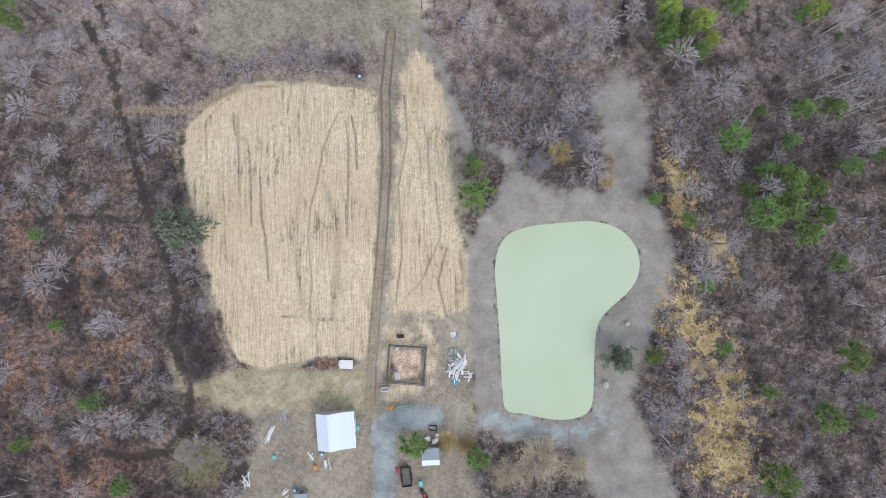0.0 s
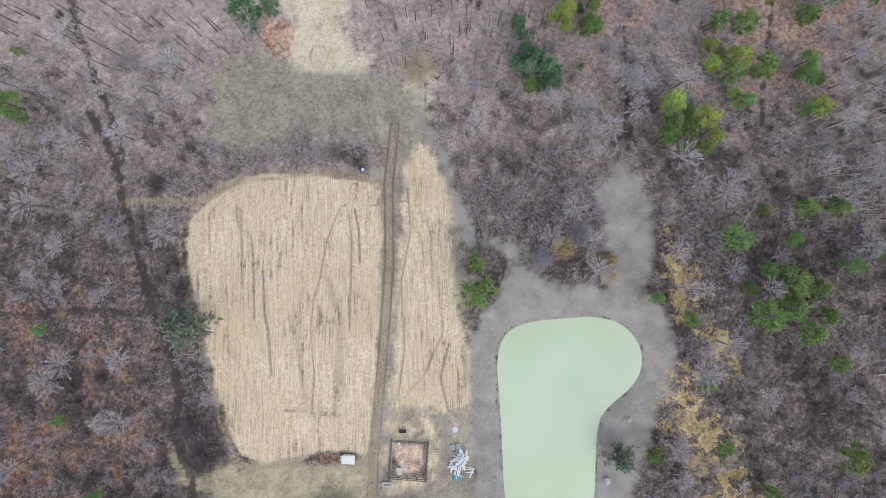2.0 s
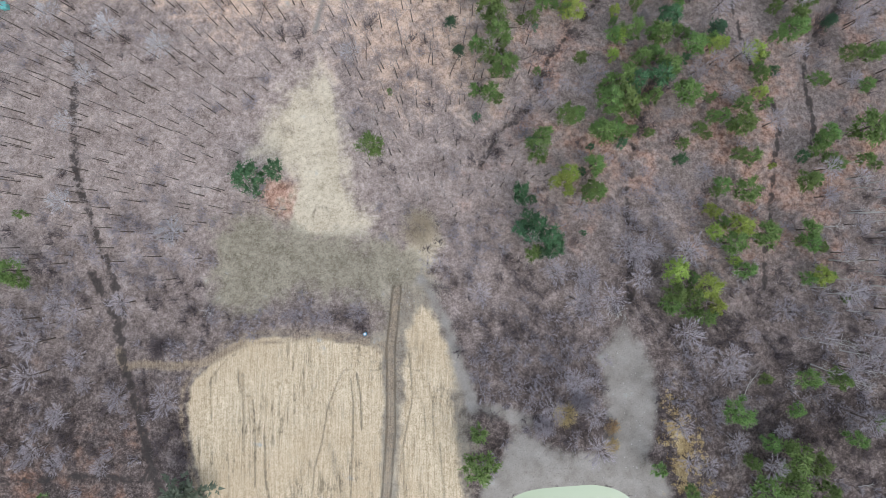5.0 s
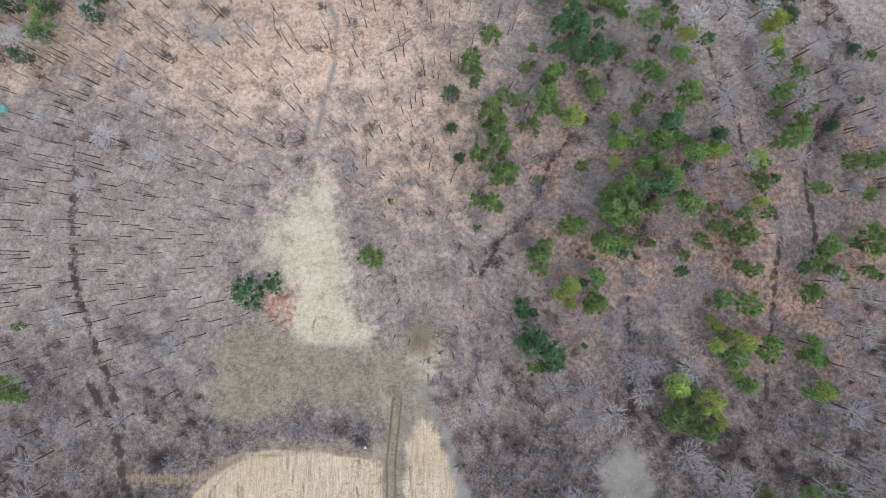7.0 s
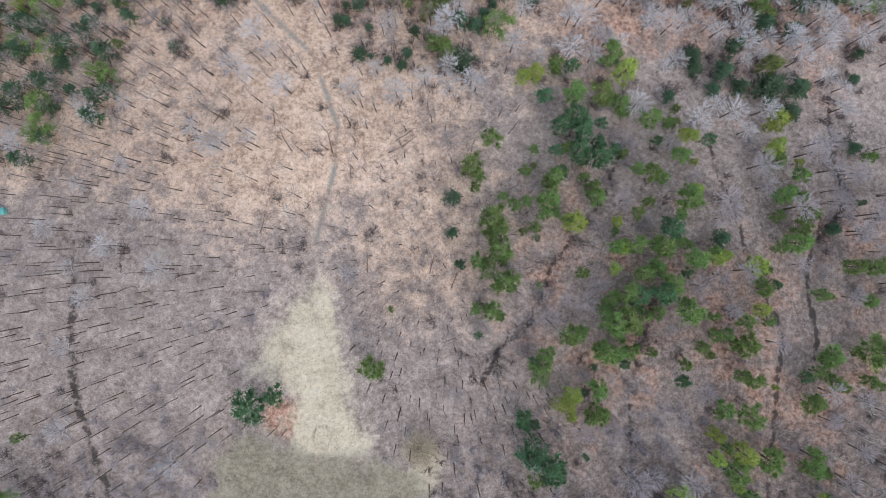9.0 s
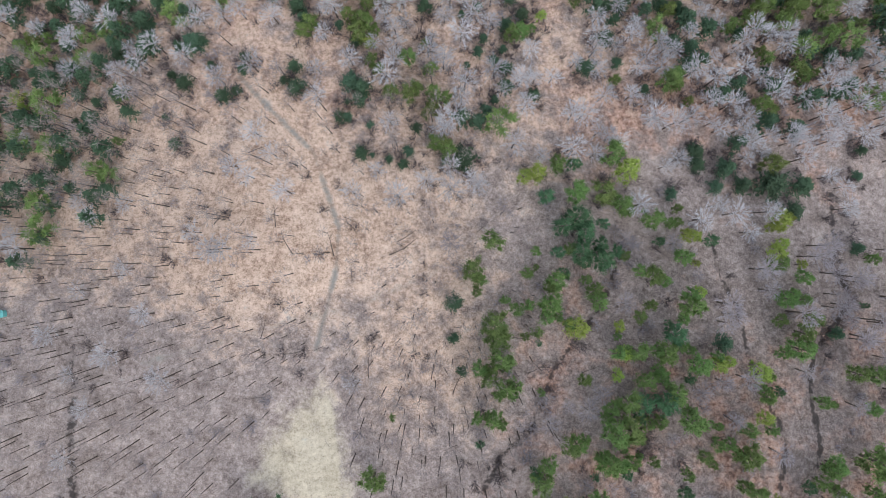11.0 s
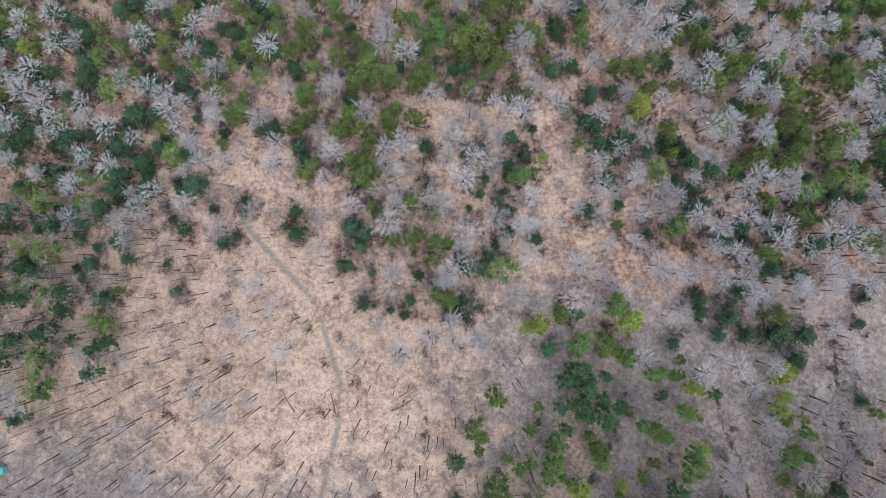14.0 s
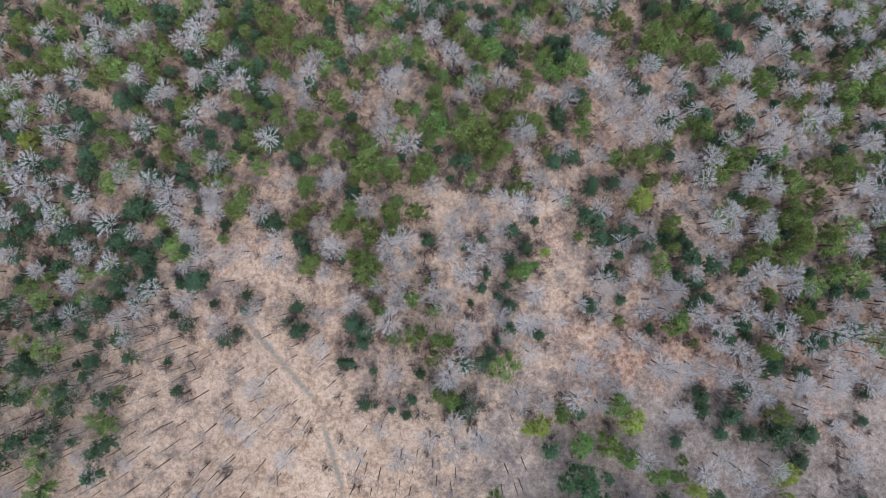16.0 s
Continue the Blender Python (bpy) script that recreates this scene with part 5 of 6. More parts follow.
def grow_conifers():
    rng = random.Random(11)
    # evergreens that fill the mixed stands between the larger ones
    taken = EVERGREENS
    x, y, r2 = scatter(4.6, 31, lo=(-132, 120))
    stand = np.max([soft(inside(z, x, y), 5) for z in (STAND_NW, STAND_N, STAND_E, STAND_MID, STAND_W)], axis=0)
    extra = {"olive_pine": [], "hemlock_tree": []}
    for a, b, s, u, w in zip(x, y, stand, r2.rand(len(x)), r2.rand(len(x))):
        if u < (0.8 if b > 258 or abs(a) > 112 else 0.62 if a < -45 else 0.3) * s and all((a - t[0]) ** 2 + (b - t[1]) ** 2 > (t[2] + 1.0) ** 2 for t in taken):
            extra["hemlock_tree" if w < 0.72 else "olive_pine"].append((float(a), float(b), 0.5 + 0.5 * w))
    kinds = (
        ("pine_tree", "pine", PINE, [PINES_A, PINES_B, PINES_C, PINES_D, PINES_E, PINES_F, PINES_G, PINES_H, PINES_I], "bright green pine standing in leafless woodland", 6),
        ("white_pine", "pine", BLUE_PINE, [BLUE_PINES_A, BLUE_PINES_B], "blue-green soft-needled pine in a close group", 4),
        ("olive_pine", "pine", OLIVE, [OLIVES_A, OLIVES_B, OLIVES_C, OLIVES_D, OLIVES_E, OLIVES_F, OLIVES_G, OLIVES_H, OLIVES_I, OLIVES_J], "lumpy olive-green pine in a mixed stand", 6),
        ("young_pine", "pine", YELLOW, [YOUNG_A, YOUNG_B], "bright yellow-green young pine among bare trees", 4),
        ("hemlock_tree", "hemlock", HEMLOCK, [HEMLOCKS_A, HEMLOCKS_B, HEMLOCKS_C, HEMLOCKS_D, HEMLOCKS_E, HEMLOCKS_F, HEMLOCKS_G], "dark green dense hemlock on brown leaf litter", 5),
        ("spruce_tree", "hemlock", GREYGREEN, [GREY_A], "grey-green spiky spruce beside open ground", 2),
    )
    for name, shape, mat, lists, label, n in kinds:
        masters = [tree_thing(name, conifer(100 + i * 7 + len(name), shape), [BARK, mat], label, "tree", name.replace("_", " ") + "s in the woods") for i in range(n)]
        spots = []
        for L in lists:
            for x, y, r in L:
                h = min(15, max(3.5, 2.2 * r + 3.5)) * (rng.uniform(0.75, 1.35) if name == "olive_pine" else rng.uniform(0.9, 1.1))
                spots.append((masters[len(spots) % n], x, y, rng.uniform(0, 360), r / 3.0 * {"pine_tree": 1.17, "white_pine": 1.2, "young_pine": 1.12, "olive_pine": 1.22}.get(name, 1.7), h / 9.0 * (0.85 if shape != "pine" else 1.0)))
        place_trees(None, spots)
        if name in extra:
            e = np.array(extra[name])
            merge([conifer(700 + i + len(name), shape, *((14, 48) if shape == "pine" else (26, 26))) for i in range(5)], e[:, 0], e[:, 1], np.random.RandomState(5), 0.85, 1.35, "hemlock_wood" if shape != "pine" else "pine_wood", [BARK, mat], "many " + label.replace("tree", "trees"), "woodland", 0.75)



def scatter(step, seed, lo=(-132, -64), hi=(132, 276)):
    rng = np.random.RandomState(seed)
    gx, gy = np.meshgrid(np.arange(lo[0], hi[0], step), np.arange(lo[1], hi[1], step))
    x = gx.ravel() + rng.uniform(-0.55, 0.55, gx.size) * step
    y = gy.ravel() + rng.uniform(-0.55, 0.55, gx.size) * step
    return x, y, rng


def open_land(x, y, m=0.0):
    """Distance-based mask of the ground that carries no trees."""
    d = np.full(x.shape, -1e9)
    for z in (FARM, SHORE, LAWN, MEADOW, TRIANGLE):
        d = np.maximum(d, inside(z, x, y))
    d = np.maximum(d, inside(POND_EDGE, x, y) + 7)
    d = np.maximum(d, 3 - along(LANE, x, y))
    d = np.maximum(d, 0.6 * inside(PALE, x, y))
    d = np.maximum(d, 1.2 - along(TRAIL, x, y))
    return d > -m


def clumps(x, y, size, seed):
    return np.array([noise.noise((a / size, b / size, seed * 7.3)) for a, b in zip(x, y)])


def merge(variants, x, y, rng, kmin, kmax, name, mats, label, category, zmul=1.0):
    V, F, S, n = [], [], [], 0
    z = ground_z(x, y)
    for i in range(len(x)):
        v, f, sl = variants[rng.randint(len(variants))]
        a, k = rng.rand() * 6.283, rng.uniform(kmin, kmax)
        c, s = math.cos(a) * k, math.sin(a) * k
        kz = k * rng.uniform(0.85, 1.15) * zmul
        w = np.empty_like(v)
        w[:, 0] = v[:, 0] * c - v[:, 1] * s + x[i]
        w[:, 1] = v[:, 0] * s + v[:, 1] * c + y[i]
        w[:, 2] = v[:, 2] * kz + z[i] - 0.05
        V.append(w), F.append(f + n), S.append(sl)
        n += len(v)
    me = to_mesh(name, np.concatenate(V), np.concatenate(F), mats, np.concatenate(S))
    return tagged(new(name, me), label, category, kind="stuff")


def grow_woods():
    crowns = [dome_tree(200 + i, 8.5 + 0.9 * (i % 4), 3.4) for i in range(8)]
    poles = [dome_tree(300 + i, 11.0 + (i % 3), 2.2, 5, 30, 7, 0.12, 0.068) for i in range(6)]
    shrubs = [brush(400 + i, 1.7, 2.2 + 0.3 * (i % 3), 19, 0.12) for i in range(6)]
    # tall straight poles on the hillside
    x, y, rng = scatter(3.7, 21)
    keep = (rng.rand(len(x)) < (0.80 - 0.3 * soft(inside(HILL, x, y), 12)) * pole_mask(x, y)) & ~open_land(x, y, 0.5)
    px, py = x[keep], y[keep]
    # spreading crowns
    x, y, rng = scatter(5.0, 22)
    n1 = clumps(x, y, 22, 1)
    north = soft(y - 168, 22)
    dens = 0.18 + 0.46 * north + 0.2 * soft(x - 30, 20) * soft(y - 20, 40) + 0.22 * soft(x - 20, 15) * soft(y - 45, 15) * soft(140 - y, 10) + 0.65 * n1
    dens = dens + 0.36 * np.max([soft(inside(z, x, y), 6) for z in (STAND_NW, STAND_N, STAND_E, STAND_W, STAND_MID)], axis=0)
    dens = dens * (1 - pole_mask(x, y) * 0.68) * (1 - soft(inside(GLADE, x, y), 4) * 0.9)
    keep = (rng.rand(len(x)) < dens) & ~open_land(x, y, 2.0) & (np.min([along(line, x, y) for line in (BECK, PATH_W, GULLY_B, GULLY_E)], axis=0) > 3.2)
    green = np.array(EVERGREENS)
    keep &= np.min(np.hypot(x[:, None] - green[None, :, 0], y[:, None] - green[None, :, 1]) - green[None, :, 2], axis=1) > 1.2
    picked = np.array(CROWNS_NORTH + CROWNS_RIDGE + CROWNS_SOUTH)
    keep &= np.min(np.hypot(x[:, None] - picked[None, :, 0], y[:, None] - picked[None, :, 1]), axis=1) > 4.5
    cx, cy = x[keep], y[keep]
    # those next to the flight line stay single trees
    for kind, arr, xs, ys, label, k0, k1 in (
            ("bare_tree", crowns, cx, cy, "leafless grey broadleaf tree with a spreading twiggy crown", 0.7, 1.12),
            ("pole_tree", poles, px, py, "tall thin leafless tree with a dark straight trunk", 0.75, 1.1)):
        near = np.argsort(np.abs(xs + 5) + 60 * (ys < 60))[:290]
        rest = np.setdiff1d(np.arange(len(xs)), near)
        masters = [tree_thing(kind, a, [BARK, TWIG if kind == "bare_tree" else TWIG_POLE], label, "tree", kind.replace("_", " ") + "s") for a in arr]
        if kind == "bare_tree":
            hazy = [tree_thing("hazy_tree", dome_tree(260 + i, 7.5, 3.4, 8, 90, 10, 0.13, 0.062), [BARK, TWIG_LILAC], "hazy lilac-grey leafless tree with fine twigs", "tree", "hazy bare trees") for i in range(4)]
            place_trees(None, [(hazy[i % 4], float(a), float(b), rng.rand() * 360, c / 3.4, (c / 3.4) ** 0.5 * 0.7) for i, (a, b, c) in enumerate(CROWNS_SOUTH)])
            picked = CROWNS_NORTH + CROWNS_RIDGE
            place_trees(None, [(masters[i % len(masters)], float(a), float(b), rng.rand() * 360, c / 3.5, (c / 3.5) ** 0.5 * (0.95 if b > 62 else 0.6)) for i, (a, b, c) in enumerate(picked)])
            near = near[:225]
            rest = np.setdiff1d(np.arange(len(xs)), near)
        for i, j in enumerate(near):
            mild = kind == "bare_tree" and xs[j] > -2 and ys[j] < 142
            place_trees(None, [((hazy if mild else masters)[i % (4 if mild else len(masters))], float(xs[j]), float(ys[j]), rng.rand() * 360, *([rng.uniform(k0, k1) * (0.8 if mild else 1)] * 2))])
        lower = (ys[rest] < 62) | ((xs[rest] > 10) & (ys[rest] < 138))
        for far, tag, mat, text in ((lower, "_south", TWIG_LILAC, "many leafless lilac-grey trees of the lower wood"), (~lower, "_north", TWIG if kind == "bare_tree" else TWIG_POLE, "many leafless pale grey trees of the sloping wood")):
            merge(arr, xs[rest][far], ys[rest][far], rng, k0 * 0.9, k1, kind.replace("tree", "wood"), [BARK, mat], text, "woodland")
    # standing dead trees with bleached stems at the wood's east side
    x, y, rng = scatter(3.6, 61, lo=(80, 30), hi=(112, 84))
    keep = (rng.rand(len(x)) < 0.8 * soft(x - 0.12 * (y - 40) - 83, 4) * soft(78 - y, 8)) & (np.min(np.hypot(x[:, None] - green[None, :, 0], y[:, None] - green[None, :, 1]) - green[None, :, 2], axis=1) > 0.3)
    masters = [tree_thing("dead_tree", bare_tree(520 + i, 10.5, 2.0, 9, 2, 3, 0.35, 0.15, 0.06), [BIRCH, BIRCH], "standing dead tree with a bleached bare stem", "tree", "standing dead trees") for i in range(4)]
    place_trees(None, [(masters[i % 4], float(a), float(b), rng.rand() * 360, *([rng.uniform(0.7, 1.1)] * 2)) for i, (a, b) in enumerate(zip(x[keep], y[keep]))])
    # undergrowth
    x, y, rng = scatter(2.25, 23)
    n2, n3 = clumps(x, y, 9, 2), clumps(x, y, 14, 5)
    dens = 0.42 * soft(64 - y, 14) + 0.06 + 0.6 * n2 * soft(75 - y, 20)
    dense = np.maximum(soft(inside(THICKET, x, y), 6), np.maximum(soft(inside(HEDGE, x, y), 2), soft(inside(WESTBRUSH, x, y), 3)))
    stand = np.max([soft(inside(z, x, y), 6) for z in (STAND_NW, STAND_N, STAND_E, STAND_MID, STAND_W)], axis=0)
    # dark growth under and beside the northern evergreens; its colour also stands for shade
    under = soft(2.2 - np.min(np.hypot(x[:, None] - green[None, :, 0], y[:, None] - green[None, :, 1]) - green[None, :, 2], axis=1), 1.0) * soft(y - 150, 10)
    stand = np.maximum(0.5 * stand * soft(y - 150, 10), under)
    dense = np.maximum(dense, 0.72 * stand)
    for line in (GULLY_A, GULLY_C, GULLY_D):
        dense = np.maximum(dense, 0.6 * np.exp(-(along(line, x, y) / 2.6) ** 2))
    marsh = np.maximum(soft(inside(MARSH_A, x, y), 2), soft(inside(MARSH_B, x, y), 3))
    dens = dens * (1 - 0.75 * marsh)
    keep = (rng.rand(len(x)) < np.maximum(dens, 0.95 * dense)) & (~open_land(x, y, 0.3))
    keep &= np.min([along(line, x, y) for line in (BECK, BECK_WEST, BECK_NORTH, PATH_W, RACETRACK, GULLY_B, GULLY_E)], axis=0) > 1.9
    x, y, n3 = x[keep], y[keep], (n3 + 0.25 * dense * (y > 55) + 0.42 * stand)[keep]
    n3 = n3 + 0.3 * (x < -55) * (y < 30) - 0.35 * (inside(THICKET, x, y) > 0)
    dark = n3 + rng.normal(0, 0.12, len(x)) > 0.03
    merge(shrubs, x[dark], y[dark], rng, 0.7, 1.3, "dark_brush", [TWIG_DARK], "tangled dark purple leafless brush on the woodland floor", "brush")
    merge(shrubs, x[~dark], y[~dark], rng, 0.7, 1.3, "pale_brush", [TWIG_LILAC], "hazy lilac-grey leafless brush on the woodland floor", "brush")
    print("COUNTS", len(px), len(cx), len(x))


def pole_mask(x, y):
    return soft(15 - x - 0.2 * (y - 100), 12) * soft(y - 58, 8) * soft(182 - y, 12)



grow_conifers()
grow_woods()

# ---- things in the yard and field ----
def part(name, bm, material, parent=None, label="", smooth=False):
    """One mesh object from a bmesh, under its thing."""
    me = bpy.data.meshes.new(name)
    bm.to_mesh(me)
    bm.free()
    me.materials.append(material)
    if smooth:
        me.polygons.foreach_set("use_smooth", [True] * len(me.polygons))
    ob = new(name, me)
    ob.parent = parent
    return tagged(ob, label)


def block(at, size, turn=(0, 0, 0), bevel=0.015, bm=None):
    """A box with softened edges, added to bm."""
    bm = bm or bmesh.new()
    t = bmesh.new()
    bmesh.ops.create_cube(t, size=1)
    bmesh.ops.scale(t, vec=size, verts=t.verts)
    if bevel:
        bmesh.ops.bevel(t, geom=t.edges[:], offset=min(bevel, min(size) * 0.3), segments=1, affect='EDGES')
    bmesh.ops.transform(t, matrix=pose(*at, *turn), verts=t.verts)
    tmp = bpy.data.meshes.new("tmp")
    t.to_mesh(tmp)
    t.free()
    bm.from_mesh(tmp)
    bpy.data.meshes.remove(tmp)
    return bm


def rod(a, b, r0, r1=None, sides=8, bm=None):
    """A tapered round bar between two points, added to bm."""
    bm = bm or bmesh.new()
    a, b = Vector(a), Vector(b)
    m = Matrix.Translation((a + b) / 2) @ (b - a).to_track_quat("Z", "Y").to_matrix().to_4x4()
    bmesh.ops.create_cone(bm, cap_ends=True, segments=sides, radius1=r0, radius2=r0 if r1 is None else r1, depth=(b - a).length, matrix=m)
    return bm


def thing(name, x, y, turn, label, category, group="", lift=0.0):
    root = new(name)
    root.matrix_basis = pose(x, y, gz(x, y) + lift, 0, 0, turn)
    return tagged(root, label, category, group)


def sheet_roof(parent, name, p0, p1, y0, y1, width, mat):
    """Ribbed metal sheets laid from eave p0 to ridge p1 (x, z), side by side from y0 to y1."""
    n = max(1, round((y1 - y0) / width))
    step = (y1 - y0) / n
    dx, dz = p1[0] - p0[0], p1[1] - p0[1]
    ln, ang = math.hypot(dx, dz), math.degrees(math.atan2(dz, dx))
    mid = ((p0[0] + p1[0]) / 2, (p0[1] + p1[1]) / 2)
    first = None
    for i in range(n):
        y = y0 + (i + 0.5) * step
        if first is None:
            bm = block((0, 0, 0), (ln, step, 0.03), bevel=0)
            for r in (-0.47, 0, 0.47):
                block((0, r * step, 0.02), (ln, 0.03, 0.012), bevel=0, bm=bm)
            ob = part(name, bm, mat, parent)
            first = ob
        else:
            ob = new(name, first.data)
            ob.parent = parent
        ob.matrix_basis = pose(mid[0], y, mid[1], 0, -ang, 0)


def barn():
    root = thing("barn", -23.29, -39.59, 4, "white metal-roofed barn with a shallow lean-to beside the drive", "barn")
    prof = [(-4.15, 2.75), (-1.3, 4.25), (1.2, 3.05), (4.15, 2.55)]
    bm = bmesh.new()
    y0, y1 = -3.75, 3.75
    base = [(-4.05, 0)] + [(x * 0.975, z - 0.06) for x, z in prof] + [(4.05, 0)]
    rings = [[bm.verts.new((x, y, z - (0.3 if z == 0 else 0))) for x, z in base] for y in (y0, y1)]
    bm.faces.new(rings[0])
    bm.faces.new(rings[1][::-1])
    for i in range(len(base)):
        j = (i + 1) % len(base)
        bm.faces.new((rings[0][i], rings[1][i], rings[1][j], rings[0][j]))
    bmesh.ops.recalc_face_normals(bm, faces=bm.faces[:])
    part("wall", bm, WALLBOARD, root, "grey boarded walls")
    for a, b in zip(prof, prof[1:]):
        sheet_roof(root, "roof_sheet", a, b, -4.0, 4.0, 0.9, WHITE_METAL)
    part("ridge_cap", block((-1.3, 0, 4.3), (0.4, 8.02, 0.06)), WHITE_METAL, root)
    part("valley_flashing", block((1.2, 0, 3.1), (0.3, 8.0, 0.04)), WHITE_METAL, root)
    part("door", block((-0.2, -3.79, 1.1), (1.1, 0.06, 2.2)), WHITE, root)
    part("garage_door", block((4.1, 0.5, 1.2), (0.06, 2.8, 2.3)), WHITE, root)


barn()


def shed():
    root = thing("shed", -2.71, -45.27, 3, "small open shed with a weathered blue-grey tin roof", "shed")
    bm = bmesh.new()
    block((0, 1.55, 1.1), (3.5, 0.08, 2.3), bm=bm)
    part("back_wall", bm, RAW_WOOD, root)
    for x in (-1.75, 1.75):
        part("side_wall", block((x, 0, 1.0), (0.08, 3.1, 2.1)), RAW_WOOD, root)
    for x in (-1.7, 0, 1.7):
        part("post", rod((x, -1.6, -0.2), (x, -1.6, 1.95), 0.07), DARK_WOOD, root)
    n = 5
    for k in range(n):
        x = -1.92 + 3.84 * (k + 0.5) / n
        bm = block((x, 0.55, 2.42), (3.84 / n - 0.015, 2.6, 0.03), (5, 0, 0), bevel=0)
        block((x, 0.55, 2.45), (0.05, 2.6, 0.04), (5, 0, 0), bevel=0, bm=bm)
        part("roof_sheet", bm, TIN, root)
        bm = block((x, -1.35, 2.16), (3.84 / n - 0.015, 1.3, 0.03), (16, 0, 0), bevel=0)
        part("awning_sheet", bm, WHITE_METAL, root)


shed()


def trailer():
    root = thing("utility_trailer", -8.08, -50.11, 6, "black steel utility trailer with a grey bed beside the drive", "trailer")
    part("bed", block((0, 0, 0.62), (1.75, 4.1, 0.08)), DARK_WOOD, root, "worn dark deck")
    for x in (-0.98, 0.98):
        part("side_panel", block((x, 0, 0.85), (0.22, 4.4, 0.55)), BLACK, root)
    part("front_panel", block((0, 2.1, 0.9), (1.76, 0.3, 0.6)), BLACK, root)
    part("tailgate", block((0, -2.12, 0.85), (1.76, 0.14, 0.5)), BLACK, root)
    for x in (-1.15, 1.15):
        for y in (-0.55, 0.35):
            w = part("wheel", rod((x - 0.1, y, 0.36), (x + 0.1, y, 0.36), 0.36, sides=18), RUBBER, root)
            part("rim", rod((x - 0.12, y, 0.36), (x + 0.12, y, 0.36), 0.18, sides=12), BLOCK, w)
        part("mudguard", block((x, -0.1, 0.78), (0.26, 1.9, 0.05)), BLACK, root)
    bm = rod((-0.6, 2.2, 0.5), (0, 3.3, 0.5), 0.05)
    rod((0.6, 2.2, 0.5), (0, 3.3, 0.5), 0.05, bm=bm)
    part("drawbar", bm, BLACK, root)
    part("jack", rod((0, 3.2, 0), (0, 3.2, 0.8), 0.05), BLOCK, root)


trailer()


def garden_pen():
    root = thing("fenced_pen", -8.05, -25.64, -4, "square garden pen of dark weathered posts and rails", "fence")
    half = 4.05
    for side in range(4):
        t = Matrix.Rotation(side * math.pi / 2, 4, 'Z')
        for k in range(4):
            p = t @ Vector((-half + 2 * half * k / 4, half, 0))
            part("post", rod((p.x, p.y, -0.3), (p.x, p.y, 1.45), 0.12, 0.10, 7), DARK_WOOD, root)
        for z, off in ((0.45, 0.1), (0.95, -0.1), (1.35, 0.12)):
            a, b = t @ Vector((-half - 0.25, half + off, z)), t @ Vector((half + 0.25, half + off, z + 0.05))
            part("rail", rod(a, b, 0.09, 0.075, 6), DARK_WOOD, root)
    coop = thing("feed_shelter", -10.05, -28.02, 12, "small grey lean-to shelter standing inside the pen", "shelter")
    part("wall", block((0, 0, 0.45), (0.9, 1.4, 0.9)), RAW_WOOD, coop)
    part("roof", block((0, 0, 0.98), (1.15, 1.7, 0.06), (6, 0, 0)), BLOCK, coop)
    b = thing("bucket", -10.19, -22.14, 0, "white plastic bucket on the pen's bare soil", "bucket")
    part("body", rod((0, 0, 0), (0, 0, 0.42), 0.2, 0.25, 14), WHITE, b)
    part("rim", rod((0, 0, 0.4), (0, 0, 0.45), 0.27, 0.27, 14), WHITE, b)
    b = thing("sawhorse", -10.93, -26.64, 30, "dark wooden sawhorse lying inside the pen", "sawhorse")
    part("beam", block((0, 0, 0.55), (0.14, 1.1, 0.12)), DARK_WOOD, b)
    for x, y in ((-0.2, -0.4), (0.2, -0.4), (-0.2, 0.4), (0.2, 0.4)):
        part("leg", rod((x * 1.6, y, 0), (x * 0.2, y, 0.55), 0.04), DARK_WOOD, b)


garden_pen()


def coop():
    root = thing("chicken_coop", -21.34, -25.46, -2, "small white-roofed coop on bare soil at the field's end", "coop")
    part("wall", block((0, 0, 0.6), (2.6, 1.6, 1.2)), WHITE, root)
    part("roof", block((0, 0.0, 1.27), (2.95, 1.95, 0.09), (4, 0, 0), 0.03), WHITE, root)
    part("hatch", block((1.34, 0, 0.45), (0.05, 0.7, 0.7)), RAW_WOOD, root)
    for x in (-1.1, 1.1):
        part("skid", block((x, 0, 0.05), (0.12, 1.9, 0.12)), DARK_WOOD, root)
    part("nest_box", block((-1.55, 0.1, 0.6), (0.5, 1.0, 0.5)), WHITE, root)


coop()


def pallet(name, x, y, turn, z, mat=RAW_WOOD, label="weathered wooden pallet on a stack near the pond", tilt=0):
    root = thing(name, x, y, turn, label, "pallet", "pallets by the pond", z)
    for k in range(6):
        part("board", block((-0.5 + 0.2 * k, 0, 0.12), (0.14, 1.15, 0.025), bevel=0), mat, root)
    for k in (-0.5, 0, 0.5):
        part("bearer", block((0, k, 0.06), (1.15, 0.1, 0.1), bevel=0), mat, root)
    return root


def boards(name, x, y, turn, n, length, spread, mat, label, category, seed, high=0.5):
    """A heap of loose boards, each its own piece."""
    rng = random.Random(seed)
    root = thing(name, x, y, turn, label, category)
    for k in range(n):
        ln = length * rng.uniform(0.55, 1.0)
        w = rng.uniform(0.14, 0.32)
        at = (rng.gauss(0, spread), rng.gauss(0, spread * 0.8), 0.08 + high * k / n)
        part("board", block(at, (w, ln, 0.05), (rng.uniform(-6, 6), rng.uniform(-6, 6), rng.gauss(0, 12 if spread < 0.5 else 40)), bevel=0), mat, root)
    return root


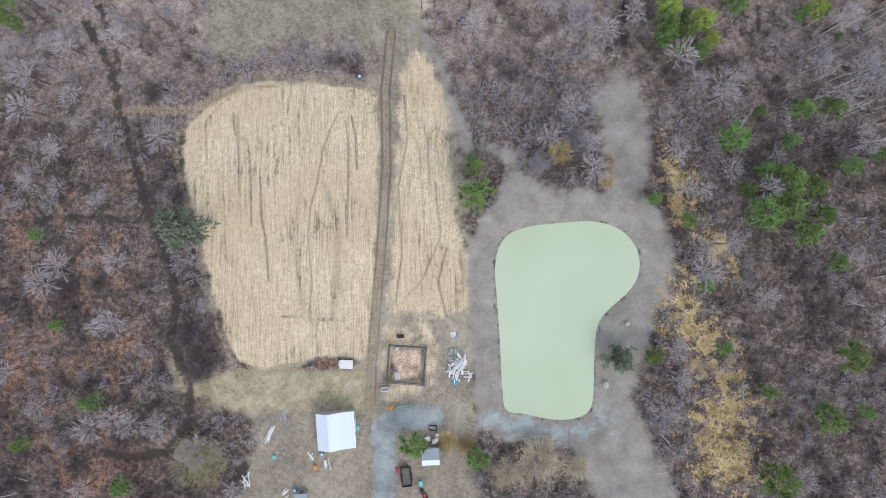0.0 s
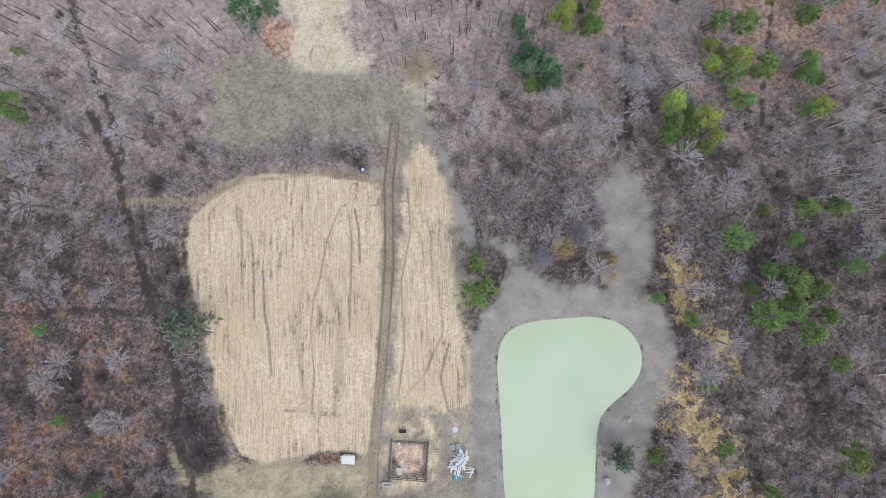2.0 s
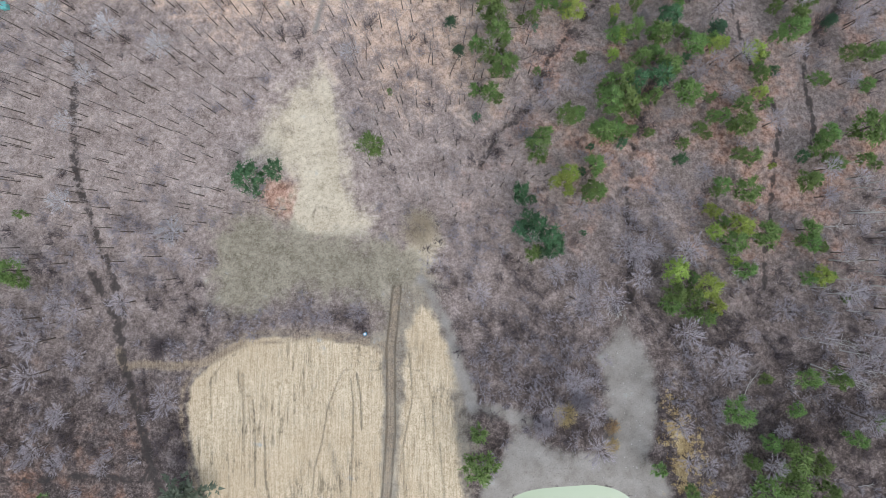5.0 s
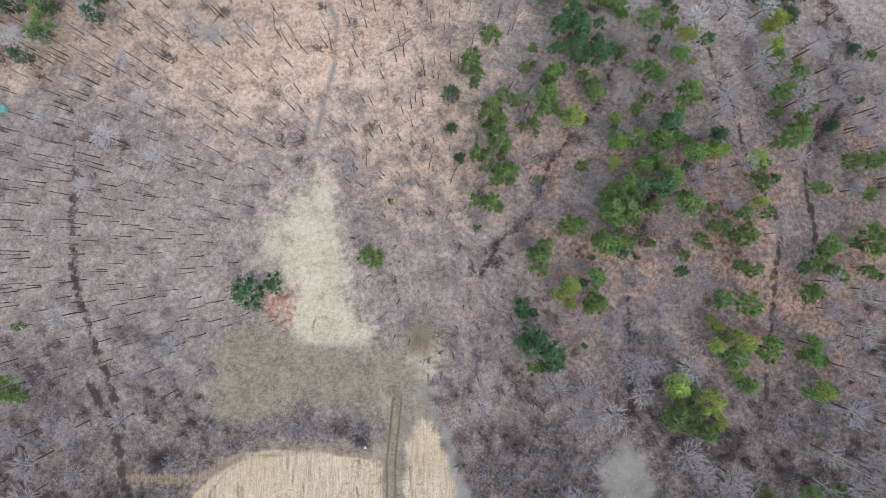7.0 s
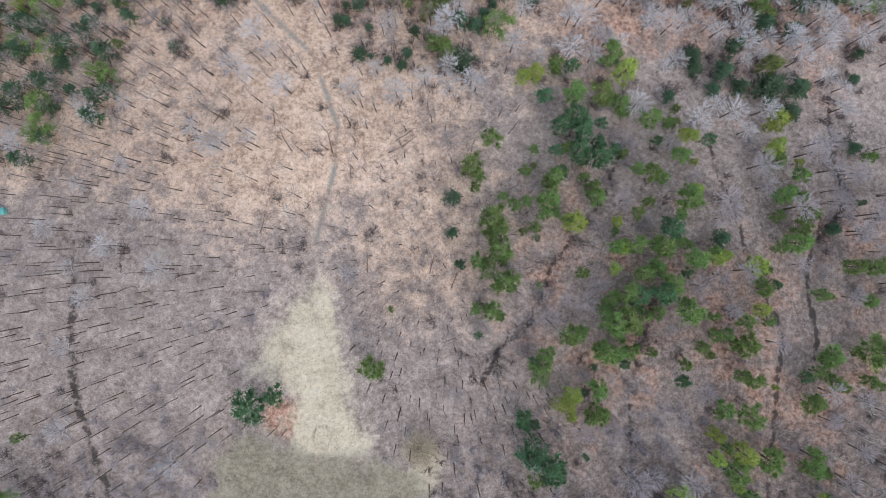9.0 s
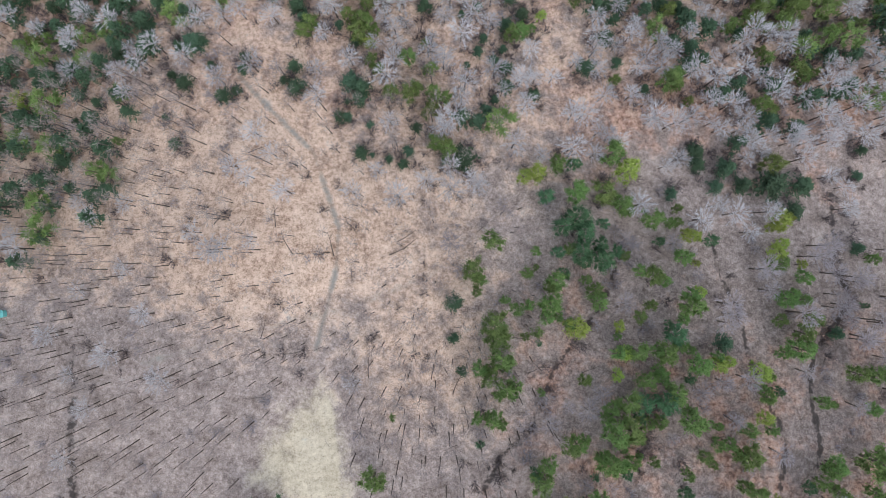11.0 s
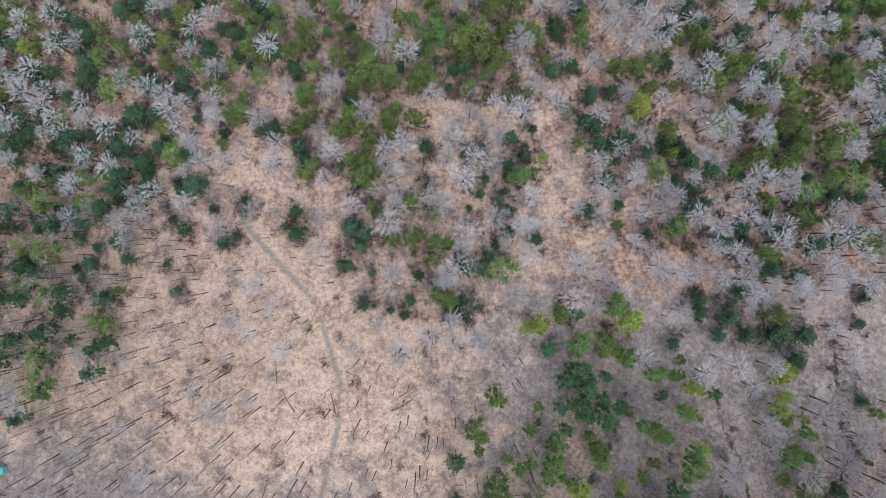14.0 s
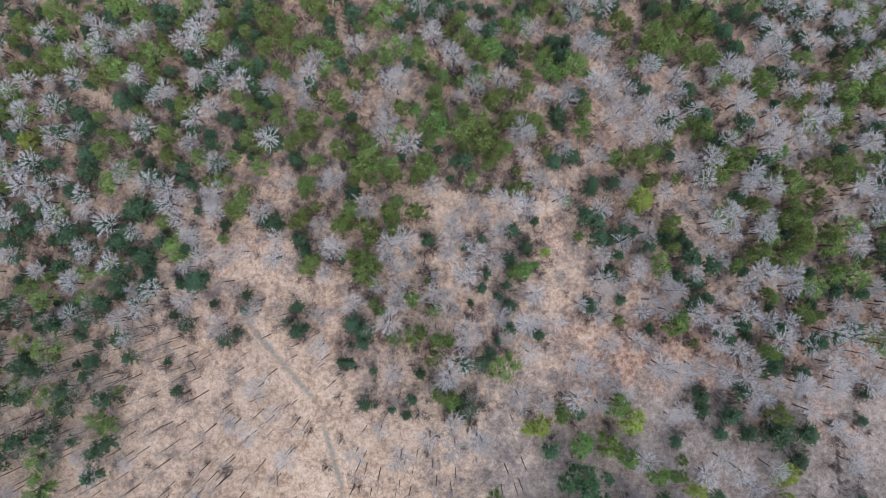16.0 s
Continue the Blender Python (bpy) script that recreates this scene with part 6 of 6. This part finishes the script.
def yard_clutter():
    for i, (x, y, a, z, m) in enumerate(((1.64, -22.89, 4, 0, BLOCK), (1.64, -22.89, 7, 0.16, BLOCK), (1.76, -24.52, 2, 0, BLOCK), (3.02, -22.64, 8, 0, RAW_WOOD), (3.02, -22.64, 3, 0.16, BLOCK),
                                        (3.02, -24.02, 5, 0, BLOCK), (4.02, -23.27, 12, 0, RAW_WOOD), (2.27, -19.00, 5, 0, WHITE), (3.15, -19.76, 20, 0, BLOCK))):
        pallet("pallet", x, y, a, z, m)
    boards("scrap_heap", 3.64, -26.52, -25, 46, 2.9, 1.15, WHITE, "heap of white scrap boards and trim near the pond", "scrap heap", 5, 0.9)
    boards("scrap_heap", 4.27, -25.27, 30, 14, 2.2, 0.8, WHITE, "scattered white boards beside a scrap heap", "scrap heap", 6, 0.5)
    boards("board_stack", -38.22, -40.98, -28, 9, 4.0, 0.35, WHITE, "stack of long white boards lying on brown soil", "boards", 7, 0.3)
    boards("board_stack", -35.37, -37.25, 15, 7, 2.2, 0.45, BLOCK, "grey broken panels lying on brown soil", "boards", 8, 0.4)
    boards("board_stack", -25.78, -47.56, 3, 8, 2.0, 0.4, WHITE, "white boards piled on the ground behind the barn", "boards", 9, 0.4)
    boards("board_stack", -29.04, -45.70, 55, 3, 2.2, 0.5, WHITE, "loose white boards on the yard's soil", "boards", 10, 0.1)
    boards("board_stack", -35.25, -53.37, -60, 4, 1.8, 0.6, WHITE, "short white boards scattered on the yard's soil", "boards", 11, 0.1)
    boards("board_stack", -0.75, -43.96, 40, 7, 2.6, 0.4, DARK_WOOD, "dark planks leaning beside the tin shed", "boards", 12, 0.5)
    boards("board_stack", -24.28, -47.93, 0, 4, 1.0, 0.2, RAW_WOOD, "small square of grey boards on the soil", "boards", 13, 0.1)
    boards("board_stack", -43.39, -51.15, 15, 6, 3.4, 0.5, WHITE, "pale fallen boards along a black pool", "boards", 14, 0.2)
    boards("board_stack", -11.79, -35.13, 70, 5, 1.4, 0.3, ORANGE, "orange-brown boards beside the drive", "boards", 15, 0.2)
    for x, y, m, lab in ((-26.67, -45.32, BLUE, "blue plastic drum lying beside the barn"), (-32.63, -53.13, BLUE, "pale blue plastic drum standing on soil"), (-28.15, -48.17, ORANGE, "orange plastic tub on the yard's soil"),
                         (-37.18, -45.94, TEAL, "teal bucket on the yard's soil"), (-18.95, 39.19, BLUE, "blue barrel standing at the field's edge"), (-18.80, -39.49, TEAL, "pale blue tub beside the barn"), (-4.62, -53.37, BLACK, "black bucket behind the trailer")):
        r = thing("drum", x, y, 0, lab, "drum")
        part("body", rod((0, 0, 0), (0, 0, 0.8), 0.40, 0.38, 16), m, r)
        part("rim", rod((0, 0, 0.78), (0, 0, 0.84), 0.42, 0.42, 16), m, r)
        part("lid", rod((0, 0, 0.82), (0, 0, 0.86), 0.3, 0.3, 16), WHITE if m is BLUE else m, r)
    for x, y, a, sx, sy, sz, m, name, lab in (
            (-3.38, -41.97, 25, 1.2, 1.0, 0.9, WHITE, "chest_freezer", "old white chest freezer dumped by the shed"),
            (-2.00, -42.47, 5, 0.8, 0.8, 1.1, WHITE, "washing_machine", "old white washing machine dumped by the shed"),
            (-1.38, -42.10, -10, 0.7, 0.9, 0.8, WHITE, "washing_machine", "old white appliance dumped by the shed"),
            (-1.25, -41.10, 0, 0.8, 0.6, 0.7, WHITE, "cooker", "old white cooker on the ground by the shed"),
            (-2.38, -43.09, 40, 0.7, 0.7, 0.6, BLOCK, "cooker", "grey scrapped stove by the shed"),
            (-9.44, -19.38, 0, 1.7, 0.7, 0.5, BLACK, "crate", "dark slatted crate on straw north of the pen"),
            (-4.88, -51.77, 15, 0.9, 1.2, 0.6, TEAL, "tarp_bundle", "bundled pale teal tarpaulin behind the trailer"),
            (2.76, -29.27, -35, 0.9, 2.0, 0.25, BLUE, "tarp_bundle", "folded blue tarpaulin below the scrap heap"),
            (-10.13, -48.92, 0, 0.7, 0.9, 0.5, RED, "tool_box", "red-brown box beside the trailer")):
        r = thing(name, x, y, a, lab, name.replace("_", " "))
        part("body", block((0, 0, sz / 2), (sx, sy, sz), bevel=0.05), m, r)
        part("lid", block((0, 0, sz + 0.03), (sx * 0.96, sy * 0.96, 0.06), bevel=0.02), m, r)
    for x, y, a, sx, sy, m, lab in ((-2.26, -39.61, -3, 1.65, 0.95, BLACK, "black-rimmed grey water trough near the drive"), (-12.93, -31.14, 2, 1.6, 0.8, WHITE, "empty white trough on straw beside the pen")):
        r = thing("trough", x, y, a, lab, "trough")
        part("floor", block((0, 0, 0.06), (sx, sy, 0.08)), BLOCK, r)
        for dx in (-1, 1):
            part("end", block((dx * sx / 2, 0, 0.25), (0.14, sy, 0.5)), m, r)
            part("side", block((0, dx * sy / 2, 0.25), (sx, 0.14, 0.5)), m, r)
    r = thing("pipe", -8.91, -34.88, 0, "long teal plastic pipe lying beside the drive", "pipe")
    part("tube", rod((-1.35, -0.3, 0.16), (1.35, 0.35, 0.16), 0.15, 0.15, 12), TEAL, r)
    part("collar", rod((1.2, 0.31, 0.16), (1.45, 0.37, 0.16), 0.19, 0.19, 12), TEAL, r)
    r = thing("riding_mower", -3.87, -54.73, 20, "red riding mower parked on dry grass", "mower")
    part("hood", block((0, 0.5, 0.6), (0.6, 0.8, 0.45), bevel=0.1), RED, r)
    part("deck", block((0, -0.1, 0.3), (1.1, 0.9, 0.2), bevel=0.06), BLACK, r)
    part("fender", block((0, -0.55, 0.6), (0.95, 0.6, 0.15), bevel=0.05), RED, r)
    part("seat", block((0, -0.5, 0.8), (0.45, 0.45, 0.25), bevel=0.08), BLACK, r)
    for x in (-0.42, 0.42):
        part("rear_wheel", rod((x - 0.12, -0.6, 0.28), (x + 0.12, -0.6, 0.28), 0.28, sides=16), RUBBER, r)
        part("front_wheel", rod((x - 0.08, 0.65, 0.2), (x + 0.08, 0.65, 0.2), 0.2, sides=16), RUBBER, r)
    r = thing("garden_shed", -31.02, -54.54, 2, "small shed with a pale blue-grey tin roof", "shed")
    part("wall", block((0, 0, 1.0), (2.6, 2.2, 2.0)), RAW_WOOD, r)
    part("roof", block((0, 0, 2.1), (2.9, 2.5, 0.08), (5, 0, 0)), TIN, r)
    part("door", block((0, 1.12, 0.9), (0.8, 0.05, 1.7)), DARK_WOOD, r)


yard_clutter()

# ---- small things of the woods and shore ----
def big_brush():
    """Large lone shrubs, each with hundreds of fine stems."""
    rng = random.Random(8)
    for x, y, r, h, mat, lab in (
            (-53.70, -46.81, 7.0, 3.5, OLIVE_TWIG, "broad olive-brown willow shrub beside a muddy pool"),
            (21.40, -46.81, 6.5, 3.0, TAN_TWIG, "broad tan leafless shrub below the pond"),
            (14.51, -49.29, 4.5, 2.6, TAN_TWIG, "tan leafless shrub below the pond"),
            (29.53, -48.05, 3.5, 2.4, TAN_TWIG, "tan leafless shrub below the pond"),
            (-7.01, 63.53, 5.2, 3.0, TAN_TWIG, "rounded tan leafless shrub at the meadow's corner"),
            (0.75, -42.47, 3.0, 1.6, OCHRE, "ochre tangle of dead stems by the drive"),
            (5.14, -43.09, 2.6, 1.6, OCHRE, "ochre tangle of dead stems by the drive"),
            (26.24, 21.78, 3.2, 1.8, OCHRE, "ochre dead grass clump on the gravel"),
            (36.74, 19.20, 2.2, 1.2, OCHRE, "ochre dead grass clump on the gravel"),
            (36.64, 15.34, 2.0, 1.2, OCHRE, "ochre dead grass clump on the gravel"),
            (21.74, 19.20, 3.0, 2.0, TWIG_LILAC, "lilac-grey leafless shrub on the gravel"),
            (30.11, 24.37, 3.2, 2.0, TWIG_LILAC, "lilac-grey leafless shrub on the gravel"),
            (-55.25, -20.01, 4.2, 2.8, TWIG_DARK, "dark leafless thicket beside the field"),
            (-54.54, -26.89, 3.6, 2.6, TWIG_DARK, "dark leafless thicket beside the field"),
            (-83.60, -8.69, 4.0, 2.6, TWIG_DARK, "dark leafless thicket on rusty litter"),
            (-65.45, 35.49, 3.0, 2.4, TWIG_DARK, "dark leafless shrub at the wood's edge")):
        root = thing("shrub", x, y, rng.uniform(0, 360), lab, "shrub")
        v, f, s = brush(rng.randint(0, 9999), r, h, int(75 * r), 0.075)
        ob = new("bush", to_mesh("bush", v, f, [mat]))
        ob.parent = root


big_brush()


def snag(seed, ln, branches, r=0.14):
    """A fallen or dead stem with broken branches, lying along x."""
    rng = np.random.RandomState(seed)
    s = Soup()
    n = 5
    xs = np.linspace(0, ln, n)
    line = np.stack([xs, 0.04 * ln * np.sin(xs / ln * 3 + seed), r + 0.02 * xs], 1)
    s.tube(line, r * np.linspace(1, 0.3, n), 6, 0)
    for k in range(branches):
        t = rng.uniform(0.35, 1.0) * ln
        p = np.array([np.interp(t, xs, line[:, j]) for j in range(3)])
        d = unit(np.array([rng.uniform(0.3, 1.0), rng.choice([-1, 1]) * rng.uniform(0.3, 1.0), rng.uniform(0.0, 0.5)]))
        e = p + d * ln * rng.uniform(0.12, 0.3)
        s.tube([p, e], [r * 0.4, r * 0.1], 3, 0)
        for _ in range(2):
            q = p + (e - p) * rng.uniform(0.4, 0.9)
            s.tube([q, q + unit(d + rng.normal(0, 0.5, 3) * (1, 1, 0.3)) * ln * 0.1], [r * 0.2, r * 0.06], 3, 0)
    return s.arrays()


def fallen_wood():
    rng = random.Random(17)
    dark = [to_mesh("stem", *snag(i, 6.0, 3)[:2], [BARK]) for i in range(4)]
    pale = [to_mesh("stem", *snag(20 + i, 6.0, 7)[:2], [BIRCH]) for i in range(4)]
    def lay(mesh, x, y, a, k, lab, cat):
        root = thing(cat.replace(" ", "_"), x, y, a, lab, cat, cat + "s in the woods")
        ob = new("stem", mesh)
        ob.parent = root
        ob.scale = (k, k, k)
    for i, (x, y, a, k) in enumerate(((-39.01, 132.51, 120, 1.0), (-52.45, 157.83, 25, 0.9), (-43.57, 139.13, 100, 0.9), (-16.01, 132.58, 30, 1.0), (-12.64, 133.91, 40, 0.8), (-38.30, 190.12, 95, 0.9),
                                      (-20.06, 103.64, 95, 0.8), (-108.09, 111.50, 175, 1.0), (-79.22, 98.32, 20, 0.7), (-0.08, 100.01, 70, 0.9), (-59.17, 139.55, 60, 0.7), (-18.57, 189.54, 30, 0.9),
                                      (-9.60, 192.65, 75, 0.7), (-5.27, 103.20, 80, 0.8), (-29.02, 132.23, 110, 1.0), (-14.09, 135.88, 35, 0.9))):
        lay(dark[i % 4], x, y, a, k, "dark fallen trunk lying on leaf litter", "fallen log")
    for k in range(55):
        x, y = rng.uniform(-75, 70), rng.uniform(62, 200)
        lay(dark[k % 4], x, y, rng.uniform(0, 360), rng.uniform(0.35, 0.8), "dark fallen branch lying on leaf litter", "fallen branch")
    for i, (x, y, a, k) in enumerate(((66.88, 25.64, 75, 0.8), (68.29, 28.82, 60, 0.7), (50.23, -43.09, 140, 0.8), (44.52, -50.53, 20, 0.5), (40.77, -51.15, 200, 0.5), (47.03, -49.91, 15, 0.6), (38.26, -52.38, 250, 0.5),
                                      (-110.85, 243.52, 150, 0.9), (27.67, 259.91, 60, 0.8), (40.15, 200.88, 40, 0.5), (56.58, 205.73, 20, 0.6), (59.58, 204.21, 170, 0.5), (4.76, 148.47, 70, 0.6), (107.53, 221.98, 70, 0.8),
                                      (-72.09, -30.02, 20, 0.4), (96.45, -6.17, 10, 0.8), (93.91, -12.46, 170, 0.8), (91.61, 6.44, 15, 0.7), (97.55, 30.89, 200, 0.7), (85.09, -14.98, 185, 0.6), (-94.24, -53.62, 200, 0.9), (-91.79, -51.15, 170, 0.8))):
        lay(pale[i % 4], x, y, a, k, "bleached white dead branchy trunk lying among brush", "dead tree")
    # heaps of pushed-up branches
    for x, y, r, n, lab in ((38.24, 44.62, 3.2, 26, "heap of bleached branches at the gravel's end"), (66.05, -30.77, 2.8, 24, "heap of bleached branches in the marsh"), (-54.83, 44.35, 1.6, 10, "small heap of pale branches at the wood's edge")):
        root = thing("brush_pile", x, y, 0, lab, "brush pile")
        for k in range(n):
            ob = new("branch", pale[k % 4] if k % 3 else dark[k % 4])
            ob.parent = root
            a, q = rng.uniform(0, 360), rng.uniform(0.25, 0.55)
            ob.matrix_basis = pose(rng.gauss(0, r * 0.3) - q * 3 * math.cos(radians(a)), rng.gauss(0, r * 0.3) - q * 3 * math.sin(radians(a)), rng.uniform(0, 0.9), 0, rng.uniform(-8, 4), a) @ Matrix.Scale(q, 4)


fallen_wood()


def stone_mesh(seed):
    rng = random.Random(seed)
    bm = bmesh.new()
    bmesh.ops.create_icosphere(bm, subdivisions=1, radius=0.5)
    for v in bm.verts:
        v.co *= rng.uniform(0.7, 1.1)
        v.co.z *= 0.6
    me = bpy.data.meshes.new("stone")
    bm.to_mesh(me)
    bm.free()
    me.materials.append(STONE)
    return me


def stones():
    rng = random.Random(23)
    meshes = [stone_mesh(i) for i in range(5)]
    def stone(x, y, k, lab="pale stone lying on the gravel shore"):
        ob = new("stone", meshes[rng.randint(0, 4)])
        ob.matrix_basis = pose(x, y, gz(x, y) + 0.15 * k, 0, 0, rng.uniform(0, 360)) @ Matrix.Diagonal((k, k * rng.uniform(0.6, 1), k, 1))
        tagged(ob, lab, "stone", "stones on the shore")
    stone(11.18, -30.02, 1.3, "grey boulder on the pond's bank")
    stone(36.17, -30.27, 2.2, "long pale boulder on the pond's bank")
    stone(41.03, -16.61, 1.6, "tan boulder on the pond's bank")
    stone(-77.28, -16.24, 1.5, "white boulder on rusty leaf litter")
    stone(42.08, 10.49, 0.7)
    for k in range(110):
        a = rng.uniform(0, 6.283)
        i = rng.randrange(len(POND_EDGE))
        c = POND_EDGE.mean(0)
        p = POND_EDGE[i] + (POND_EDGE[i] - c) * rng.uniform(0.02, 0.35)
        stone(float(p[0]), float(p[1]), rng.uniform(0.15, 0.45))
    for k in range(60):
        stone(rng.uniform(36, 47), rng.uniform(14, 40), rng.uniform(0.15, 0.5))
    for k in range(35):
        stone(rng.uniform(-14, 0), rng.uniform(44, 60), rng.uniform(0.15, 0.5), "pale stone on trampled soil above the field")
    for k in range(60):
        stone(rng.uniform(-40, 5), rng.uniform(-54, -36), rng.uniform(0.12, 0.35), "pale scrap of stone on the yard's soil")


stones()


def tussocks():
    x, y, rng = scatter(1.5, 41, lo=(40, -62), hi=(80, 40))
    m = np.maximum(soft(inside(MARSH_A, x, y), 2), soft(inside(MARSH_B, x, y), 3))
    keep = rng.rand(len(x)) < 0.28 * m
    kinds = [brush(500 + i, 0.7, 0.7, 9, 0.12) for i in range(4)]
    merge(kinds, x[keep], y[keep], rng, 0.6, 1.3, "rush_tussocks", [OCHRE], "flattened ochre rush tussocks in black mud", "rushes")


tussocks()


def blind():
    root = thing("hunting_blind", -109.83, 117.32, 10, "small teal fabric hunting blind among bare trees", "tent")
    part("body", block((0, 0, 0.8), (1.6, 1.6, 1.6), bevel=0.15), TEAL, root)
    bm = bmesh.new()
    bmesh.ops.create_cone(bm, cap_ends=True, segments=4, radius1=1.25, radius2=0.1, depth=0.5, matrix=pose(0, 0, 1.85, 0, 0, 45))
    part("roof", bm, TEAL, root)


blind()
